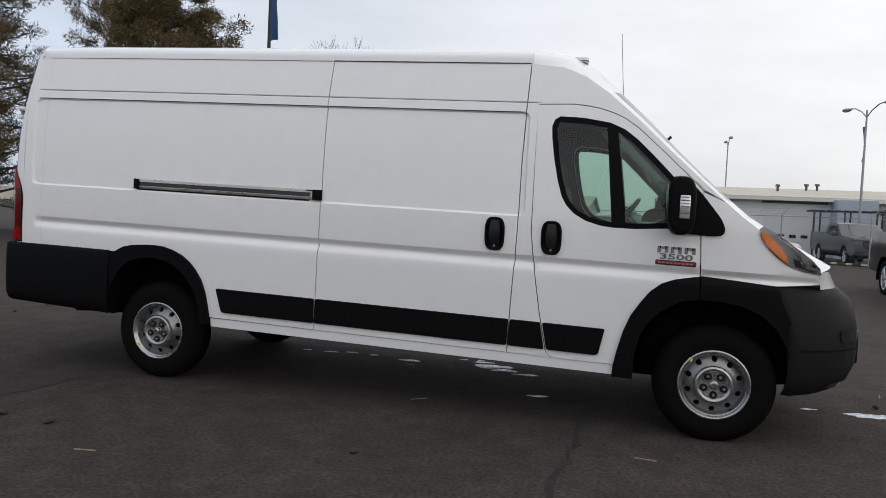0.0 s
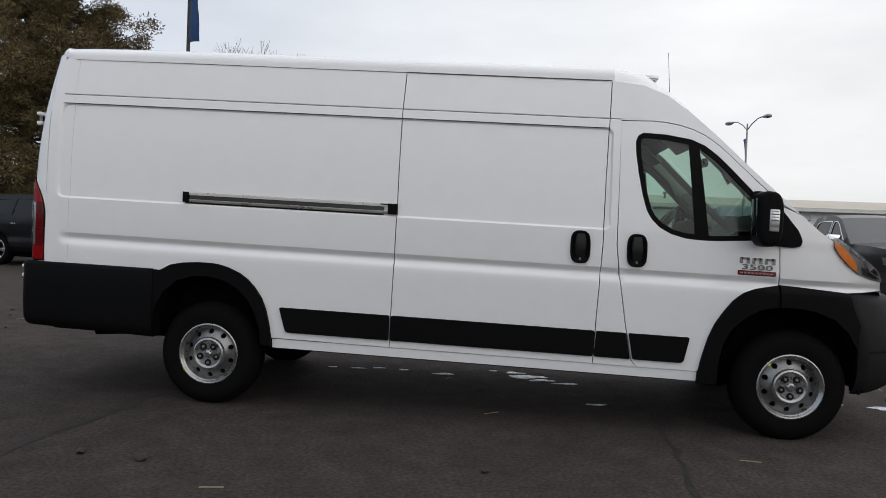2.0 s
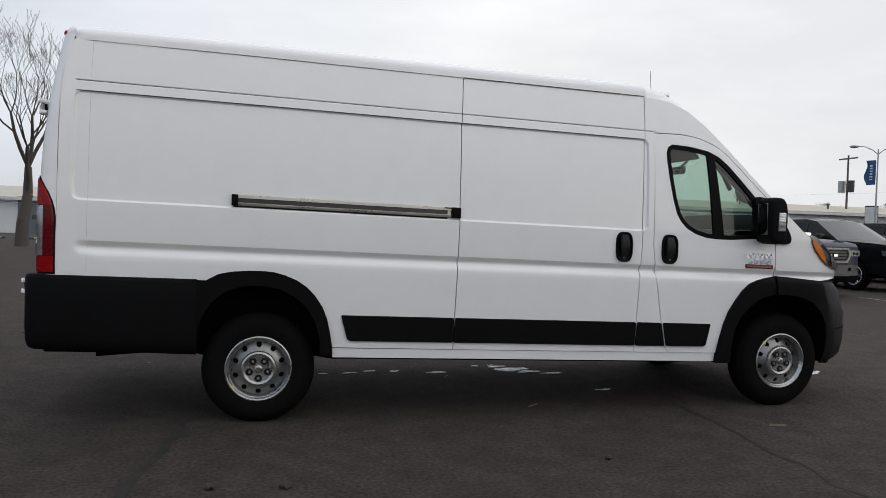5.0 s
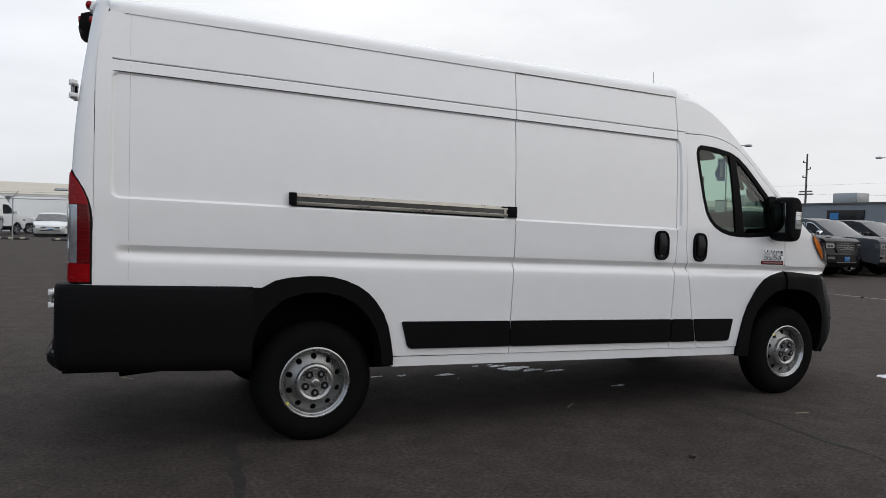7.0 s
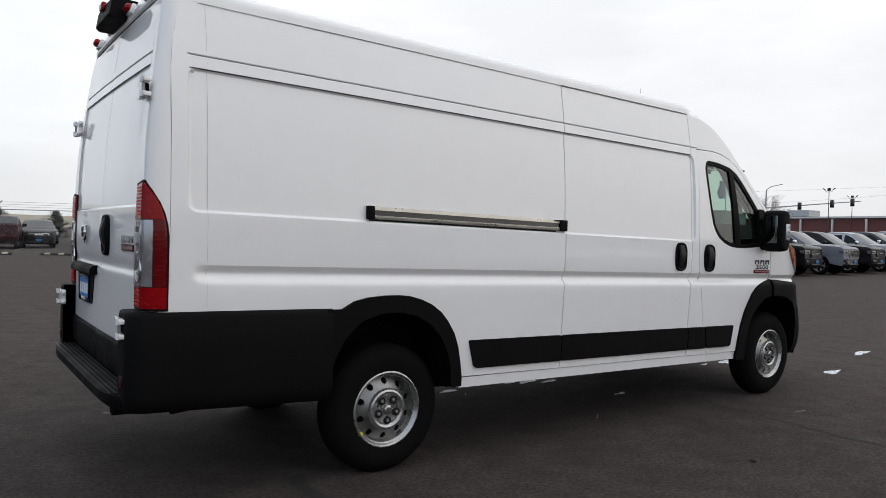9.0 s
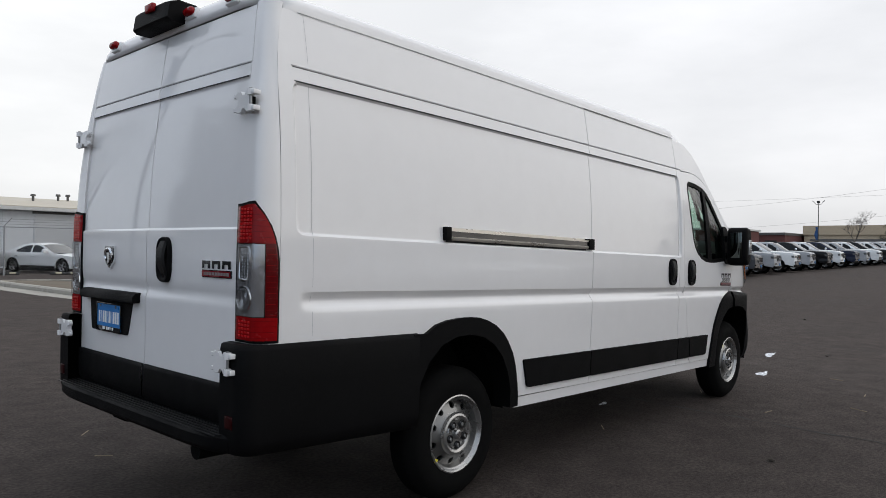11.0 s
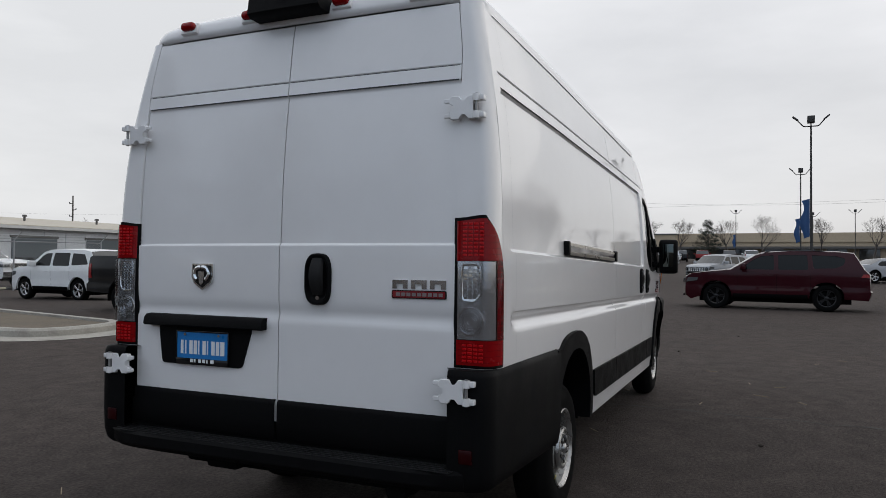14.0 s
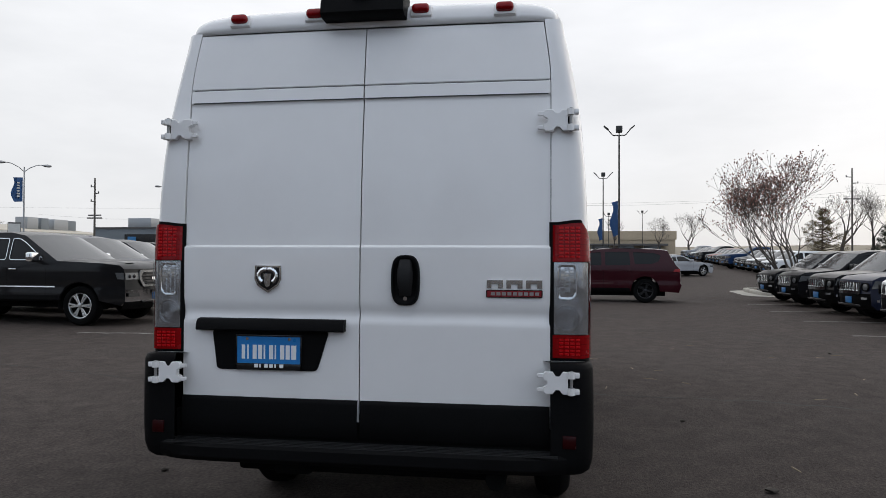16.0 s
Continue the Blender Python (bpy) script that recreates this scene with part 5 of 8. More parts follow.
# cab interior
cab = new("cab_interior")
cab.parent = van
bm = bmesh.new()
DASH = [(3.55, 1.06), (3.56, 1.25), (3.60, 1.42), (3.68, 1.475), (3.95, 1.495), (4.15, 1.46), (4.2, 1.06)]
add_loft(bm, [[(x, y, z) for x, z in DASH] for y in (.14, .5, 1.0, 1.5, 1.81)])
part("dashboard", bm, SEAT_CLOTH, cab, "dark dashboard", smooth=40)
part("cab_floor", box(2.70, 3.42, .16, 1.79, .60, .72), DARK, cab)
part("cab_wall", box(2.70, 2.73, .16, 1.79, .7, 2.38), GREY_TRIM, cab, "grey bulkhead behind the seats")
for y in (.50, 1.45):
    seat = new("seat")
    seat.parent = cab
    part("seat_cushion", box(2.95, 3.48, y - .24, y + .24, .98, 1.14, .05, 3), SEAT_CLOTH, seat)
    bm = box(-.06, .07, -.23, .23, 0, .62, .05, 3, m=None)
    part("seat_back", bm, SEAT_CLOTH, seat, m=pose(2.99, y, 1.10, 0, -10, 0))
    part("head_rest", box(-.045, .045, -.13, .13, 0, .20, .04, 3), SEAT_CLOTH, seat, m=pose(2.87, y, 1.74, 0, -8, 0))
bm = bmesh.new()
c = Matrix.Translation((3.42, 1.45, 1.49)) @ Matrix.Rotation(radians(-52), 4, 'Y')
ring = [c @ Vector((.19 * math.cos(2 * math.pi * i / 24), .19 * math.sin(2 * math.pi * i / 24), 0)) for i in range(25)]
add_path(bm, ring, .016, 8)
add_tube(bm, c @ Vector((0, 0, -.02)), c @ Vector((0, 0, .02)), .06, n=12)
add_tube(bm, c @ Vector((-.18, 0, 0)), c @ Vector((.18, 0, 0)), .018, n=6)
add_tube(bm, c @ Vector((0, 0, 0)), c @ Vector((0, 0, -.35)), .035, n=8)
part("steering_wheel", bm, GLOSS_BLACK, cab)
bm = bmesh.new()
add_box(bm, 3.62, 3.66, .86, 1.10, 1.98, 2.05, .015)
add_tube(bm, (3.66, .98, 2.03), (3.74, .98, 2.11), .012, n=6)
part("inside_mirror", bm, GLOSS_BLACK, cab)
for y in (.135, 1.785):
    bm = box(2.92, 3.44, y, y + .03, .72, 1.42, .01)
    add_box(bm, 3.43, 3.86, y, y + .03, 1.12, 1.42, .01)
    part("door_card", bm, HEADLINER, cab, "dark inner door panel")
bm = bmesh.new()
add_loft(bm, [[(x, CY + w * u, z - .05 * abs(u) ** 4) for u in [-1 + i / 8 for i in range(17)]] for x, z, w in ((2.74, 2.30, .84), (2.95, 2.30, .84), (3.12, 2.26, .83), (3.28, 2.17, .82), (3.36, 2.12, .80))])
part("headliner", bm, HEADLINER, cab, "dark moulded headliner", smooth=60)
INNER = [(2.80, 2.30), (3.05, 2.29), (3.22, 2.25), (3.40, 2.10), (3.60, 1.93), (3.80, 1.74), (3.93, 1.60), (3.93, 1.36), (2.80, 1.36)]
for s in (1, -1):
    part("door_frame_trim", sheet(INNER, [shrink(WINDOW, -.004)], side_place(s, -.075), SIDE_COLS, SIDE_ROWS, .02, (0, s, 0)), HEADLINER, cab, "dark inner trim round the door window")
for y in (.36, 1.40):
    part("sun_visor", box(-.10, .10, -.22, .22, -.012, .012, .008), PILLAR_GREY, cab, m=pose(3.30, y + .08, 2.105, 0, 42, 0))
bm = bmesh.new()
add_loft(bm, [[(3.66 + .10 * c_, y, 1.46 + .11 * s_) for c_, s_ in [(math.cos(math.pi * k / 8), math.sin(math.pi * k / 8)) for k in range(9)]] for y in (1.27, 1.30, 1.60, 1.63)], caps=True)
part("instrument_hood", bm, HEADLINER, cab, "dark instrument hood", smooth=50)
for s in (1, -1):
    bm = bmesh.new()
    pts = [(3.32, 2.22), (3.55, 2.00), (3.80, 1.76), (3.99, 1.58)]
    add_loft(bm, [[(x - .075, CY - s * (half_width(x, z) - .050), z - .085), (x - .050, CY - s * (half_width(x, z) - .105), z - .075), (x, CY - s * (half_width(x, z) - .125), z - .045), (x + .035, CY - s * (half_width(x, z) - .105), z - .015)] for x, z in pts])
    bo = bmesh.new()
    cx_, cz_ = 3.74, 1.765
    add_loft(bo, [[(cx_ + k * (.075 * math.cos(a) * .72 - .03 * math.sin(a)), CY - s * (.80 - .004 * (k < 1)), cz_ + k * (-.075 * math.cos(a) * .70 - .03 * math.sin(a))) for a in [2 * math.pi * i / 20 for i in range(20)]] for k in (1.0, .9)], closed=True, caps=True)
    part("speaker_oval", bo, GREY_TRIM, cab, "oval speaker grille", smooth=0)
    part("pillar_cover", bm, PILLAR_GREY, cab, "grey moulded pillar cover", smooth=50)
    bm = bmesh.new()
    add_path(bm, [(3.30, CY - s * .84, 2.10), (3.40, CY - s * .83, 2.06), (3.55, CY - s * .82, 1.92), (3.62, CY - s * .82, 1.80)], .018, 8)
    part("grab_handle", bm, GREY_TRIM, cab)

# the body's uprights stand plumb although its lines rise to the front
LEAN = Matrix.Identity(4)
LEAN[0][2] = -math.tan(radians(RAKE))


def lean_parts(ob, m):
    for o in ob.children:
        if o.name.split(".")[0] == "wheel":
            continue
        w = m @ o.matrix_basis
        if o.type == 'MESH':
            o.data.transform(w.inverted() @ LEAN @ w)
        lean_parts(o, w)


lean_parts(van, Matrix.Identity(4))

# ---------- parked vehicles ----------
PAINT = surf("car_paint", (1, 1, 1), 0.38, 0.0, var=0.05, scale=1.5, fine=12, coat=0.35, rvar=0.05, spec=0.10, tint=True, dirt=0.02, dirt_col=(0.18, 0.17, 0.16))
CAR_GLASS = surf("dark_car_glass", (0.005, 0.006, 0.0065), 0.05, 0, var=0.1, rvar=0.02, spec=0.25)
SCREEN = surf("car_screen_glass", (0.040, 0.042, 0.043), 0.03, 0.0, var=0.25, rvar=0.02, spec=0.9)
TAIL = surf("car_tail_lens", (0.28, 0.012, 0.015), 0.15, 0, var=0.1, coat=0.5)
HEAD = surf("car_head_lens", (0.11, 0.115, 0.12), 0.12, 0.2, var=0.2, scale=18, coat=0.6)
DEALER_BLUE = surf("dealer_plate_blue", (0.02, 0.13, 0.32), 0.4)
ALLOY = surf("alloy_wheel", (0.55, 0.56, 0.57), 0.25, 0.9, var=0.06)
DARK_ALLOY = surf("black_alloy_wheel", (0.02, 0.02, 0.021), 0.3, 0.4, var=0.1)

KINDS = {
    # L, W, H, wheelbase, front overhang, tyre radius, belt, profile [(x, z, what follows)], windows
    "pickup_truck": dict(L=5.9, W=2.04, wb=3.67, fo=1.0, R=.41, belt=1.30, sill=.52, tumble=.17,
        prof=[(.10, .42, "bumper"), (.0, .50, "bumper"), (-.0, .74, "grille"), (.03, 1.17, "paint"), (.12, 1.245, "paint"), (.45, 1.285, "paint"), (1.0, 1.31, "paint"), (1.52, 1.33, "screen"), (2.38, 1.86, "paint"), (2.75, 1.93, "paint"), (3.45, 1.925, "paint"), (3.72, 1.87, "glass"), (3.98, 1.47, "paint"), (4.0, 1.45, "bed"), (5.80, 1.465, "paint"), (5.88, 1.42, "paint"), (5.90, .80, "bumper"), (5.97, .74, "bumper"), (5.95, .56, "bumper")],
        win=[[(1.86, 1.36), (2.36, 1.72), (2.50, 1.79), (2.66, 1.80), (2.66, 1.36)], [(2.76, 1.36), (2.76, 1.80), (3.40, 1.79), (3.52, 1.74), (3.66, 1.38)]],
        doors=[1.78, 2.71, 3.72]),
    "suv": dict(L=5.1, W=1.93, wb=3.04, fo=.93, R=.395, belt=1.19, sill=.38, tumble=.20,
        prof=[(.16, .27, "bumper"), (.02, .38, "bumper"), (.0, .66, "grille"), (.03, .98, "paint"), (.18, 1.075, "paint"), (.8, 1.15, "paint"), (1.36, 1.205, "screen"), (2.06, 1.65, "paint"), (2.36, 1.735, "paint"), (3.1, 1.775, "paint"), (4.25, 1.745, "paint"), (4.66, 1.70, "glass"), (4.92, 1.24, "paint"), (5.05, 1.10, "paint"), (5.06, .64, "bumper"), (5.10, .58, "bumper"), (5.02, .34, "bumper")],
        win=[[(1.62, 1.225), (2.02, 1.53), (2.20, 1.62), (2.56, 1.655), (2.58, 1.215)], [(2.70, 1.215), (2.68, 1.66), (3.46, 1.66), (3.50, 1.225)], [(3.64, 1.26), (3.58, 1.655), (4.24, 1.625), (4.46, 1.55), (4.40, 1.36), (4.18, 1.27)]],
        doors=[1.55, 2.65, 3.55]),
    "compact_suv": dict(L=4.45, W=1.85, wb=2.66, fo=.86, R=.355, belt=1.10, sill=.36, tumble=.16,
        prof=[(.14, .30, "bumper"), (.02, .40, "bumper"), (.0, .66, "grille"), (.03, .96, "paint"), (.18, 1.04, "paint"), (.7, 1.09, "paint"), (1.12, 1.13, "screen"), (1.72, 1.60, "paint"), (2.0, 1.67, "paint"), (2.7, 1.69, "paint"), (3.7, 1.66, "paint"), (4.0, 1.61, "glass"), (4.28, 1.14, "paint"), (4.40, 1.0, "paint"), (4.42, .60, "bumper"), (4.45, .54, "bumper"), (4.36, .34, "bumper")],
        win=[[(1.32, 1.14), (1.68, 1.46), (1.84, 1.55), (2.14, 1.57), (2.16, 1.14)], [(2.26, 1.14), (2.24, 1.575), (3.02, 1.57), (3.08, 1.14)], [(3.18, 1.16), (3.14, 1.56), (3.72, 1.53), (3.98, 1.20)]],
        doors=[1.22, 2.21, 3.13]),
    "coupe": dict(L=5.0, W=1.92, wb=2.95, fo=.92, R=.365, belt=.96, sill=.28, tumble=.24,
        prof=[(.14, .20, "bumper"), (.02, .30, "bumper"), (.0, .58, "grille"), (.04, .76, "paint"), (.3, .86, "paint"), (1.1, .94, "paint"), (1.62, .98, "screen"), (2.40, 1.36, "paint"), (2.8, 1.43, "paint"), (3.3, 1.40, "glass"), (4.12, 1.08, "paint"), (4.85, 1.05, "paint"), (4.97, .92, "paint"), (5.0, .60, "bumper"), (4.95, .30, "bumper")],
        win=[[(1.90, 1.0), (2.38, 1.27), (2.60, 1.33), (3.0, 1.32), (3.02, 1.0)], [(3.10, 1.0), (3.08, 1.31), (3.42, 1.26), (3.66, 1.10), (3.6, 1.02)]],
        doors=[1.75, 3.12]),
    "sedan": dict(L=5.0, W=1.88, wb=2.87, fo=.98, R=.33, belt=.94, sill=.26, tumble=.22,
        prof=[(.16, .20, "bumper"), (.03, .30, "bumper"), (.0, .55, "grille"), (.06, .70, "paint"), (.35, .80, "paint"), (1.1, .89, "paint"), (1.40, .93, "screen"), (2.25, 1.34, "paint"), (2.7, 1.42, "paint"), (3.3, 1.38, "glass"), (4.10, 1.04, "paint"), (4.85, .99, "paint"), (4.98, .86, "paint"), (5.0, .52, "bumper"), (4.95, .26, "bumper")],
        win=[[(1.72, .98), (2.22, 1.25), (2.5, 1.32), (2.72, 1.33), (2.72, .98)], [(2.80, .98), (2.80, 1.33), (3.20, 1.29), (3.66, 1.08), (3.64, 1.0)]],
        doors=[1.62, 2.76, 3.7]),
    "panel_van": dict(L=5.6, W=2.0, wb=3.45, fo=.95, R=.36, belt=1.30, sill=.45, tumble=.10,
        prof=[(.16, .36, "bumper"), (.03, .46, "bumper"), (.0, .72, "grille"), (.06, 1.02, "paint"), (.35, 1.16, "paint"), (.90, 1.30, "screen"), (1.70, 2.10, "paint"), (2.0, 2.42, "paint"), (2.4, 2.50, "paint"), (4.6, 2.50, "paint"), (5.40, 2.46, "paint"), (5.54, 2.2, "paint"), (5.60, 1.2, "paint"), (5.60, .62, "bumper"), (5.66, .56, "bumper"), (5.55, .42, "bumper")],
        win=[[(1.10, 1.34), (1.62, 1.84), (1.82, 1.90), (2.2, 1.90), (2.2, 1.30)]],
        doors=[1.0, 2.3, 3.5]),
}


def arc(cx, cz, r, a0, a1, n=12):
    return [(cx + r * math.cos(a0 + (a1 - a0) * i / n), cz + r * math.sin(a0 + (a1 - a0) * i / n)) for i in range(n + 1)]


def car_wheel(R, rim_mat, spokes=6, far=False):
    w = new("wheel")
    part("tyre", spin([(R * .64, .02), (R * .70, .0), (R * .82, -.008), (R * .93, .004), (R * .985, .03), (R, .06), (R, .17), (R * .95, .23), (R * .7, .235), (R * .62, .2)], 30), RUBBER, w)
    rim = spin([(R * .58, .06), (R * .60, .012), (R * .64, .006), (R * .655, .012), (R * .63, .04)], 30)
    part("rim", rim, rim_mat, w)
    if far:
        part("wheel_disc", spin([(.001, .02), (R * .12, .012), (R * .2, .03), (R * .45, .028), (R * .60, .02)], 20), rim_mat, w)
        return w
    for k in range(spokes):
        bm = bmesh.new()
        for d in (-.20, .20):
            a = 2 * math.pi * k / spokes + d * (5 / spokes) * .6
            p, q = Vector((R * .10 * math.cos(a), .024, R * .10 * math.sin(a))), Vector((R * .61 * math.cos(a + d * .12), .018, R * .61 * math.sin(a + d * .12)))
            t = (q - p).normalized()
            sd = Vector((0, 1, 0)).cross(t) * R * .055
            add_loft(bm, [[p - sd * .8, p - sd * .5 + Vector((0, -.012, 0)), p + sd * .5 + Vector((0, -.012, 0)), p + sd * .8], [q - sd, q - sd * .6 + Vector((0, -.010, 0)), q + sd * .6 + Vector((0, -.010, 0)), q + sd]])
        part("spoke", bm, rim_mat, w, smooth=40)
    part("hub", spin([(.001, .004), (R * .09, .004), (R * .15, .014), (R * .16, .04)], 16), rim_mat, w)
    part("brake", spin([(.001, .07), (R * .5, .07), (R * .58, .09), (R * .6, .2)], 20), DARK, w)
    return w


def build_car(kind, rim_mat=None, chrome=True, grille_bars=4, rails=False, far=False):
    """One vehicle, nose at +x, its middle over the origin."""
    k = KINDS[kind]
    L, hw, wb, fo, R, belt, sill = k["L"], k["W"] / 2, k["wb"], k["fo"], k["R"], k["belt"], k["sill"]
    top = max(z for _, z, _ in k["prof"])
    car = new(kind)
    X = lambda x: L / 2 - x

    def w_at(x, z):
        w = hw
        if z > belt:
            w -= k["tumble"] * ((z - belt) / (top - belt)) ** 1.15 + .02
        else:
            w -= .05 * ramp(belt - z, belt - .55 if belt > .7 else .3, belt - .15) + .018 * ramp(z, belt - .10, belt)
            w -= .014 * math.exp(-((z - belt * .62) / .07) ** 2)
        w -= .16 * ramp(-x, -.75, .10) ** 1.5 * (1.0 if kind != "pickup_truck" else .55)
        w -= .10 * ramp(x, L - .55, L + .1) ** 1.5 * (1.0 if kind not in ("pickup_truck", "panel_van") else .35)
        return w
    xs = [-.2 + .16 * i for i in range(int((L + .5) / .16))]
    zs = [.3, .4, .5, .6, .7, .78, .86, .94, 1.02, 1.1, 1.18, 1.26, 1.34, 1.45, 1.56, 1.68, 1.8, 1.95, 2.1, 2.3]
    aR = R + .055
    low = [(k["prof"][-1][0], k["prof"][-1][1])]
    low += arc(fo + wb, R + .02, aR, math.asin(max(-1, (sill - R - .02) / aR)), math.pi - math.asin(max(-1, (sill - R - .02) / aR)))
    low += arc(fo, R + .02, aR, math.asin(max(-1, (sill - R - .02) / aR)), math.pi - math.asin(max(-1, (sill - R - .02) / aR)))
    outline = low + [(x, z) for x, z, _ in k["prof"]]
    wins = [rounded(q, .05, 3) for q in k["win"]]
    for s in (1, -1):
        place = lambda x, z, o=0.0: Vector((X(x), s * (w_at(x, z) + o), z))
        part("body_side", sheet(outline, wins, place, xs, zs, .04, (0, -s, 0), step=.12), PAINT, car, smooth=32)
        for q in wins:
            part("side_window", sheet(q, [], lambda x, z: place(x, z, -.012), xs, zs, 0, step=.12), CAR_GLASS, car, smooth=60)
            if chrome and kind == "pickup_truck" and not far:
                part("window_trim", sheet(shrink(q, -.015), [q], lambda x, z: place(x, z, .004), xs, zs, .006, (0, -s, 0), step=.12), CHROME, car, smooth=60)
        for cx in (fo, fo + wb):
            bm = bmesh.new()
            add_loft(bm, [[(X(px), s * (w_at(px, .6) - d), pz) for px, pz in arc(cx, R + .02, aR + .01, -.2, math.pi + .2, 14)] for d in (-.004, .30)])
            part("wheel_well", bm, DARK, car)
        for dx in k["doors"]:
            bm = bmesh.new()
            zz = [sill + .06 + (belt - sill - .08) * i / 6 for i in range(7)]
            add_loft(bm, [[place(dx - .004, z, .0015), place(dx + .004, z, .0015)] for z in zz])
            part("door_gap", bm, DARK, car, smooth=0)
        for dx in k["doors"][1:]:
            bm = bmesh.new()
            p = place(dx - .16, belt - .14, .0)
            add_box(bm, -.09, .09, -.012, .012, -.014, .014, .006)
            bmesh.ops.translate(bm, vec=p + Vector((0, s * .012, 0)), verts=bm.verts)
            part("door_handle", bm, CHROME if chrome else PAINT, car)
        bm = bmesh.new()
        p = place(k["win"][0][0][0] + .12, belt + .06, 0)
        add_box(bm, -.07, .08, -.13, .13, -.10, .10, .04, 3)
        bmesh.ops.translate(bm, vec=p + Vector((0, s * .16, .05)), verts=bm.verts)
        part("door_mirror", bm, CHROME if chrome and kind == "pickup_truck" else PAINT, car)
        # lower sill and lamp units
        bm = bmesh.new()
        add_loft(bm, [[place(x, sill + .10, .012), place(x, sill + .01, .014), place(x, sill - .03, -.02)] for x in [fo + aR + .04 + (wb - 2 * aR - .08) * i / 8 for i in range(9)]])
        part("sill", bm, BLACK_PLASTIC, car, smooth=40)
        if kind == "pickup_truck" and chrome and not far:
            bm = bmesh.new()
            add_loft(bm, [[place(x, .815, .002), place(x, .808, .012), place(x, .785, .012), place(x, .778, .002)] for x in [fo + aR + .10 + (wb - 2 * aR - .16) * i / 8 for i in range(9)]])
            part("side_moulding", bm, CHROME, car, "thin chrome side moulding", smooth=40)
        gx = [p for p in k["prof"] if p[2] == "grille"][0]
        gt = k["prof"][[p[2] for p in k["prof"]].index("grille") + 1]
        zc, hh = gt[1] - .10, .075 if kind != "compact_suv" else .09
        hl = [(.015, zc - hh), (.36, zc - hh * .3), (.40, zc + hh * .9), (.08, zc + hh)]
        if kind == "pickup_truck":
            zc = 1.03
            hl = [(.02, .955), (.16, .965), (.20, 1.095), (.03, 1.095)]
        part("head_lamp", sheet(hl, [], lambda x, z: place(x, z, .010), [.1, .2, .3], [zc], .02, (0, -s, 0), step=.06), HEAD, car, smooth=50)
        tz = k["prof"][-4 if kind != "pickup_truck" else -5][1]
        tz = {"pickup_truck": 1.10, "suv": 1.06, "compact_suv": 1.0, "coupe": .82, "sedan": .80, "panel_van": 1.3}[kind]
        tl = [(L - .30, tz - .10), (L - .04, tz - .12), (L - .05, tz + .13), (L - .22, tz + .12)]
        if kind == "suv":
            tl = [(L - .26, tz - .045), (L - .05, tz - .055), (L - .06, tz + .05), (L - .20, tz + .045)]
        if kind == "pickup_truck":
            tl = [(L - .14, .90), (L - .02, .90), (L - .03, 1.26), (L - .13, 1.26)]
        if kind == "panel_van":
            tl = [(L - .12, 1.0), (L - .02, 1.0), (L - .05, 1.6), (L - .10, 1.6)]
        part("tail_lamp", sheet(tl, [], lambda x, z: place(x, z, .008), [L - .2, L - .1], [tz], .02, (0, -s, 0), step=.06), TAIL, car, smooth=50)
        if rails:
            bm = bmesh.new()
            add_path(bm, [place(k["win"][0][2][0] + .1, top - .04, -.04), place(k["win"][0][2][0] + .3, top + .02, -.05), place(L - 1.3, top + .0, -.05), place(L - .9, top - .08, -.05)], .018, 6)
            part("roof_rail", bm, GLOSS_BLACK, car)
    # skins across the vehicle, from bumper over the roof to the tail
    mats = {"paint": PAINT, "screen": SCREEN, "glass": SCREEN, "grille": PAINT, "bumper": (CHROME if kind == "pickup_truck" and chrome else BLACK_PLASTIC if kind == "compact_suv" else PAINT), "bed": DARK}
    names = {"paint": "body_skin", "screen": "windscreen", "glass": "rear_window", "grille": "grille", "bumper": "bumper", "bed": "load_bed"}

    def row(x, z):
        out = []
        w = w_at(x, z)
        up = x / L
        bow = .14 if x < L * .5 else .06
        for i in range(13):
            u = -1 + i / 6
            kk = 1 - abs(u) ** 2.6
            front = ramp(-x, -1.0, .2)
            back = ramp(x, L - .6, L)
            out.append((X(x) + bow * kk * front - .05 * kk * back + (.10 * kk if 1.0 < x < 2.4 and kind != "panel_van" else 0) * (1 - front), u * w, z + .035 * kk * (1 if .3 < x < L - .3 else 0)))
        return out
    runs, cur = [], []
    for (x, z, what), nxt in zip(k["prof"], k["prof"][1:]):
        if cur and cur[0] == what:
            cur[1].append((nxt[0], nxt[1]))
        else:
            cur = [what, [(x, z), (nxt[0], nxt[1])]]
            runs.append(cur)
    for what, pts in runs:
        bm = bmesh.new()
        if what == "bed":
            (x0, z0), (x1, z1) = pts
            add_box(bm, X(x1) + .06, X(x0) - .03, -hw + .10, hw - .10, z0 - .50, z0 - .46)
            for s in (1, -1):
                add_loft(bm, [[(X(x), s * w_at(x, z0), z0 + .003), (X(x), s * (w_at(x, z0) - .09), z0 + .003), (X(x), s * (w_at(x, z0) - .10), z0 - .47)] for x in (x0, x1)])
        else:
            add_loft(bm, [row(x, z) for x, z in pts])
        part(names[what], bm, mats[what], car, smooth=50)
    # grille, plate, wheels, underside
    i = [p[2] for p in k["prof"]].index("grille")
    (x0, z0, _), (x1, z1, _) = k["prof"][i], k["prof"][i + 1]
    gw = hw * (.60 if kind != "compact_suv" else .55)
    gz0, gz1 = (z0 + .05, z1 - .02) if kind == "pickup_truck" else (z1 - .24, z1 - .05)
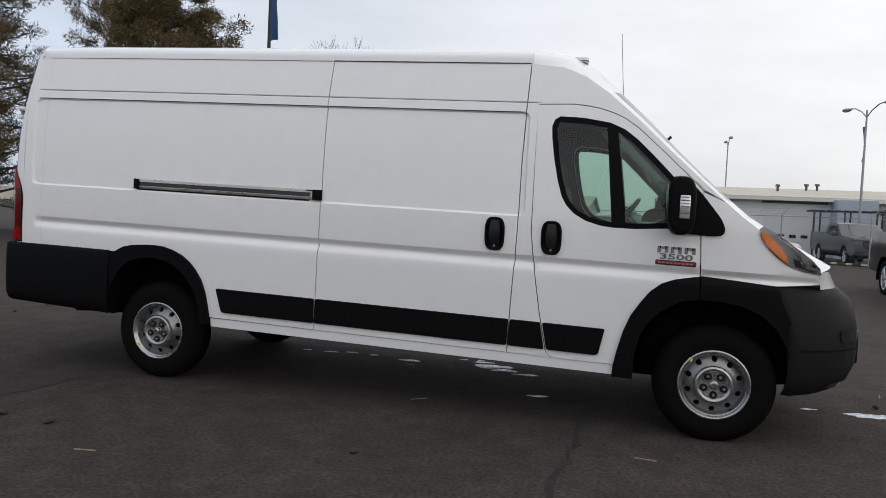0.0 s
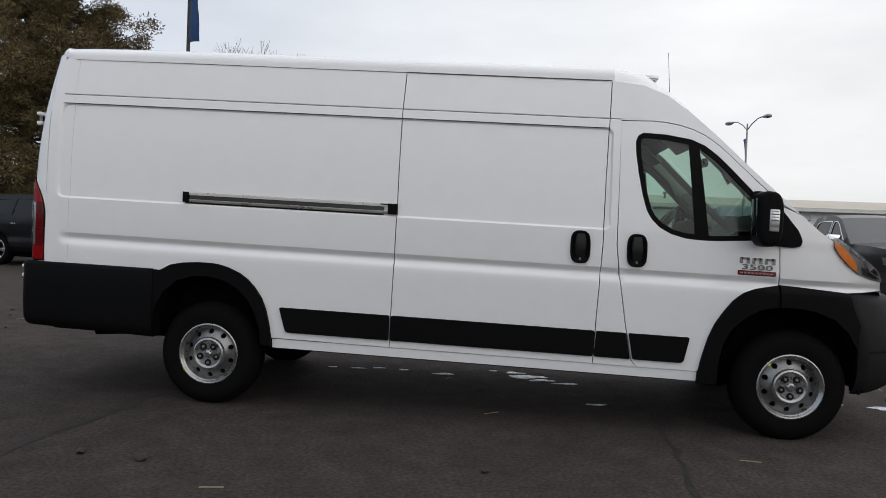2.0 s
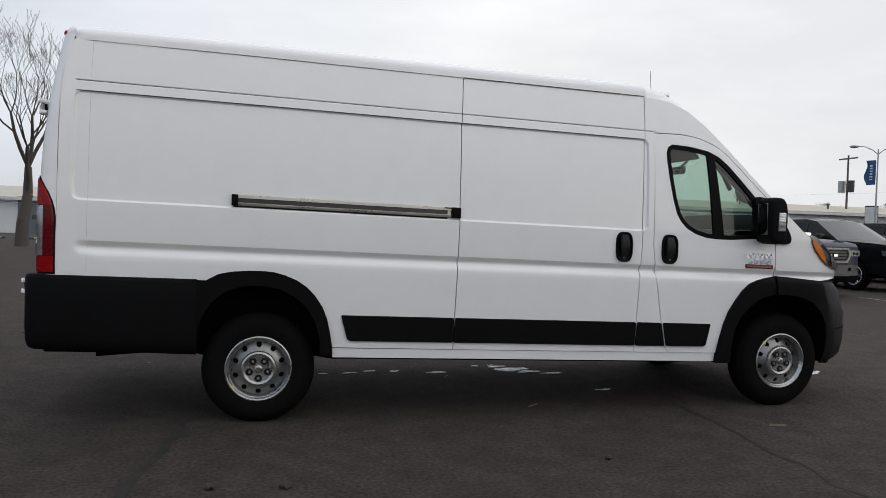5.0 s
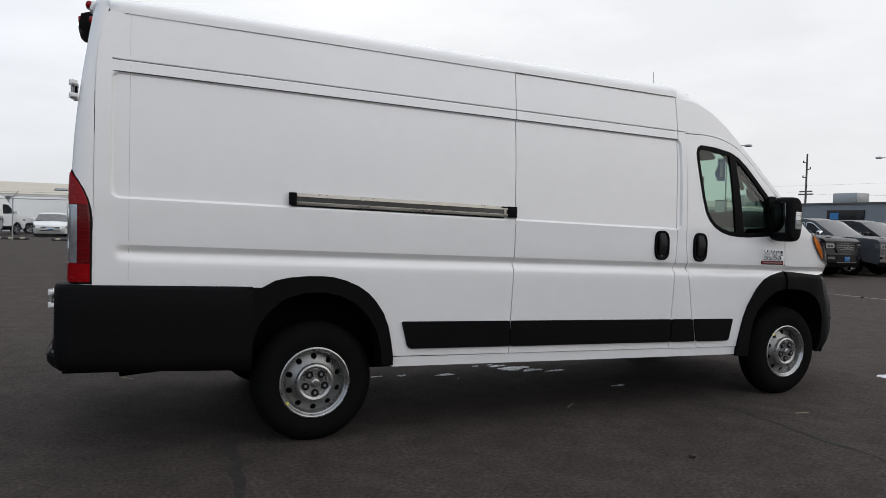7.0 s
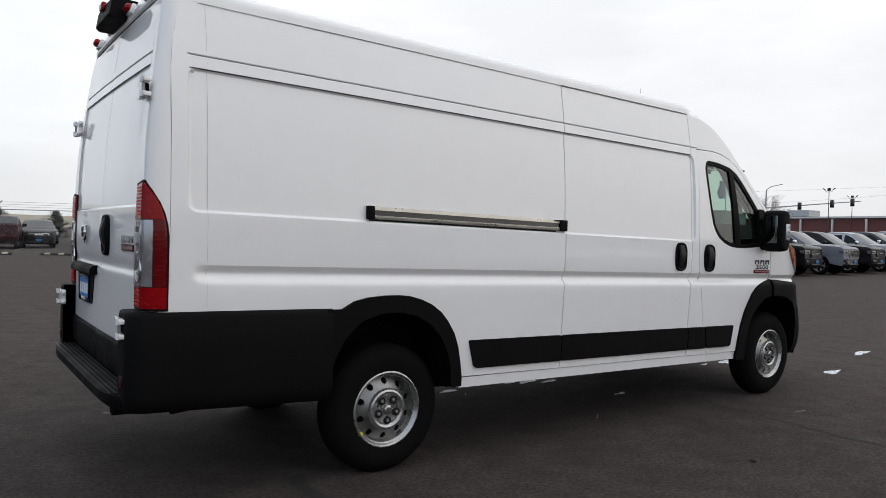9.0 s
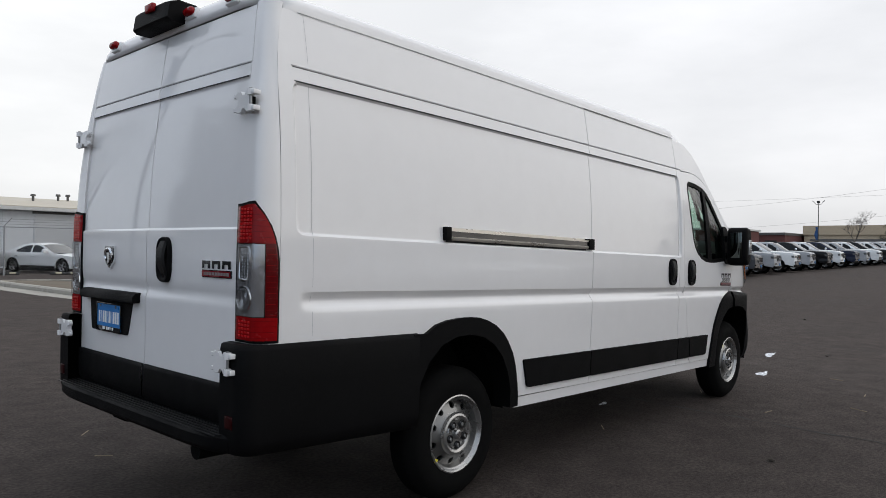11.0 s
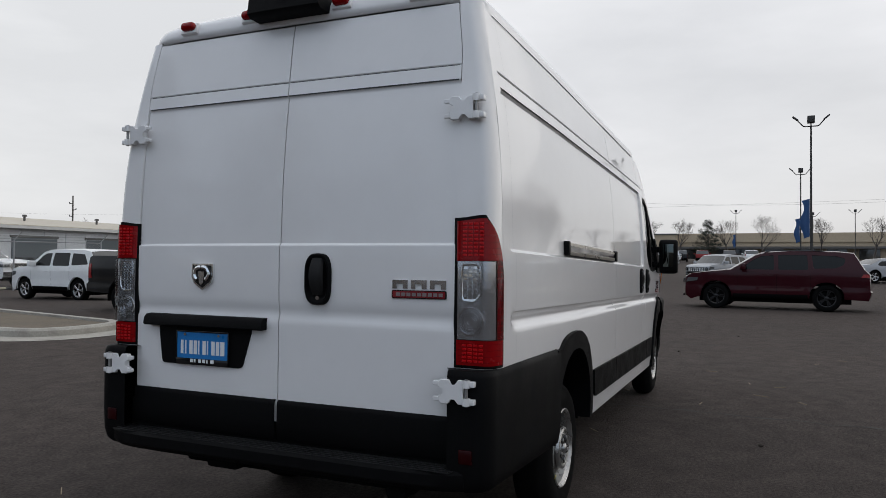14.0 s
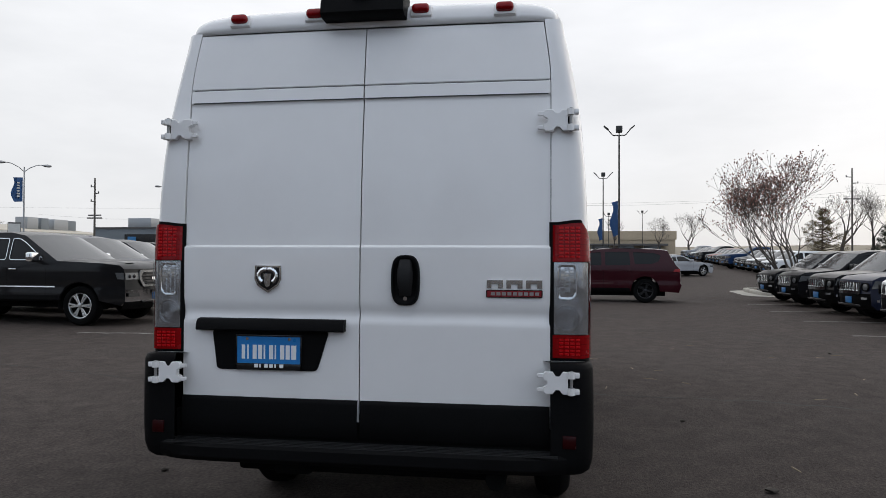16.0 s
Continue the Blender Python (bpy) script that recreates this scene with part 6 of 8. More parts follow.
    if kind == "pickup_truck":
        hx = lambda a, b, d: (X(x0 + (x1 - x0) * (b - z0) / (z1 - z0)) + .135 * (1 - abs(a / hw) ** 2.6) + d, a, b)
        hexa = [(-gw * .84, gz0 + .01), (gw * .84, gz0 + .01), (gw, gz0 + .17), (gw * .99, gz1 - .08), (gw * .90, gz1), (-gw * .90, gz1), (-gw * .99, gz1 - .08), (-gw, gz0 + .17)]
        fr = rounded(hexa, .04, 3)
        fi = [(a * .90, (b - (gz0 + gz1) / 2) * .76 + (gz0 + gz1) / 2) for a, b in fr]
        bm = bmesh.new()
        add_loft(bm, [[hx(a, b, .0) for a, b in fr], [hx(a, b, .03) for a, b in fr], [hx(a, b, .028) for a, b in fi], [hx(a, b, .004) for a, b in fi]], closed=True)
        part("grille_frame", bm, STEEL_DARK if chrome else GREY_PLASTIC, car, smooth=50)
        bm = bmesh.new()
        add_loft(bm, [[hx(gw * .90 * u, z, .008) for u in (-1, -.7, -.35, 0, .35, .7, 1)] for z in (gz0 + .06, gz1 - .04)])
        part("grille_mesh", bm, GLOSS_BLACK, car, smooth=0)
        for b in range(grille_bars):
            z = gz0 + .09 + (gz1 - gz0 - .16) * b / max(1, grille_bars - 1)
            bm = bmesh.new()
            add_loft(bm, [[hx(gw * .86 * u, z - .012, .009), hx(gw * .86 * u, z, .020), hx(gw * .86 * u, z + .012, .009)] for u in (-1, -.6, -.2, .2, .6, 1)])
            part("grille_bar", bm, GREY_PLASTIC, car, smooth=0)
        for a in (-.16, 0, .16):
            bm = bmesh.new()
            zm = (gz0 + gz1) / 2
            add_loft(bm, [[hx(a - .05, zm - .03, .024), hx(a + .05, zm - .03, .024)], [hx(a - .05, zm + .03, .024), hx(a + .05, zm + .03, .024)]])
            part("grille_emblem", bm, CHROME if chrome else STEEL, car, smooth=0)
        for s in (1, -1):
            ya, yb = gw * 1.02, hw * .93
            bm = bmesh.new()
            add_loft(bm, [[hx(s * (ya + (yb - ya) * u), z, .010) for u in (0, .25, .5, .75, 1)] for z in (.955, 1.0, 1.05, 1.095)])
            fl = part("front_lamp", bm, HEAD, car, "clear projector head lamp", smooth=50)
            for u in (.35, .70):
                bm = spin([(.001, -.02), (.03, -.016), (.04, 0)], 14)
                bmesh.ops.transform(bm, matrix=Matrix.Translation(hx(s * (ya + (yb - ya) * u), 1.02, .012)) @ pose(0, 0, 0, 0, 0, 90), verts=bm.verts)
                part("projector", bm, GLOSS_BLACK, fl)
            bm = bmesh.new()
            add_loft(bm, [[hx(s * (ya + (yb - ya) * u), z, .014) for u in (0, .3, .6, .85)] for z in (.60, .68)])
            part("fog_lamp", bm, GLOSS_BLACK, car, "dark fog lamp recess", smooth=0)
        bm = bmesh.new()
        add_loft(bm, [[(X(.02) + .135 * (1 - abs(u) ** 2.6) * 1.0 + d, u * hw * .95, z) for u in (-1, -.7, -.35, 0, .35, .7, 1)] for z, d in ((.50, .012), (.44, .004), (.34, -.05))])
        part("lower_valance", bm, BLACK_PLASTIC, car, smooth=40)
        for s in (1, -1):                       # raised flanks of the bonnet
            bm = bmesh.new()
            add_loft(bm, [[(X(x), s * yy_, z + dz) for yy_, dz in ((.34, .028), (.42, .046), (.60, .040), (.72, .012))] for x, z in ((.20, 1.255), (.5, 1.29), (1.0, 1.315), (1.45, 1.33))])
            part("bonnet_flank", bm, PAINT, car, smooth=50)
    elif kind == "compact_suv":
        fx = lambda a, b, d: (X(x0 + (x1 - x0) * (b - z0) / (z1 - z0)) + .138 * (1 - abs(a / hw) ** 2.6) + d, a, b)
        bm = bmesh.new()
        add_loft(bm, [[fx(gw * u, z, .006) for u in (-1, -.6, -.3, 0, .3, .6, 1)] for z in (gz0 - .01, gz1 + .01)])
        part("grille_panel", bm, PAINT if chrome else GLOSS_BLACK, car, smooth=0)
        for b in range(7):
            y = -gw * .82 + gw * 1.64 * b / 6
            bm = bmesh.new()
            fr = [(y - .032, gz0), (y + .032, gz0), (y + .032, gz1), (y - .032, gz1)]
            fi = [(y - .020, gz0 + .015), (y + .020, gz0 + .015), (y + .020, gz1 - .015), (y - .020, gz1 - .015)]
            add_loft(bm, [[fx(a, c, .006) for a, c in fr], [fx(a, c, .022) for a, c in fr], [fx(a, c, .020) for a, c in fi], [fx(a, c, .008) for a, c in fi]], closed=True)
            part("grille_slot", bm, CHROME, car, smooth=0)
        for s in (1, -1):
            lamp_ = new("front_lamp")
            lamp_.parent = car
            c = Vector(fx(s * hw * .72, (gz0 + gz1) / 2, .004))
            lamp_.matrix_basis = Matrix.Translation(c) @ pose(0, 0, 0, 0, 0, 90 + 22 * s)
            part("lamp_ring", spin([(.075, 0), (.080, -.02), (.098, -.02), (.105, .012)], 20), BLACK_PLASTIC, lamp_)
            part("lamp_bowl", spin([(.001, -.012), (.04, -.010), (.076, -.002)], 20), HEAD, lamp_)
            bm = bmesh.new()
            add_loft(bm, [[fx(s * hw * u, z, .010) for u in (.62, .72, .82)] for z in (z0 - .13, z0 - .08)])
            part("fog_lamp", bm, HEAD, car, smooth=0)
        bm = bmesh.new()
        add_loft(bm, [[fx(hw * .55 * u, z, .012) for u in (-1, -.5, 0, .5, 1)] for z in (z0 - .02, z0 + .05)])
        part("upper_intake", bm, GLOSS_BLACK, car, smooth=0)
    else:
        bm = bmesh.new()
        fr = rounded([(-gw, gz0 + .05), (gw, gz0 + .05), (gw * .92, gz1), (-gw * .92, gz1)], .05, 3)
        fi = [(a * .93, (b - (gz0 + gz1) / 2) * .80 + (gz0 + gz1) / 2) for a, b in fr]
        fx = lambda a, b, d: (X(x0 + (x1 - x0) * (b - z0) / (z1 - z0)) + .135 * (1 - abs(a / hw) ** 2.6) + d, a, b)
        add_loft(bm, [[fx(a, b, .0) for a, b in fr], [fx(a, b, .03) for a, b in fr], [fx(a, b, .03) for a, b in fi], [fx(a, b, .0) for a, b in fi]], closed=True)
        part("grille_frame", bm, CHROME if chrome else GLOSS_BLACK, car, smooth=50)
        for b in range(grille_bars):
            z = gz0 + .08 + (gz1 - gz0 - .12) * b / max(1, grille_bars - 1)
            bm = bmesh.new()
            add_loft(bm, [[fx(gw * .86 * u, z - .010, .006), fx(gw * .86 * u, z, .018), fx(gw * .86 * u, z + .010, .006)] for u in (-1, -.6, -.2, .2, .6, 1)])
            part("grille_bar", bm, GREY_PLASTIC, car, smooth=0)
        bm = bmesh.new()
        for a in (-.16, 0, .16):
            add_loft(bm, [[fx(a - .05, (gz0 + gz1) / 2 - .03, .02), fx(a + .05, (gz0 + gz1) / 2 - .03, .02)], [fx(a - .05, (gz0 + gz1) / 2 + .03, .02), fx(a + .05, (gz0 + gz1) / 2 + .03, .02)]])
        part("grille_emblem", bm, CHROME, car, smooth=0)
    zp = {"pickup_truck": .60, "panel_van": .58}.get(kind, .50 if kind != "coupe" else .40)
    xf = X(k["prof"][1][0]) + .14
    part("front_plate", box(xf + .0, xf + .014, -.15, .15, zp - .075, zp + .075, .004), DEALER_BLUE, car, "blue dealer plate")
    bm = bmesh.new()
    add_box(bm, xf - .01, xf + .004, -.55, .55, zp - .14, zp - .09, .01)
    part("lower_intake", bm, GLOSS_BLACK, car)
    for cx in (fo, fo + wb):
        for s in (1, -1):
            wl_ = car_wheel(R, rim_mat or ALLOY, 6 if kind == "pickup_truck" else 5, far)
            wl_.parent = car
            wl_.matrix_basis = pose(X(cx), s * (hw - .03), R, 0, 0, 180 if s > 0 else 0)
    part("underbody", box(-L / 2 + .5, L / 2 - .4, -hw + .28, hw - .28, sill - .16, sill + .25), DARK, car)
    bm = bmesh.new()
    add_box(bm, -L / 2 + .9 if kind != "pickup_truck" else -.9, L / 2 - 1.2, -hw + .16, hw - .16, belt - .45, belt + .02)
    part("cabin_floor", bm, DARK, car)
    return car


def paint_car(car, col):
    for o in car.children_recursive:
        if o.type == 'MESH' and o.data.materials and o.data.materials[0] == PAINT:
            o.color = (*col, 1)


BLACK_C, GREY_C, SILVER_C, WHITE_C = (.005, .005, .006), (.055, .058, .065), (.36, .37, .39), (.78, .79, .79)
NAVY_C, BLUE_C, MAROON_C, RED_C, PURPLE_C = (.012, .016, .035), (.012, .034, .095), (.030, .0015, .005), (.20, .012, .012), (.05, .05, .085)
MASTERS = {}


def park(kind, x, y, az, col, label, category, group="", rim=None, chrome=True, bars=4, rails=False, lift=0.0, far=False):
    """Parks a vehicle with its nose towards az (degrees, from +x)."""
    key = (kind, rim.name if rim else "", chrome, bars, rails, far)
    m = pose(x, y, ground_z(x, y) + lift, 0, 0, az)
    if key not in MASTERS:
        MASTERS[key] = build_car(kind, rim, chrome, bars, rails, far)
        car = MASTERS[key]
        car.matrix_basis = m
    else:
        car = copy_thing(MASTERS[key], m)
    paint_car(car, col)
    for o in (car,):
        o["group"] = ""
    tagged(car, label, category, group)
    if not group:
        del car["group"]
    return car


park("suv", 20.55, -1.65, 84, MAROON_C, "dark maroon SUV with black wheels on the asphalt", "car", rim=DARK_ALLOY, chrome=False, rails=True)
park("coupe", 46.0, -8.4, -62, SILVER_C, "silver two-door coupe parked behind the maroon SUV", "car", rim=ALLOY, chrome=False)
SLATE_C = (.15, .155, .185)
NAMES_C = {BLACK_C: "black", GREY_C: "dark grey", NAVY_C: "navy blue", SLATE_C: "slate grey", SILVER_C: "silver", WHITE_C: "white", BLUE_C: "blue"}
park("pickup_truck", 10.0, 11.6, -92, BLACK_C, "black crew-cab pickup truck with chrome grille and wheels", "truck", "trucks in the front row")
TRUCK_ROW = [(12.6, 12.3, NAVY_C), (16.1, 13.4, BLACK_C), (19.8, 14.4, BLACK_C), (22.4, 14.4, GREY_C), (25.0, 14.5, BLACK_C), (27.7, 14.6, BLACK_C), (30.8, 14.5, SLATE_C), (33.9, 14.7, BLACK_C), (37.0, 14.6, SILVER_C)]
for i, (x, y, c) in enumerate(TRUCK_ROW):
    park("pickup_truck", x, y, -84 if i else -89, c, NAMES_C[c] + " crew-cab pickup truck nose-out in a row of trucks", "truck", "trucks in the front row", chrome=i in (0, 3, 6, 8))
FAR = [GREY_C, SILVER_C, WHITE_C, SILVER_C, BLACK_C, WHITE_C, NAVY_C, SILVER_C, WHITE_C, BLACK_C, WHITE_C, SILVER_C, WHITE_C, BLUE_C, WHITE_C, SILVER_C, WHITE_C, NAVY_C, SILVER_C, BLUE_C, WHITE_C, BLACK_C]
for i, c in enumerate(FAR):
    park("pickup_truck", 40.2 + 3.05 * i, 14.9 + .1 * (i % 2) - .19 * i, -84, c, NAMES_C[c] + " pickup truck far down the row of trucks", "truck", "trucks in the far row", chrome=i % 2 == 0, far=True)
for i, (x, c) in enumerate(((8.7, WHITE_C), (11.2, WHITE_C), (13.6, NAVY_C), (15.9, BLACK_C), (18.8, BLACK_C), (21.3, BLACK_C))):
    word = {NAVY_C: "navy blue", BLACK_C: "black", WHITE_C: "white"}[c]
    park("compact_suv", x, -9.0 - .08 * i, 93, c, word + " compact off-road SUV with a seven-slot grille", "car", "compact SUVs in a row", rim=DARK_ALLOY, chrome=False)
ROWC = [WHITE_C, BLACK_C, WHITE_C, BLACK_C, GREY_C, BLUE_C, BLACK_C, GREY_C, NAVY_C, BLACK_C, RED_C, GREY_C, BLACK_C, WHITE_C, SILVER_C, BLACK_C, GREY_C, WHITE_C, BLACK_C, SILVER_C, WHITE_C]
for i, c in enumerate(ROWC):
    word = {BLUE_C: "blue", BLACK_C: "black", NAVY_C: "navy", RED_C: "red", WHITE_C: "white", GREY_C: "grey", SILVER_C: "silver"}[c]
    kind = "pickup_truck" if i % 7 == 5 else "compact_suv"
    park(kind, 47.0 + 2.95 * i, -16.6 - .28 * i, 100, c, word + " vehicle far off in a long row", "car", "vehicles in the side row", rim=DARK_ALLOY if kind == "compact_suv" else None, chrome=kind == "pickup_truck", far=True)
for i, (x, y, c) in enumerate(((43.0, .9, SILVER_C), (47.5, -2.0, WHITE_C))):
    park("compact_suv", x, y, 150, c, ("silver", "white")[i] + " small SUV far behind the maroon SUV", "car", rim=DARK_ALLOY, chrome=False)
for i, (y, c) in enumerate(((8.5, BLACK_C), (5.6, RED_C), (2.0, BLACK_C), (-.9, WHITE_C))):
    park("compact_suv", 106, y, 4, c, ("black", "red", "black", "white")[i] + " SUV seen from behind across the lot", "car", "vehicles at the lot's end", rim=DARK_ALLOY, chrome=False, far=True)
# behind the fence and by the island
park("compact_suv", 13.5, 20.4, 88, WHITE_C, "white SUV parked beyond the kerb island", "car", rim=ALLOY, chrome=False)
park("pickup_truck", 13.8, 33.2, -87, GREY_C, "dark grey pickup truck behind the chain-link fence", "truck", "vehicles behind the fence", chrome=False)
park("pickup_truck", 18.4, 33.6, -80, WHITE_C, "white heavy pickup truck behind the chain-link fence", "truck", "vehicles behind the fence")
park("sedan", 9.7, 35.0, -62, WHITE_C, "white sedan behind the chain-link fence", "car", "vehicles behind the fence")
park("compact_suv", -1.7, 38.0, -92, SILVER_C, "silver off-road SUV with roof lamps behind the fence", "car", "vehicles behind the fence", rim=ALLOY, chrome=False)
park("sedan", -5.2, 46.0, -88, WHITE_C, "small white sedan behind the chain-link fence", "car", "vehicles behind the fence")
park("panel_van", -9.2, 47.5, 60, WHITE_C, "white panel van behind the chain-link fence", "van", "vehicles behind the fence", chrome=False)
park("panel_van", -5.5, 52.0, 10, WHITE_C, "white delivery van parked by the workshop", "van", "vehicles behind the fence", chrome=False)
park("pickup_truck", -10.5, 42.5, 15, SILVER_C, "silver pickup truck behind the chain-link fence", "truck", "vehicles behind the fence")
park("pickup_truck", 1.4, 47.0, 82, MAROON_C, "maroon pickup truck seen from behind", "truck", "vehicles behind the fence", chrome=False)
park("suv", 3.6, 49.5, -95, BLACK_C, "black SUV behind the chain-link fence", "car", "vehicles behind the fence", rim=ALLOY)
park("pickup_truck", 6.3, 36.2, -95, GREY_C, "grey pickup truck with a chrome front", "truck", "vehicles behind the fence")
for i in range(5):
    park("sedan" if i % 2 else "suv", 2.0 + 3.1 * i - 6, 58 + i, -95, (GREY_C, WHITE_C, SILVER_C, BLACK_C, GREY_C)[i], "car parked far behind the fence", "car", "cars in the back lot", rim=ALLOY, far=True)
# west side, behind the van's tail
park("suv", -9.0, 12.2, -14, BLACK_C, "black SUV with a chrome grille under the pines", "car", rim=ALLOY)
park("suv", -10.8, 16.6, -14, GREY_C, "dark grey SUV parked beside the black SUV", "car", rim=ALLOY, chrome=False)

# ---------- buildings, fence, lamps, poles ----------
SHEET_WALL = surf("pale_metal_wall", (0.62, 0.64, 0.66), 0.6, 0, var=0.08, scale=.5, fine=6, dirt=.2, dirt_col=(.3, .29, .28))
BLUE_WALL = surf("blue_grey_metal_wall", (0.34, 0.385, 0.45), 0.6, 0, var=0.08, scale=.5, fine=6)
ROOF_METAL = surf("tan_metal_roof", (0.47, 0.42, 0.34), 0.55, 0.1, var=0.10, scale=.3, fine=5, dirt=.3, dirt_col=(.30, .26, .21))
EAVE = surf("dark_eave", (0.10, 0.095, 0.09), 0.6)
SHUTTER = surf("white_roller_door", (0.55, 0.56, 0.57), 0.5, 0, var=.05)
GREY_SHUTTER = surf("grey_roller_door", (0.10, 0.12, 0.13), 0.5, 0, var=.08)
GREY_WALL = surf("grey_panel_wall", (0.19, 0.21, 0.225), 0.6, 0, var=.06, scale=.6)
TAN_WALL = surf("tan_stucco", (0.46, 0.37, 0.26), 0.8, 0, var=.10, scale=.2, fine=3)
BRICK_WALL = surf("dark_red_wall", (0.13, 0.045, 0.040), 0.8, 0, var=.15, scale=.4, fine=8)
GALV = surf("galvanised_steel", (0.34, 0.35, 0.36), 0.5, 0.6, var=.1, scale=3)
DARK_POLE = surf("dark_bronze_pole", (0.035, 0.034, 0.033), 0.5, .3, var=.1)
WOOD_POLE = surf("weathered_wood_pole", (0.10, 0.088, 0.076), 0.9, 0, var=.25, scale=6, fine=60)
BANNER = surf("blue_banner_cloth", (0.022, 0.075, 0.20), 0.75, 0, var=.12, scale=2.0, fine=20)
SIGN_WHITE = surf("sign_white", (0.6, 0.6, 0.58), .5)
SIGN_BLUE = surf("sign_blue", (.03, .18, .40), .4)
LAMP_LENS = surf("lamp_lens", (.5, .52, .53), .25, .3)


def wall_box(bm, x0, x1, y0, y1, z0, z1):
    add_box(bm, x0, x1, y0, y1, z0, z1)


def shed(name, x0, x1, y0, y1, eave, ridge, wall, label, doors=(), ribs=0.0):
    """A long metal building with a low gable roof; its front looks to -y."""
    b = thing(name, pose(0, 0, 0), label, "building")
    bm = bmesh.new()
    add_prism(bm, [(y0, -.3), (y1, -.3), (y1, eave), ((y0 + y1) / 2, ridge - .12), (y0, eave)], lambda a, c, d: Vector((x0 + d, a, c)), x1 - x0)
    part("wall", bm, wall, b, smooth=0)
    for s, (ya, yb) in enumerate(((y0 - .5, (y0 + y1) / 2), (y1 + .5, (y0 + y1) / 2))):
        bm = bmesh.new()
        add_loft(bm, [[(x, ya, eave - .05), (x, ya, eave + .10), (x, yb, ridge + .05), (x, yb, ridge - .1)] for x in (x0 - .4, x1 + .4)], closed=True, caps=True)
        part("roof_slope", bm, ROOF_METAL, b, smooth=0)
    part("eave_trim", box(x0 - .42, x1 + .42, y0 - .56, y0 - .44, eave - .14, eave + .06), SIGN_WHITE, b, smooth=0)
    if ribs:
        for i in range(int((x1 - x0) / ribs)):
            x = x0 + .2 + i * ribs
            part("wall_rib", box(x - .04, x + .04, y0 - .04, y0 + .01, 0, eave - .2), wall, b, smooth=0)
    for dx, w, h, m_ in doors:
        d = part("roller_door", box(dx, dx + w, y0 - .06, y0 + .02, 0, h), m_, b, "closed roller door", smooth=0)
        bm = bmesh.new()
        for i in range(1, 7):
            add_box(bm, dx, dx + w, y0 - .075, y0 - .055, h * i / 7 - .02, h * i / 7 + .02)
        part("door_slat", bm, m_, d, smooth=0)
        if m_ is GREY_SHUTTER:
            for i in range(4):
                part("door_pane", box(dx + w * (.06 + .235 * i), dx + w * (.24 + .235 * i), y0 - .085, y0 - .06, h * .40, h * .53), SCREEN, d, smooth=0)
        else:
            for i in range(5):
                part("door_pane", box(dx + w * (.06 + .19 * i), dx + w * (.17 + .19 * i), y0 - .085, y0 - .06, h * .34, h * .40), CAR_GLASS, d, smooth=0)
        part("door_trim", box(dx - .12, dx + w + .12, y0 - .05, y0 + .01, h, h + .14), EAVE, d, smooth=0)
    return b


N1 = shed("workshop_building", 9.4, 60.0, 42.0, 62.0, 3.40, 4.5, SHEET_WALL, "long pale metal workshop with roller doors", [(11.2, 3.4, 3.1, SHUTTER), (17.6, 3.0, 2.6, GREY_SHUTTER), (26.5, 3.2, 2.7, GREY_SHUTTER), (32.0, 3.2, 2.7, GREY_SHUTTER), (41.0, 3.2, 2.7, GREY_SHUTTER)], ribs=1.6)
part("bay_wall", box(14.9, 17.0, 40.6, 42.0, -.2, 3.36), BLUE_WALL, N1, "blue-grey projecting bay", smooth=0)
part("gable_wall", box(9.25, 9.42, 41.98, 62.0, -.2, 3.34), BLUE_WALL, N1, "blue-grey gable wall", smooth=0)
for x, y in ((13, 48), (15.2, 50), (16.0, 50.5), (20, 47), (31, 47), (38, 48), (45, 46)):
    bm = bmesh.new()
    z = 3.45 + 1.05 * (y - 41.5) / 10.5
    add_tube(bm, (x, y, z - .2), (x, y, z + .42), .08, n=10)
    add_tube(bm, (x, y, z + .36), (x, y, z + .50), .17, .14, n=10)
    part("roof_vent", bm, EAVE, N1)
for x, y, w in ((52.6, 46.0, .7), (54.4, 46.2, .5), (57.0, 46.5, 1.0), (59.2, 47.0, .6)):
    part("roof_unit", box(x - w, x + w, y - .6, y + .6, 3.7, 4.95, .05), GALV if w > .6 else GREY_WALL, N1, "roof-top air unit")
N2 = shed("warehouse", -46, -0.4, 58.0, 80.0, 2.75, 4.1, SHEET_WALL, "white metal warehouse with a shallow roof", [(-20, 3.5, 2.8, GREY_SHUTTER)], ribs=2.2)
for x in (-5.5, -12.5):
    part("roof_panel", box(x - .9, x + .9, -.7, .7, 0, .08), GREY_SHUTTER, N2, m=pose(0, 62.0, 3.36, 7, 0, 0))

show = thing("showroom", pose(0, 0, 0), "low grey dealer showroom with a dark sign band", "building")
part("wall", box(48.0, 51.5, 29.0, 36.2, -.2, 3.7, .03), GREY_WALL, show, smooth=0)
part("parapet", box(47.9, 51.6, 28.9, 36.3, 3.7, 3.82), EAVE, show, smooth=0)
part("sign_band", box(47.90, 48.0, 30.6, 33.6, 2.35, 3.25), GLOSS_BLACK, show, smooth=0)
part("sign_mark", box(47.85, 47.92, 32.6, 33.3, 2.55, 3.05), SIGN_BLUE, show, "plain blue sign mark", smooth=0)
part("window_band", box(47.9, 48.0, 30.0, 35.8, .3, 2.0), SCREEN, show, smooth=0)
part("roof_unit", box(49, 50.4, 32, 34, 3.8, 4.6, .04), GALV, show)

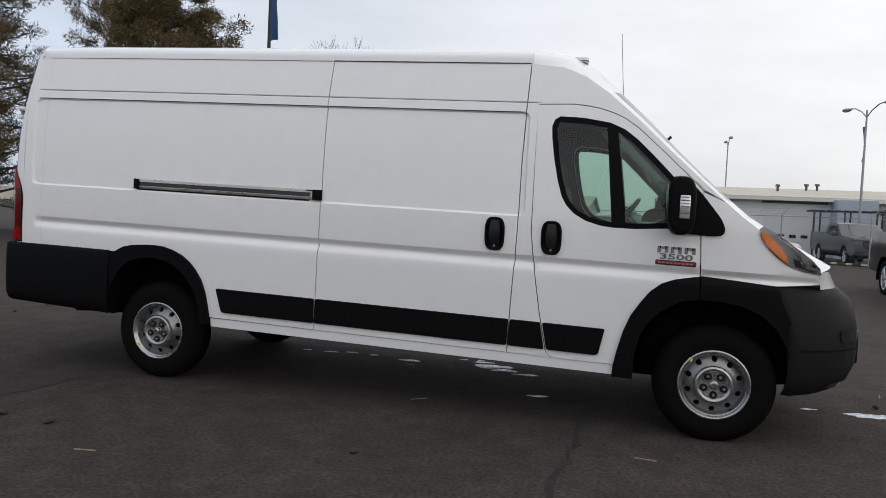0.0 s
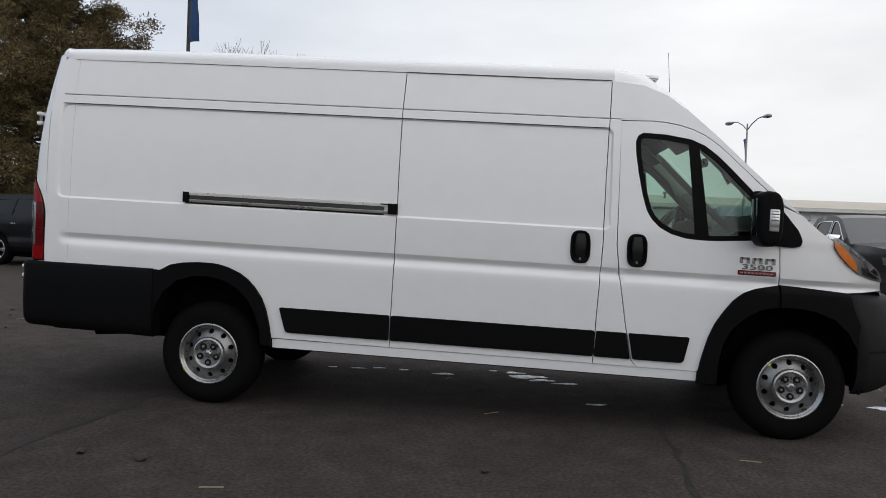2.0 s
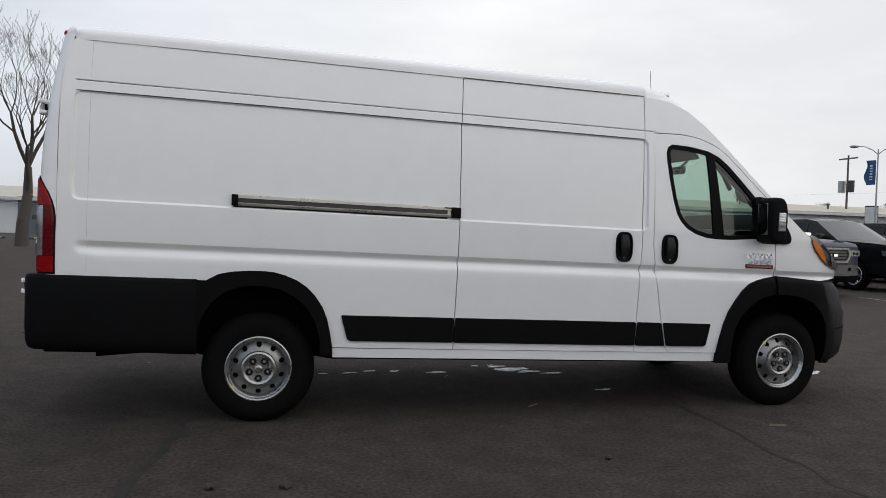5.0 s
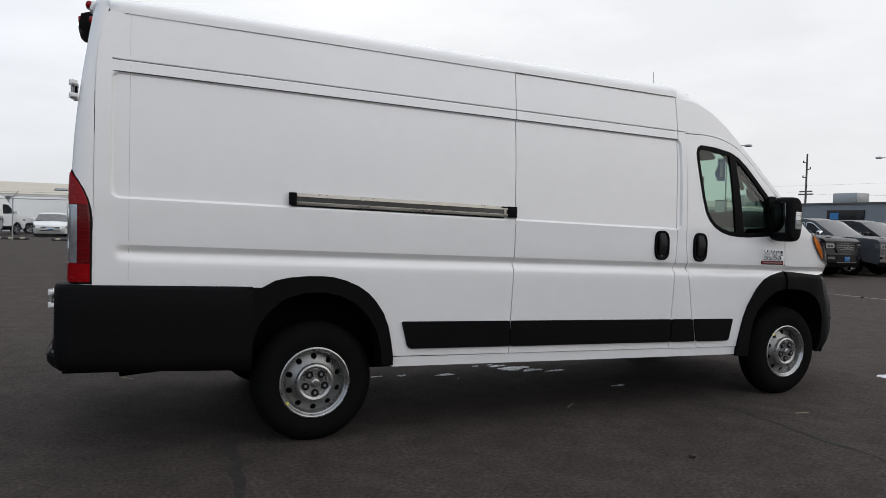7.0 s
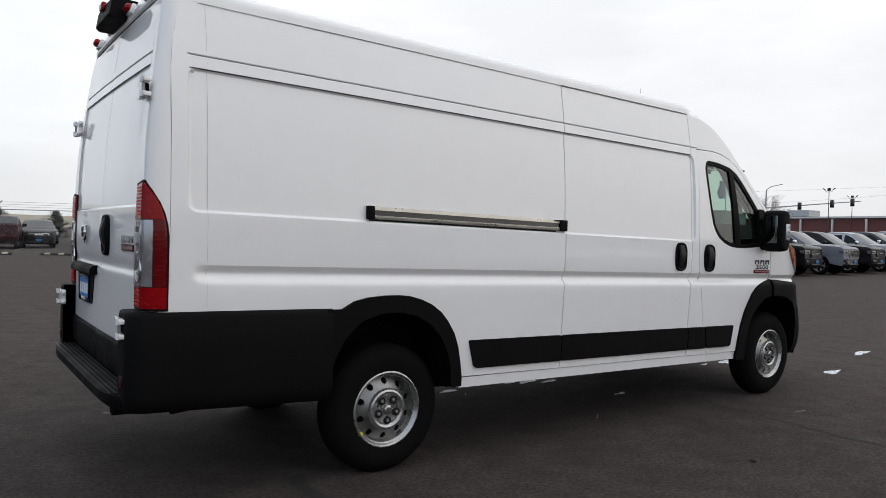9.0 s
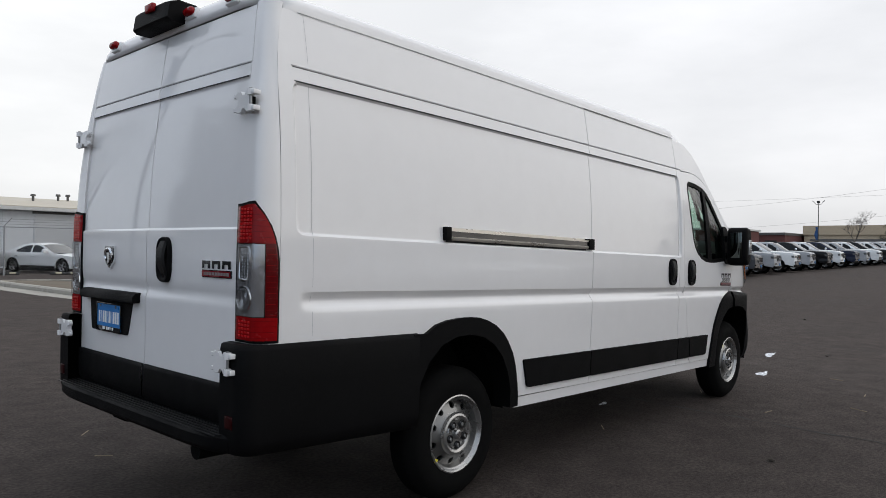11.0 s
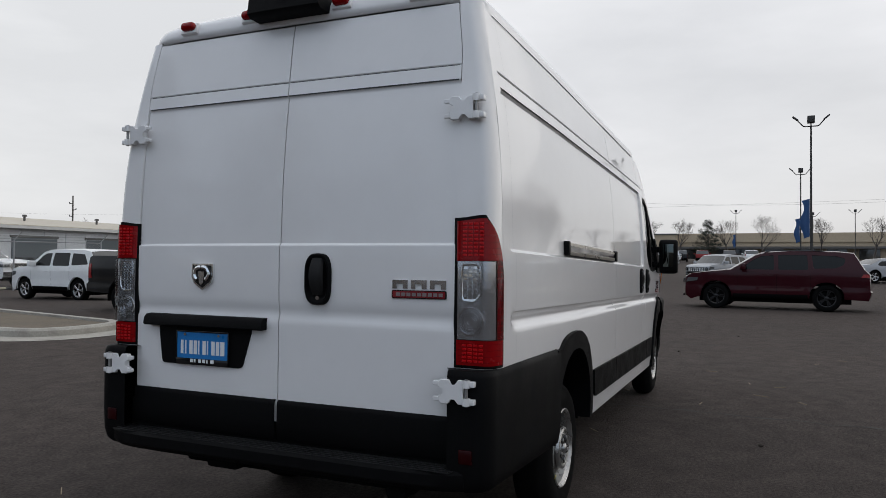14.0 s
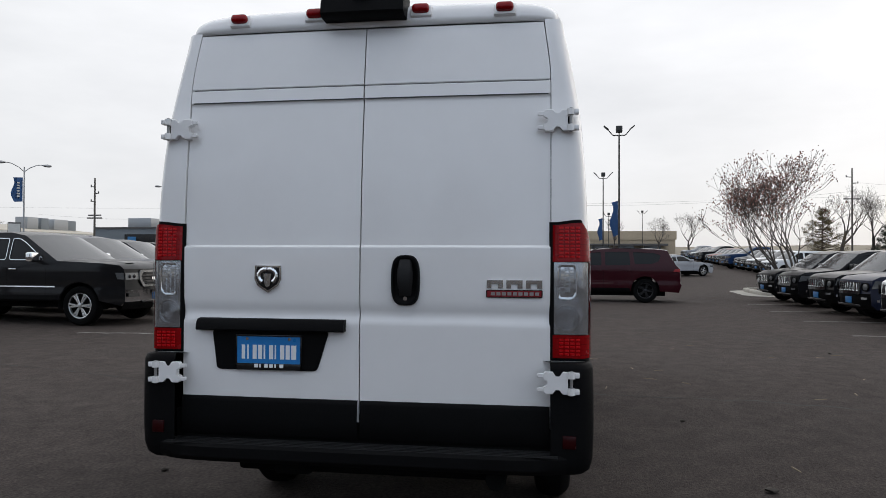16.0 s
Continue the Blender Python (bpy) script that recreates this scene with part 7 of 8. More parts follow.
brick = thing("brick_store", pose(0, 0, 0), "long dark red store with pale posts", "building")
part("wall", box(122, 136, 44, 84, 1.5, 5.8), BRICK_WALL, brick, smooth=0)
part("fascia", box(121.6, 136.2, 43.7, 84.3, 5.75, 6.05), SIGN_WHITE, brick, smooth=0)
for i in range(8):
    y = 45 + i * 5.4
    part("post", box(121.6, 121.95, y - .13, y + .13, 1.5, 5.6), SIGN_WHITE, brick, smooth=0)
part("roof_unit", box(126, 130, 62, 66, 6.3, 7.4), GALV, brick)
mall = thing("strip_mall", pose(0, 0, 0), "long low tan strip mall behind the lot", "building")
part("wall", box(150, 172, -26, 40, 1.7, 5.6), TAN_WALL, mall, smooth=0)
part("parapet", box(149.7, 172.2, -26.2, 40.2, 5.5, 7.3), TAN_WALL, mall, smooth=0)
part("canopy", box(146.5, 150, -24, 38, 4.2, 4.6), EAVE, mall, smooth=0)
for i in range(12):
    y = -23 + i * 5.4
    part("shop_window", box(149.85, 150.02, y, y + 3.4, 2.0, 4.1), SCREEN, mall, smooth=0)
part("entrance_block", box(147.2, 150, 13.0, 21.5, 1.7, 7.0), TAN_WALL, mall, "projecting tan entrance block", smooth=0)
for y in (14.0, 16.4, 18.8):
    part("entrance_window", box(147.1, 147.25, y, y + 1.8, 2.0, 4.6), SCREEN, mall, smooth=0)
part("entrance_cap", box(147.0, 150.2, 12.8, 21.7, 7.0, 7.25), EAVE, mall, smooth=0)
low = thing("brown_store", pose(0, 0, 0), "low brown store beside the strip mall", "building")
part("wall", box(140, 160, 40.6, 62, 1.5, 5.2), BRICK_WALL, low, smooth=0)
part("parapet", box(139.8, 160.2, 40.5, 62.2, 5.2, 5.7), EAVE, low, smooth=0)
for i in range(6):
    part("shop_window", box(139.8, 140.02, 42 + 3.2 * i, 44.2 + 3.2 * i, 2.2, 4.2), SCREEN, low, smooth=0)

# distant bluff, a low tan band all round
HILL = surf("dry_bluff", (0.30, 0.26, 0.20), 0.95, 0, var=.25, scale=.012, fine=.08)
bm = bmesh.new()
rows = []
for i in range(145):
    a = 2 * math.pi * i / 144
    n_ = noise.noise(Vector((math.cos(a) * 3, math.sin(a) * 3, .5))) + .5 * noise.noise(Vector((math.cos(a) * 11, math.sin(a) * 11, 2.5)))
    north = .5 + .5 * math.sin(a)
    h = 15 + 4.0 * n_ - 5 * north
    rows.append([(640 * math.cos(a), 640 * math.sin(a), -1), (655 * math.cos(a), 655 * math.sin(a), h * .55), (675 * math.cos(a), 675 * math.sin(a), h), (820 * math.cos(a), 820 * math.sin(a), h + 2)])
add_loft(bm, rows)
tagged(part("backdrop", bm, HILL, None, smooth=60), "dry tan bluff on the horizon", "backdrop", kind="structure")


def street_lamp(x, y, h=7.6, az=0.0, banner=True, z0=None, turn=180.0, dark=False, marks=6):
    t = thing("street_lamp", pose(x, y, ground_z(x, y) if z0 is None else z0, 0, 0, az), "grey double-arm street lamp with a blue banner" if banner else "grey double-arm street lamp", "lamp", "street lamps")
    bm = bmesh.new()
    add_tube(bm, (0, 0, 0), (0, 0, h), .075, .042, 12)
    part("pole", bm, DARK_POLE if dark else GALV, t)
    part("base", box(-.2, .2, -.2, .2, -.1, .5, .03), CONCRETE, t)
    for s in (1, -1):
        bm = bmesh.new()
        add_path(bm, [(0, 0, h - .35), (s * .35, 0, h - .05), (s * .8, 0, h + .18), (s * 1.25, 0, h + .24)], .03, 8)
        arm = part("arm", bm, GALV, t)
        bm = bmesh.new()
        add_loft(bm, [[(s * (1.15 + .62 * u), .17 * w * math.cos(a), h + .20 + .11 * w * math.sin(a)) for a in [2 * math.pi * j / 10 for j in range(10)]] for u, w in ((0, .35), (.2, .7), (.5, 1), (.8, .9), (1, .3))], closed=True, caps=True)
        part("lamp_head", bm, GALV, arm)
    if banner:
        bm = bmesh.new()
        rows = []
        for i in range(9):
            z = h - .75 - 1.7 * i / 8
            wdt = .62 - .10 * math.sin(i * .9)
            rows.append([(.09 + wdt * u, .10 * math.sin(2.5 * u + i * .5) * u, z - .05 * u) for u in (0, .25, .5, .75, 1)])
        add_loft(bm, rows)
        bn = part("banner", bm, BANNER, t, "blue cloth banner", smooth=60, m=pose(0, 0, 0, 0, 0, turn))
        for i in range(marks):
            z = h - 1.15 - .19 * i
            part("banner_mark", box(.30, .46, -.03, .07, z - .05, z + .05), SIGN_WHITE, bn, smooth=0)
    return t


street_lamp(14.5, 35.0, 7.6, -68, turn=150, marks=0)
street_lamp(40.6, 36.6, 7.6, -35)
street_lamp(59.5, 36.0, 7.4, -35)
street_lamp(-7.3, 14.8, 8.8, 68, turn=-107, dark=True, marks=0)
street_lamp(10.6, 56.0, 8.3, 90, banner=False)


def flood_lamp(x, y, h, az=0.0, banner=False, heads=2):
    t = thing("flood_lamp", pose(x, y, ground_z(x, y), 0, 0, az), "dark lot lamp with flood heads" + (" and a blue banner" if banner else ""), "lamp", "lot lamps")
    bm = bmesh.new()
    add_tube(bm, (0, 0, -.2), (0, 0, h), .065, .045, 10)
    part("pole", bm, DARK_POLE, t)
    bm = bmesh.new()
    add_path(bm, [(0, -.62, h + .34), (0, -.36, h + .03), (0, -.28, h), (0, .28, h), (0, .36, h + .03), (0, .62, h + .34)], .03, 8)
    part("cross_arm", bm, DARK_POLE, t)
    for s in (1, -1):
        bm = bmesh.new()
        add_box(bm, -.15, .15, -.03, .03, -.17, .17, .015, 2, m=Matrix.Translation((0, s * .70, h + .42)) @ Matrix.Rotation(radians(-50 * s), 4, 'X'))
        part("flood_head", bm, DARK_POLE, t)
    bm = bmesh.new()
    add_box(bm, -.16, .16, -.17, .17, h + .16, h + .52, .03)
    add_tube(bm, (0, 0, h - .02), (0, 0, h + .2), .03, n=8)
    part("centre_head", bm, DARK_POLE, t)
    if banner:
        bm = bmesh.new()
        rows = []
        for i in range(9):
            z = h * .56 - 1.9 * i / 8
            rows.append([(.08 * math.sin(3 * u + i * .6) * u, .06 + (.36 - .10 * math.sin(i)) * u, z - .1 * u) for u in (0, .25, .5, .75, 1)])
        add_loft(bm, rows)
        part("banner", bm, BANNER, t, "blue cloth banner", smooth=60)


flood_lamp(36.0, -3.7, 8.25, 0, True)
flood_lamp(60.0, -4.6, 8.0, 0, True)
for x, y, h in ((110, 27, 7.3), (112, 16.5, 7.3), (113, 1.2, 7.3), (112, -14.5, 7.0), (98, 45, 7.2), (118, 51, 7.0), (96, -8, 6.0)):
    flood_lamp(x, y, h, 0, h > 7.2)


def power_pole(x, y, h, arms, label="weathered wooden power pole"):
    t = thing("power_pole", pose(x, y, ground_z(x, y)), label, "pole", "power poles")
    bm = bmesh.new()
    add_tube(bm, (0, 0, -.3), (0, 0, h), .11, .07, 10)
    part("pole", bm, WOOD_POLE, t)
    for z, s, l in arms:
        bm = bmesh.new()
        if s == 0:
            add_box(bm, -.06, .06, -l, l, z - .06, z + .06)
        else:
            add_tube(bm, (0, 0, z), (0, s * l, z + .06), .05, .04, 6)
            add_tube(bm, (0, s * l, z + .0), (0, s * l, z + .22), .05, n=6)
        part("cross_arm", bm, EAVE, t)


power_pole(52, 68, 7.9, [(7.0, 1, .5), (6.3, -1, .5), (5.6, 1, .5), (4.6, 0, .9)])
power_pole(48.0, 47.3, 8.4, [(8.1, 0, 1.0)])
tr = thing("pole_transformer", pose(48.0, 47.3, 0), "grey transformer cans hung on a power pole", "transformer")
for y, m_ in ((-.42, DARK_POLE), (.55, GALV)):
    bm = bmesh.new()
    add_tube(bm, (-.05, y, 5.5), (-.05, y, 6.5), .30, n=14)
    add_tube(bm, (0, y, 6.2), (0, 0, 6.2), .04, n=6)
    part("transformer_can", bm, m_, tr)
power_pole(53.4, 40.0, 8.0, [(7.2, 1, .35), (6.6, -1, .35), (5.9, 1, .35), (4.7, 0, .6), (4.45, 0, .7)])
power_pole(80, 12.2, 11.1, [])
power_pole(80, -33, 10.6, [(9.6, 1, .6), (8.9, -1, .6), (7.2, 0, .9)])
WIRE = surf("power_line", (.05, .05, .055), .6)
for i, (a, b, sag) in enumerate((((80, 12.2, 8.3), (110, 90, 9), 1.6), ((80, 12.2, 8.3), (80, -33, 9.0), 1.0), ((80, -33, 10.0), (100, -120, 10), 1.6),
                                 ((80, 12.2, 5.6), (112, 80, 6.0), 1.2), ((96, -90, 11.5), (96, 150, 11.0), 2.5))):
    bm = bmesh.new()
    pts = [Vector(a).lerp(Vector(b), u / 12) - Vector((0, 0, sag * 4 * (u / 12) * (1 - u / 12))) for u in range(13)]
    add_path(bm, pts, .008, 4)
    tagged(part("power_line", bm, WIRE, None), "thin sagging overhead power line", "cable", "power lines")

# traffic signals over the far street
for x, y, l in ((104, 57.5, 14),):
    t = thing("traffic_signal", pose(x, y, 1.6), "galvanised traffic signal mast with hanging signals", "traffic light")
    bm = bmesh.new()
    add_tube(bm, (0, 0, 0), (0, 0, 8.0), .16, .10, 10)
    add_path(bm, [(0, 0, 8.0), (0, -.8, 8.5), (0, -2.6, 8.8)], .06, 6)
    part("mast", bm, GALV, t)
    bm = bmesh.new()
    add_tube(bm, (0, 0, 5.2), (0, -l, 5.9), .10, .06, 8)
    part("mast_arm", bm, GALV, t)
    for u in (.38, .72, .92):
        part("signal_head", box(-.2, .2, -l * u - .22, -l * u + .22, 5.2 + .7 * u - .65, 5.2 + .7 * u + .45, .03), GLOSS_BLACK, t)
# pylon sign by the showroom
t = thing("pylon_sign", pose(42.5, 38.9, 0, 0, 0, 38), "tall narrow white dealer sign", "sign")
part("sign_frame", box(-.10, .10, -.42, .42, 0, 3.95, .03), DARK_POLE, t)
for i in range(2):
    part("sign_panel", box(-.135, -.099, -.39, .39, 1.45 + 1.22 * i, 2.63 + 1.22 * i), SIGN_WHITE, t, smooth=0)

# chain-link fence with barbed arms
FENCE_A, FENCE_B = Vector((-26, 45.5, 0)), Vector((20.0, 26.7, 0))
fd = (FENCE_B - FENCE_A).normalized()
fn = Vector((-fd.y, fd.x, 0))
fence = thing("chain_link_fence", pose(0, 0, 0), "galvanised chain-link fence with leaning barbed arms", "fence")
n_posts = 15
step_ = (FENCE_B - FENCE_A).length / (n_posts - 1)
for i in range(n_posts):
    p = FENCE_A + fd * step_ * i
    bm = bmesh.new()
    add_tube(bm, p, p + Vector((0, 0, 2.15)), .035, n=8)
    add_tube(bm, p + Vector((0, 0, 2.15)), p + Vector((0, 0, 2.5)) + fn * .0 + fd * .28, .02, n=6)
    part("post", bm, GALV, fence)
for z in (2.1,):
    bm = bmesh.new()
    add_tube(bm, FENCE_A + Vector((0, 0, z)), FENCE_B + Vector((0, 0, z)), .022, n=6)
    part("top_rail", bm, GALV, fence)
for k_ in range(3):
    bm = bmesh.new()
    o = Vector((0, 0, 2.22 + .11 * k_)) + fd * .09 * k_
    add_tube(bm, FENCE_A + o, FENCE_B + o, .006, n=4)
    part("barbed_wire", bm, GALV, fence)
# the woven mesh, thin diagonal wires
Lf = (FENCE_B - FENCE_A).length
vs_, fs_ = [], []
d_ = 0.11
for i in range(int(Lf / d_)):
    for s in (1, -1):
        a = FENCE_A + fd * (i * d_) + Vector((0, 0, .05 if s > 0 else 2.08))
        run = min(2.03, Lf - i * d_)
        b = FENCE_A + fd * (i * d_ + run) + Vector((0, 0, (.05 + run) if s > 0 else (2.08 - run)))
        k0 = len(vs_)
        w_ = Vector((0, 0, .0022))
        vs_ += [a - w_, a + w_, b + w_, b - w_]
        fs_.append((k0, k0 + 1, k0 + 2, k0 + 3))
me = bpy.data.meshes.new("wire_mesh")
me.from_pydata([tuple(v) for v in vs_], [], fs_)
me.materials.append(GALV)
ob = new("wire_mesh", me)
ob.parent = fence
tagged(ob, "woven chain-link wire", kind="stuff")
# rubber wheel stops with pale marks along the fence
STOP_BLACK = surf("wheel_stop_rubber", (.03, .03, .03), .8)
STOP_MARK = surf("wheel_stop_mark", (.55, .50, .36), .7)
for i in range(12):
    p = FENCE_A + fd * (6 + 3.6 * i) + fn * .9
    ang = math.degrees(math.atan2(fd.y, fd.x))
    t = thing("wheel_stop", pose(p.x, p.y, 0, 0, 0, ang), "black rubber wheel stop with pale marks", "wheel stop", "wheel stops")
    part("stop_body", box(-1.2, 1.2, -.09, .09, 0, .11, .03), STOP_BLACK, t)
    for j in range(4):
        part("stop_mark", box(-1.0 + .6 * j, -.72 + .6 * j, -.094, .094, .012, .114, .03), STOP_MARK, t)

# kerb islands
SOIL = surf("dry_soil_grass", (0.13, 0.105, 0.075), .95, 0, var=.35, scale=1.6, fine=30, bump=.6)


def island(name, pts, label, h=.16, wdt=.20):
    t = thing(name, pose(0, 0, 0), label, "kerb", kind="structure")
    out = rounded(pts, 1.0, 6)
    inn = shrink(out, wdt)
    bm = bmesh.new()
    apron = shrink(out, -.55)
    add_loft(bm, [[(x, y, ground_z(x, y) + .006) for x, y in apron], [(x, y, ground_z(x, y) + .02) for x, y in out]], closed=True)
    part("gutter", bm, CONCRETE, t, "pale concrete gutter", smooth=0)
    bm = bmesh.new()
    add_loft(bm, [[(x, y, ground_z(x, y) - .05) for x, y in out], [(x, y, ground_z(x, y) + h - .04) for x, y in out], [(x, y, ground_z(x, y) + h) for x, y in shrink(out, .04)], [(x, y, ground_z(x, y) + h) for x, y in inn], [(x, y, ground_z(x, y) + h - .08) for x, y in inn]], closed=True)
    part("kerb_stone", bm, CONCRETE, t, "weathered concrete kerb", smooth=30)
    bm = bmesh.new()
    vs = [bm.verts.new((x, y, ground_z(x, y) + h - .05)) for x, y in inn]
    bm.faces.new(vs)
    part("island_soil", bm, SOIL, t, "dry brown soil", smooth=0)
    return t


island("kerb_island", [(4.5, 10.3), (6.7, 10.3), (7.4, 16), (6.6, 24.5), (4.2, 24.5)], "concrete kerb island with dry soil")
island("tree_island", [(24.5, -8.0), (29.5, -8.4), (29.5, -12.5), (25.0, -12.5)], "kerbed planting island under a small tree")

# loaded rack of a service truck behind the fence
rk = thing("equipment_rack", pose(15.2, 37.0, 0, 0, 0, -30), "dark steel rack with ladders and a winch arm", "rack")
for x in (-2.2, -.7, .8, 2.2):
    for y in (-.5, .5):
        part("rack_post", box(x - .04, x + .04, y - .04, y + .04, 0, 2.55), DARK_POLE, rk, smooth=0)
for y in (-.5, -.15, .15, .5):
    part("rack_rail", box(-2.6, 2.8, y - .035, y + .035, 2.55, 2.63), DARK_POLE, rk, smooth=0)
for i in range(12):
    part("rung", box(-2.4 + .42 * i, -2.36 + .42 * i, -.5, .5, 2.63, 2.67), DARK_POLE, rk, smooth=0)
part("winch_arm", box(-1.3, 1.3, -.06, .06, -.06, .06), DARK_POLE, rk, m=pose(1.6, 0, 2.75, 0, -8, 0))
part("winch_box", box(1.6, 2.5, -.35, .35, 1.7, 2.5, .03), GLOSS_BLACK, rk)
part("tool_chest", box(-2.3, .6, -.6, .6, .55, 1.5, .03), GREY_SHUTTER, rk)

# ---------- trees ----------
BARK = surf("grey_bark", (0.085, 0.072, 0.062), .9, 0, var=.3, scale=5, fine=40, bump=.5)
PINE_BARK = surf("pine_bark", (0.060, 0.042, 0.032), .95, 0, var=.3, scale=6, fine=30, bump=.6)


def leaf_mat(name, a, b):
    m = bpy.data.materials.new(name)
    m.use_nodes = True
    n, l = m.node_tree.nodes, m.node_tree.links
    bs = n["Principled BSDF"]
    g = n.new("ShaderNodeNewGeometry")
    cr = n.new("ShaderNodeValToRGB")
    cr.color_ramp.elements[0].color, cr.color_ramp.elements[1].color = (*a, 1), (*b, 1)
    l.new(g.outputs["Random Per Island"], cr.inputs["Fac"])
    l.new(cr.outputs["Color"], bs.inputs["Base Color"])
    bs.inputs["Roughness"].default_value = .75
    return m


NEEDLES = leaf_mat("pine_needles", (.038, .042, .016), (.185, .122, .042))
DARK_NEEDLES = leaf_mat("dark_needles", (.010, .018, .010), (.030, .036, .018))
RED_LEAVES = leaf_mat("withered_red_leaves", (.15, .055, .045), (.30, .17, .13))


def branch_tree(bm, rng, p, d, length, r, depth, tips, spread=.6, lift=.15, kids=3, sides=6):
    """Grows tapered limbs; gathers the tips."""
    a = Vector(p)
    segs = 3 if depth > 1 else 2
    for i in range(segs):
        d = (d + Vector((rng.uniform(-1, 1), rng.uniform(-1, 1), rng.uniform(-.6, .8) + lift)) * .16).normalized()
        b = a + d * length / segs
        r1 = max(.006, r * (1 - .28 * (i + 1) / segs))
        add_tube(bm, a, b, r, r1, sides if depth > 1 else 4 if depth else 3, caps=False)
        if depth > 0 and i > 0:
            for _ in range(kids if i == segs - 1 else max(1, kids - 2)):
                nd = (d + Vector((rng.uniform(-1, 1), rng.uniform(-1, 1), rng.uniform(-.5, 1) * .7 + lift)) * spread).normalized()
                branch_tree(bm, rng, b, nd, length * rng.uniform(.55, .78), r1 * .62, depth - 1, tips, spread, lift, kids, sides)
        a, r = b, r1
    if depth <= 1:
        tips.append((a, d))


def bare_tree(x, y, h, seed, depth=4, label="bare leafless tree", spread=.75, stems=1, trunk=.22, leaves=0, lean=(0, 0)):
    rng = random.Random(seed)
    t = thing("bare_tree" if not leaves else "small_tree", pose(x, y, ground_z(x, y)), label, "tree", "trees")
    bm = bmesh.new()
    tips = []
    for s in range(stems):
        d = Vector((rng.uniform(-.6, .6) + lean[0], rng.uniform(-.6, .6) + lean[1], 1)).normalized() if stems > 1 else Vector((0, 0, 1))
        branch_tree(bm, rng, (rng.uniform(-.1, .1), rng.uniform(-.1, .1), -.1), d, h * .36, trunk * h / 8, depth, tips, spread, .22)
    part("trunk", bm, BARK, t, smooth=60)
    if leaves:
        vs, fs = [], []
        for _ in range(leaves):
            p, d = rng.choice(tips)
            c = p + Vector((rng.gauss(0, .10), rng.gauss(0, .10), rng.gauss(0, .10)))
            u = Vector((rng.gauss(0, 1), rng.gauss(0, 1), rng.gauss(0, 1))).normalized() * rng.uniform(.032, .058)
            v = u.orthogonal().normalized() * u.length * .6
            k0 = len(vs)
            vs += [tuple(c - u), tuple(c + v), tuple(c + u), tuple(c - v)]
            fs.append((k0, k0 + 1, k0 + 2, k0 + 3))
        me = bpy.data.meshes.new("crown")
        me.from_pydata(vs, [], fs)
        me.materials.append(RED_LEAVES)
        ob = new("crown", me)
        ob.parent = t
        tagged(ob, "sparse withered red leaves", kind="stuff")
    return t


def pine(x, y, h, rad, seed, needles, label, base=.18, dense=1.0):
    """A ragged pine: tapered trunk, whorled limbs, needle tufts along them."""
    rng = random.Random(seed)
    t = thing("pine_tree", pose(x, y, ground_z(x, y)), label, "tree", "trees")
    bm = bmesh.new()
    lean = Vector((rng.uniform(-.03, .03), rng.uniform(-.03, .03), 1))
    add_tube(bm, (0, 0, -.2), lean * h * .5, .024 * h, .015 * h, 10, caps=False)
    add_tube(bm, lean * h * .5, lean * h, .015 * h, .01, 8, caps=False)
    part("trunk", bm, PINE_BARK, t, smooth=60)
    bl = bmesh.new()
    vs = []

    nr = np.random.default_rng(seed)

    def clump(c, size, n):
        """A knobbly brush of short needles."""
        o = nr.normal(0, 1, (n, 3)) * (1, 1, .8)
        o /= np.linalg.norm(o, axis=1)[:, None]
        u = o + nr.normal(0, .5, (n, 3)) + (0, 0, .3)
        u /= np.linalg.norm(u, axis=1)[:, None]
        v = np.cross(u, nr.normal(0, 1, (n, 3)))
        v /= np.linalg.norm(v, axis=1)[:, None]
        o = np.array(c) + o * (size * nr.uniform(.2, 1.0, (n, 1)))
        u = u * (size * nr.uniform(.13, .25, (n, 1)))
        v = v * (size * nr.uniform(.036, .06, (n, 1)))
        vs.append(np.stack((o - v, o + v, o + u + v * .4, o + u - v * .4), axis=1).reshape(-1, 3))
    n_l = int(40 * dense)
    for i in range(n_l):
        f = base + (1 - base) * (i + rng.random()) / n_l
        z = h * f
        prof_ = (1 - ((f - base) / (1 - base)) ** 1.7) * .85 + .15
        if f < base + .12:
            prof_ *= .75
        ln = rad * prof_ * rng.uniform(.45, 1.15)
        a = i * 2.4 + rng.uniform(-.5, .5)
        p = lean * z
        d = Vector((math.cos(a), math.sin(a), rng.uniform(-.15, .35))).normalized()
        q = p + d * ln
        q.z += .12 * ln
        add_tube(bl, p, p.lerp(q, .5) - Vector((0, 0, .05 * ln)), .045 * ln / rad + .02, .03 * ln / rad + .01, 5, caps=False)
        add_tube(bl, p.lerp(q, .5) - Vector((0, 0, .05 * ln)), q, .03 * ln / rad + .01, .008, 5, caps=False)
        for k in range(int(5 * ln / rad) + 3):
            u = 1.02 - .72 * rng.random() ** 1.5
            c = p.lerp(q, u) + Vector((rng.gauss(0, .12), rng.gauss(0, .12), rng.gauss(.03, .09))) * ln * .8
            clump(c, rng.uniform(.22, .40) * (.55 + .045 * h), 270 if dense > 1.9 and h > 9 else 100)
    part("limb_work", bl, PINE_BARK, t, smooth=60)
    pts = np.concatenate(vs)
    me = bpy.data.meshes.new("crown")
    me.from_pydata(pts.tolist(), [], np.arange(len(pts)).reshape(-1, 4).tolist())
    me.materials.append(needles)
    ob = new("crown", me)
    ob.parent = t
    tagged(ob, "ragged clumps of needles", kind="stuff")
    return t


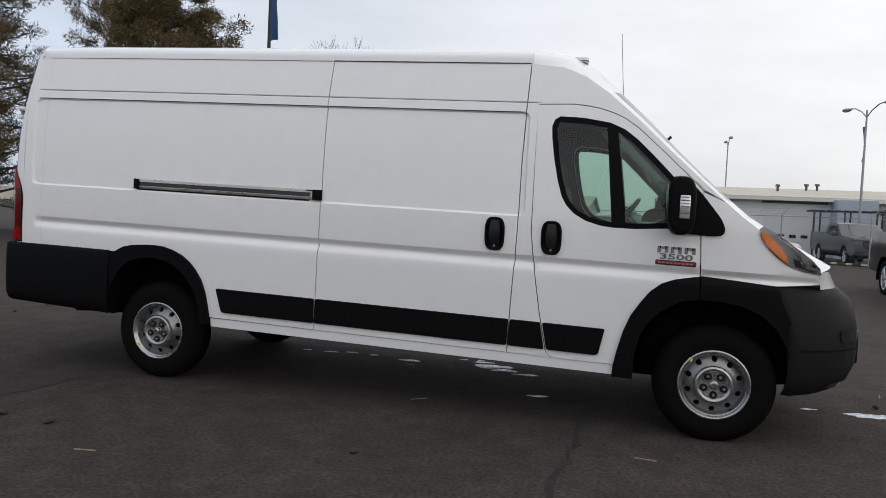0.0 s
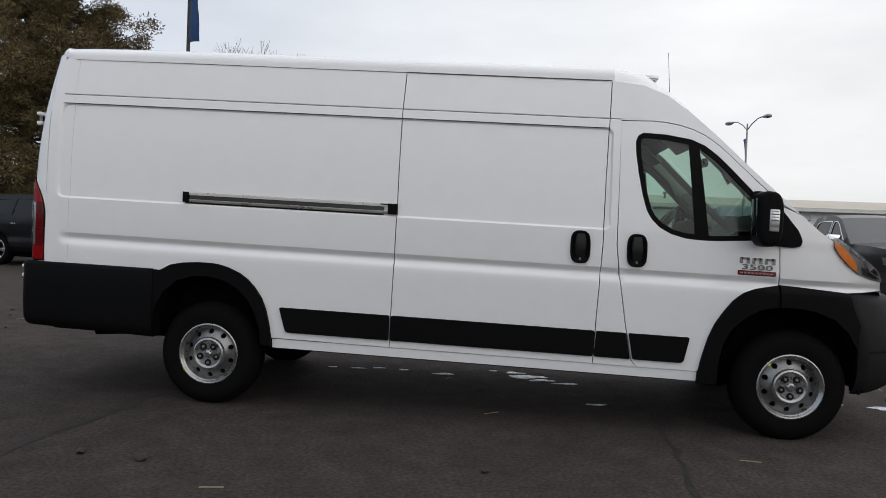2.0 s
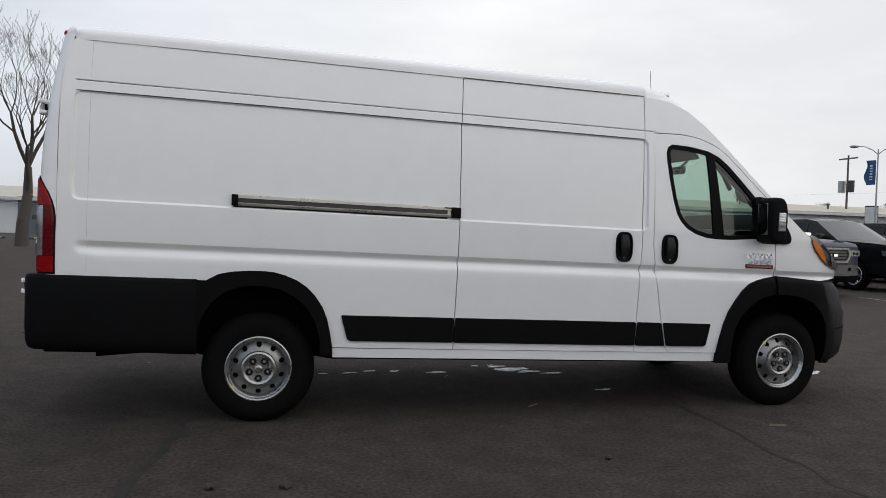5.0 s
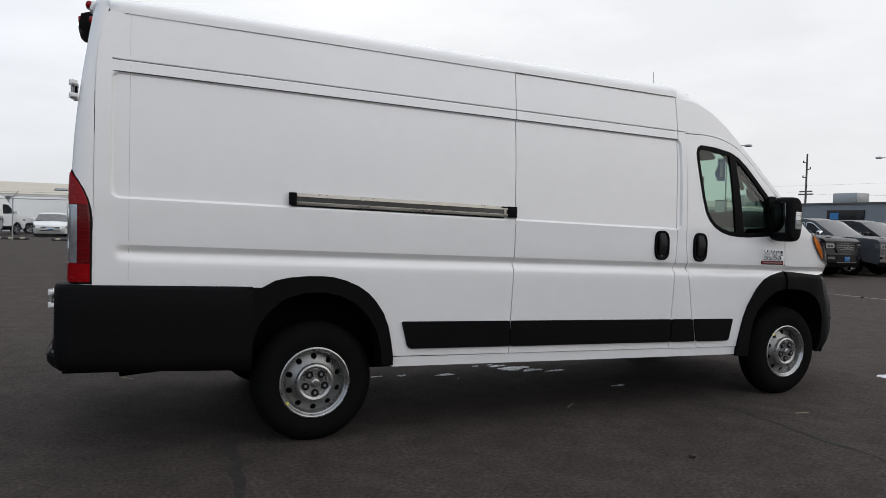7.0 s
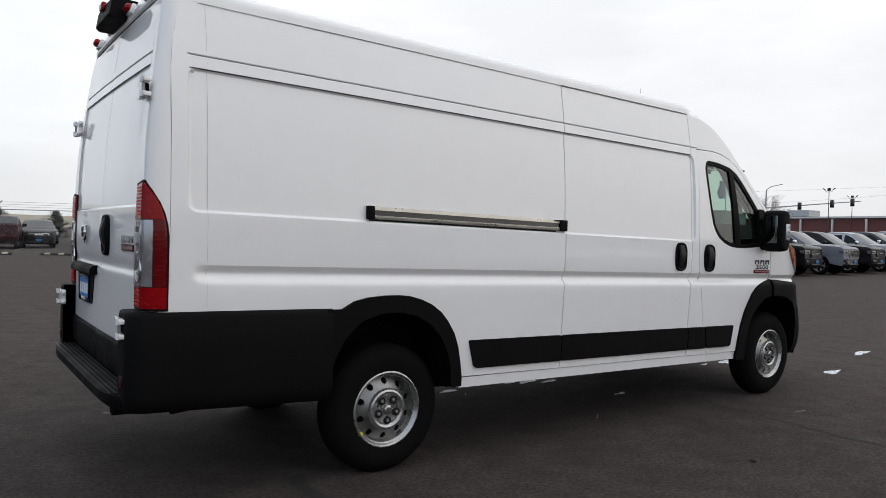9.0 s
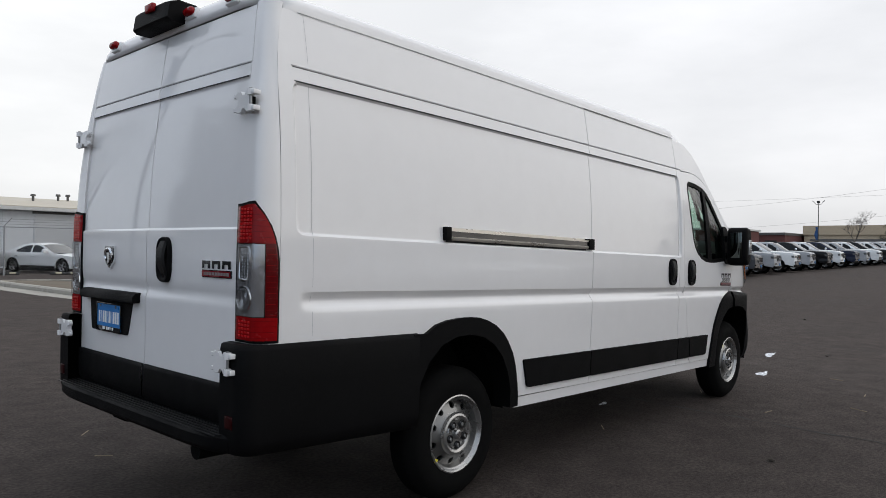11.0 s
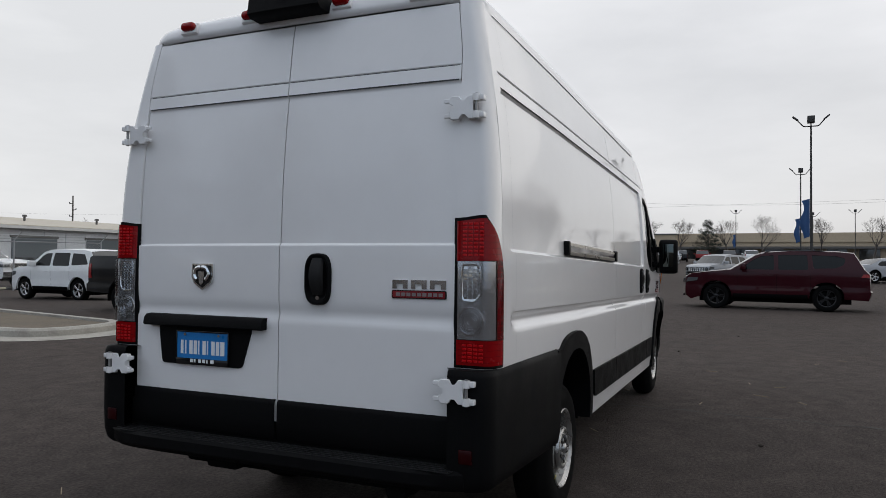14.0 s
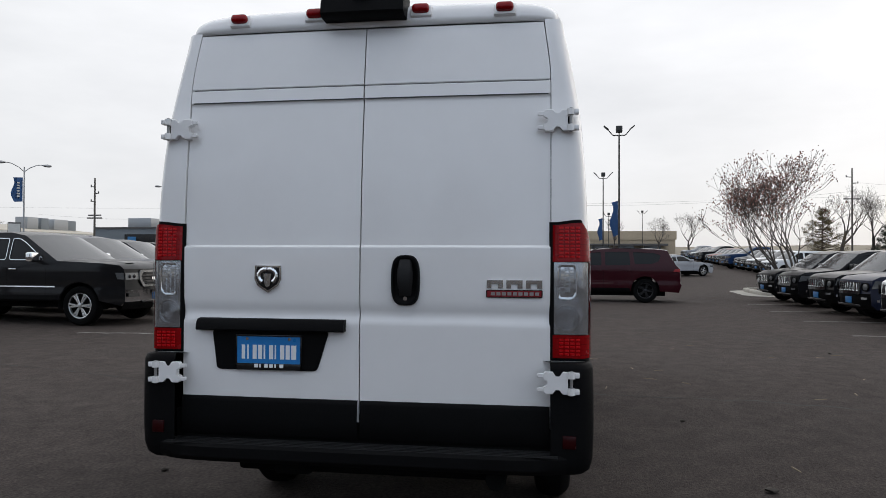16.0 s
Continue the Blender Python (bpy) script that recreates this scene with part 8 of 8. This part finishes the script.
pine(-12.7, 17.5, 12.5, 3.55, 3, NEEDLES, "large ragged pine with browning needles", .03, 4.4)
pine(-18.5, 14.5, 11.5, 3.6, 5, NEEDLES, "tall open pine beside the lot", .14, 2.0)
pine(-17.0, 21.5, 13.0, 4.0, 9, NEEDLES, "dark pine behind the lot", .03, 3.4)
pine(-22.0, 19.0, 11.0, 3.6, 15, DARK_NEEDLES, "dense dark pine at the lot's edge", .08, 1.4)
pine(-25.0, 12.0, 10.0, 3.4, 16, DARK_NEEDLES, "dense dark pine at the lot's edge", .08, 1.3)
bare_tree(-11.0, 30.5, 10.2, 21, 5, "bare leafless tree behind the pines")
pine(-24.0, 3.0, 8.0, 2.4, 71, DARK_NEEDLES, "dark pine west of the lot", .05, 1.6)
pine(-27.0, 7.0, 8.5, 2.6, 72, DARK_NEEDLES, "dark pine west of the lot", .05, 1.6)
bare_tree(-21.0, 12.0, 10.5, 22, 4, "bare leafless tree behind the pines")
bare_tree(-24.5, 16.5, 10.0, 28, 4, "bare leafless tree behind the pines")
bare_tree(25.6, -9.7, 6.0, 37, 4, "small multi-stem tree with withered red leaves", .95, 6, .085, 3200, lean=(0.0, .55))
for i, (x, y, h) in enumerate(((118, 10, 6.6), (120, 2.5, 6.4), (121, -2.5, 6.6), (122, -11, 6.4), (121, -18, 6.2), (118, 14, 6.5), (124, -24, 7.0), (86, -34, 8.5), (123, 25, 6.0), (92, -40, 8), (110, 62, 8), (60, 74, 5.8), (72, 66, 5.8), (66, 70, 5.4))):
    bare_tree(x, y, h * 1.08, 40 + i, 5, "bare leafless tree across the lot", 1.05, 1, .26)
for x, y, h, r, s in ((114, 5.2, 6.2, 2.6, 61), (112, 17.8, 5.6, 2.0, 62), (77, -28.8, 6.0, 2.5, 63), (90, -41, 4.5, 1.8, 64), (3.4, 84, 3.5, 2.2, 66), (9.5, 88, 3.0, 1.9, 68)):
    pine(x, y, h, r, s, NEEDLES if s == 63 else DARK_NEEDLES, "dark green conifer far across the lot", .02, 2.2)

# ---------- traces on the asphalt ----------
ICE = surf("thin_ice", (0.62, 0.65, 0.70), .25, 0, var=.15, scale=20, fine=120, bump=.3)
SEALER = surf("crack_dirt", (0.012, 0.0095, 0.008), .85, 0, var=.3, scale=8)
STRAW = surf("dry_straw", (.26, .21, .14), .9)
DEBRIS = surf("dirt_clod", (.035, .028, .022), .95)
LINE_PAINT = surf("worn_line_paint", (.26, .25, .23), .8, 0, var=.4, scale=6, dirt=.8, dirt_col=(.06, .058, .056))


def blot(name, cx, cy, rx, ry, seed, material, label, category, ang=0.0, h=.004, group=""):
    """A thin ragged patch lying on the ground."""
    rng = random.Random(seed)
    n = 26
    out = []
    for i in range(n):
        a = 2 * math.pi * i / n
        k = 1 + .42 * math.sin(3 * a + seed) * rng.random() + .35 * (rng.random() - .5)
        x, y = rx * k * math.cos(a), ry * k * math.sin(a)
        c, s = math.cos(radians(ang)), math.sin(radians(ang))
        out.append((cx + c * x - s * y, cy + s * x + c * y))
    bm = bmesh.new()
    top = [bm.verts.new((x, y, ground_z(x, y) + h)) for x, y in out]
    low_ = [bm.verts.new((cx + (x - cx) * 1.06, cy + (y - cy) * 1.06, ground_z(x, y) + .0005)) for x, y in out]
    bm.faces.new(top)
    for i in range(n):
        bm.faces.new((low_[i], low_[(i + 1) % n], top[(i + 1) % n], top[i]))
    return tagged(part(name, bm, material, None, smooth=60), label, category, group)


ICE_AT = [(2.34, 1.64, .15, .07), (2.22, 1.78, .09, .03), (2.46, 1.52, .10, .04), (1.58, 1.56, .09, .03), (2.68, 1.43, .09, .025), (2.86, .72, .07, .02), (1.19, 1.64, .04, .02), (.95, 1.66, .05, .012), (.77, 1.60, .06, .012),
          (.53, 1.59, .04, .012), (2.02, 1.83, .04, .014), (2.19, 1.85, .03, .012), (5.29, 1.21, .17, .06), (4.87, 1.23, .05, .02), (5.72, .25, .14, .05), (7.45, .72, .22, .05)]
for i, (x, y, rx, ry) in enumerate(ICE_AT):
    blot("ice_patch", x, y, rx, ry, 70 + i, ICE, "thin pale ice patch on the asphalt", "ice", 8, group="ice patches")
rng = random.Random(5)
for i in range(46):
    x, y = rng.uniform(-6, 8), rng.uniform(-4.2, -.4) if i % 3 else rng.uniform(.2, 4)
    a = rng.uniform(0, 180)
    t = part("straw", box(-rng.uniform(.03, .09), rng.uniform(.03, .09), -.003, .003, 0, .005), STRAW, None, m=pose(x, y, ground_z(x, y), 0, 0, a))
    tagged(t, "dry straw stalk lying on the asphalt", "straw", "straw stalks")
for i in range(40):
    x, y = rng.uniform(-7, 22), rng.uniform(-6, 7)
    if -1.6 < x < 5 and -.1 < y < 2.1:
        continue
    s = rng.uniform(.012, .035)
    bm = bmesh.new()
    bmesh.ops.create_icosphere(bm, subdivisions=1, radius=s)
    for v in bm.verts:
        v.co = Vector((v.co.x * rng.uniform(.8, 1.6), v.co.y * rng.uniform(.8, 1.3), (v.co.z + s) * .55 * rng.uniform(.7, 1.1)))
    tagged(part("dirt_clod", bm, DEBRIS, None, smooth=60, m=pose(x, y, ground_z(x, y), 0, 0, rng.uniform(0, 180))), "small dark dirt clod on the asphalt", "debris", "dirt clods")


def crack(pts, seed, w=.012, name="crack", label="dirt-filled crack across the asphalt", material=None, branch=True):
    rng = random.Random(seed)
    line = []
    for a, b in zip(pts, pts[1:]):
        n = max(2, int(math.dist(a, b) / .14))
        for i in range(n):
            u = i / n
            line.append(Vector((a[0] + (b[0] - a[0]) * u + rng.gauss(0, .022), a[1] + (b[1] - a[1]) * u + rng.gauss(0, .022))))
    line.append(Vector(pts[-1]))
    bm = bmesh.new()
    rows = []
    for i, p in enumerate(line):
        t = (line[min(i + 1, len(line) - 1)] - line[max(i - 1, 0)]).normalized()
        n = Vector((-t.y, t.x)) * w * rng.uniform(.35, 1.3)
        rows.append([(p.x - n.x, p.y - n.y, ground_z(p.x, p.y) + .0025), (p.x + n.x, p.y + n.y, ground_z(p.x, p.y) + .0025)])
    add_loft(bm, rows)
    return tagged(part(name, bm, material or SEALER, None, smooth=0), label, "crack", "cracks", "structure")


crack([(4.7, 9.4), (4.05, 7.34), (3.6, 5.8), (3.2, 4.7), (3.15, 3.0)], 1, .014)
crack([(3.25, .9), (3.24, .1), (3.21, -.5), (3.19, -1.0), (3.16, -1.75), (2.84, -3.0), (2.6, -4.6), (2.7, -7)], 2, .024)
crack([(-.47, .2), (-.54, -.5), (-.59, -1.1), (-.60, -1.55), (-.72, -2.6), (-.6, -4)], 3, .034)
crack([(9.0, 4.2), (9.1, 1.0), (8.9, -2), (9.0, -5)], 4, .012)
crack([(-4.6, 6.0), (-4.5, 3.0), (-4.7, 1.2)], 6, .012)
crack([(15, 6), (15.1, 1.0), (14.9, -4)], 7, .014)
crack([(22, 9), (15, 8.2), (9, 8.0), (4.4, 8.6)], 8, .014)
for a, b in (((13.6, 9.3), (14.0, 5.0)), ((7.8, 8.9), (8.2, 6.2)), ((9.9, -5.5), (9.8, -11)), ((13.1, -5.7), (13.0, -11)), ((16.3, -5.9), (16.2, -11)), ((19.4, -6.1), (19.3, -11))):
    crack([a, b], 9, .05, "parking_line", "worn pale parking line", LINE_PAINT)
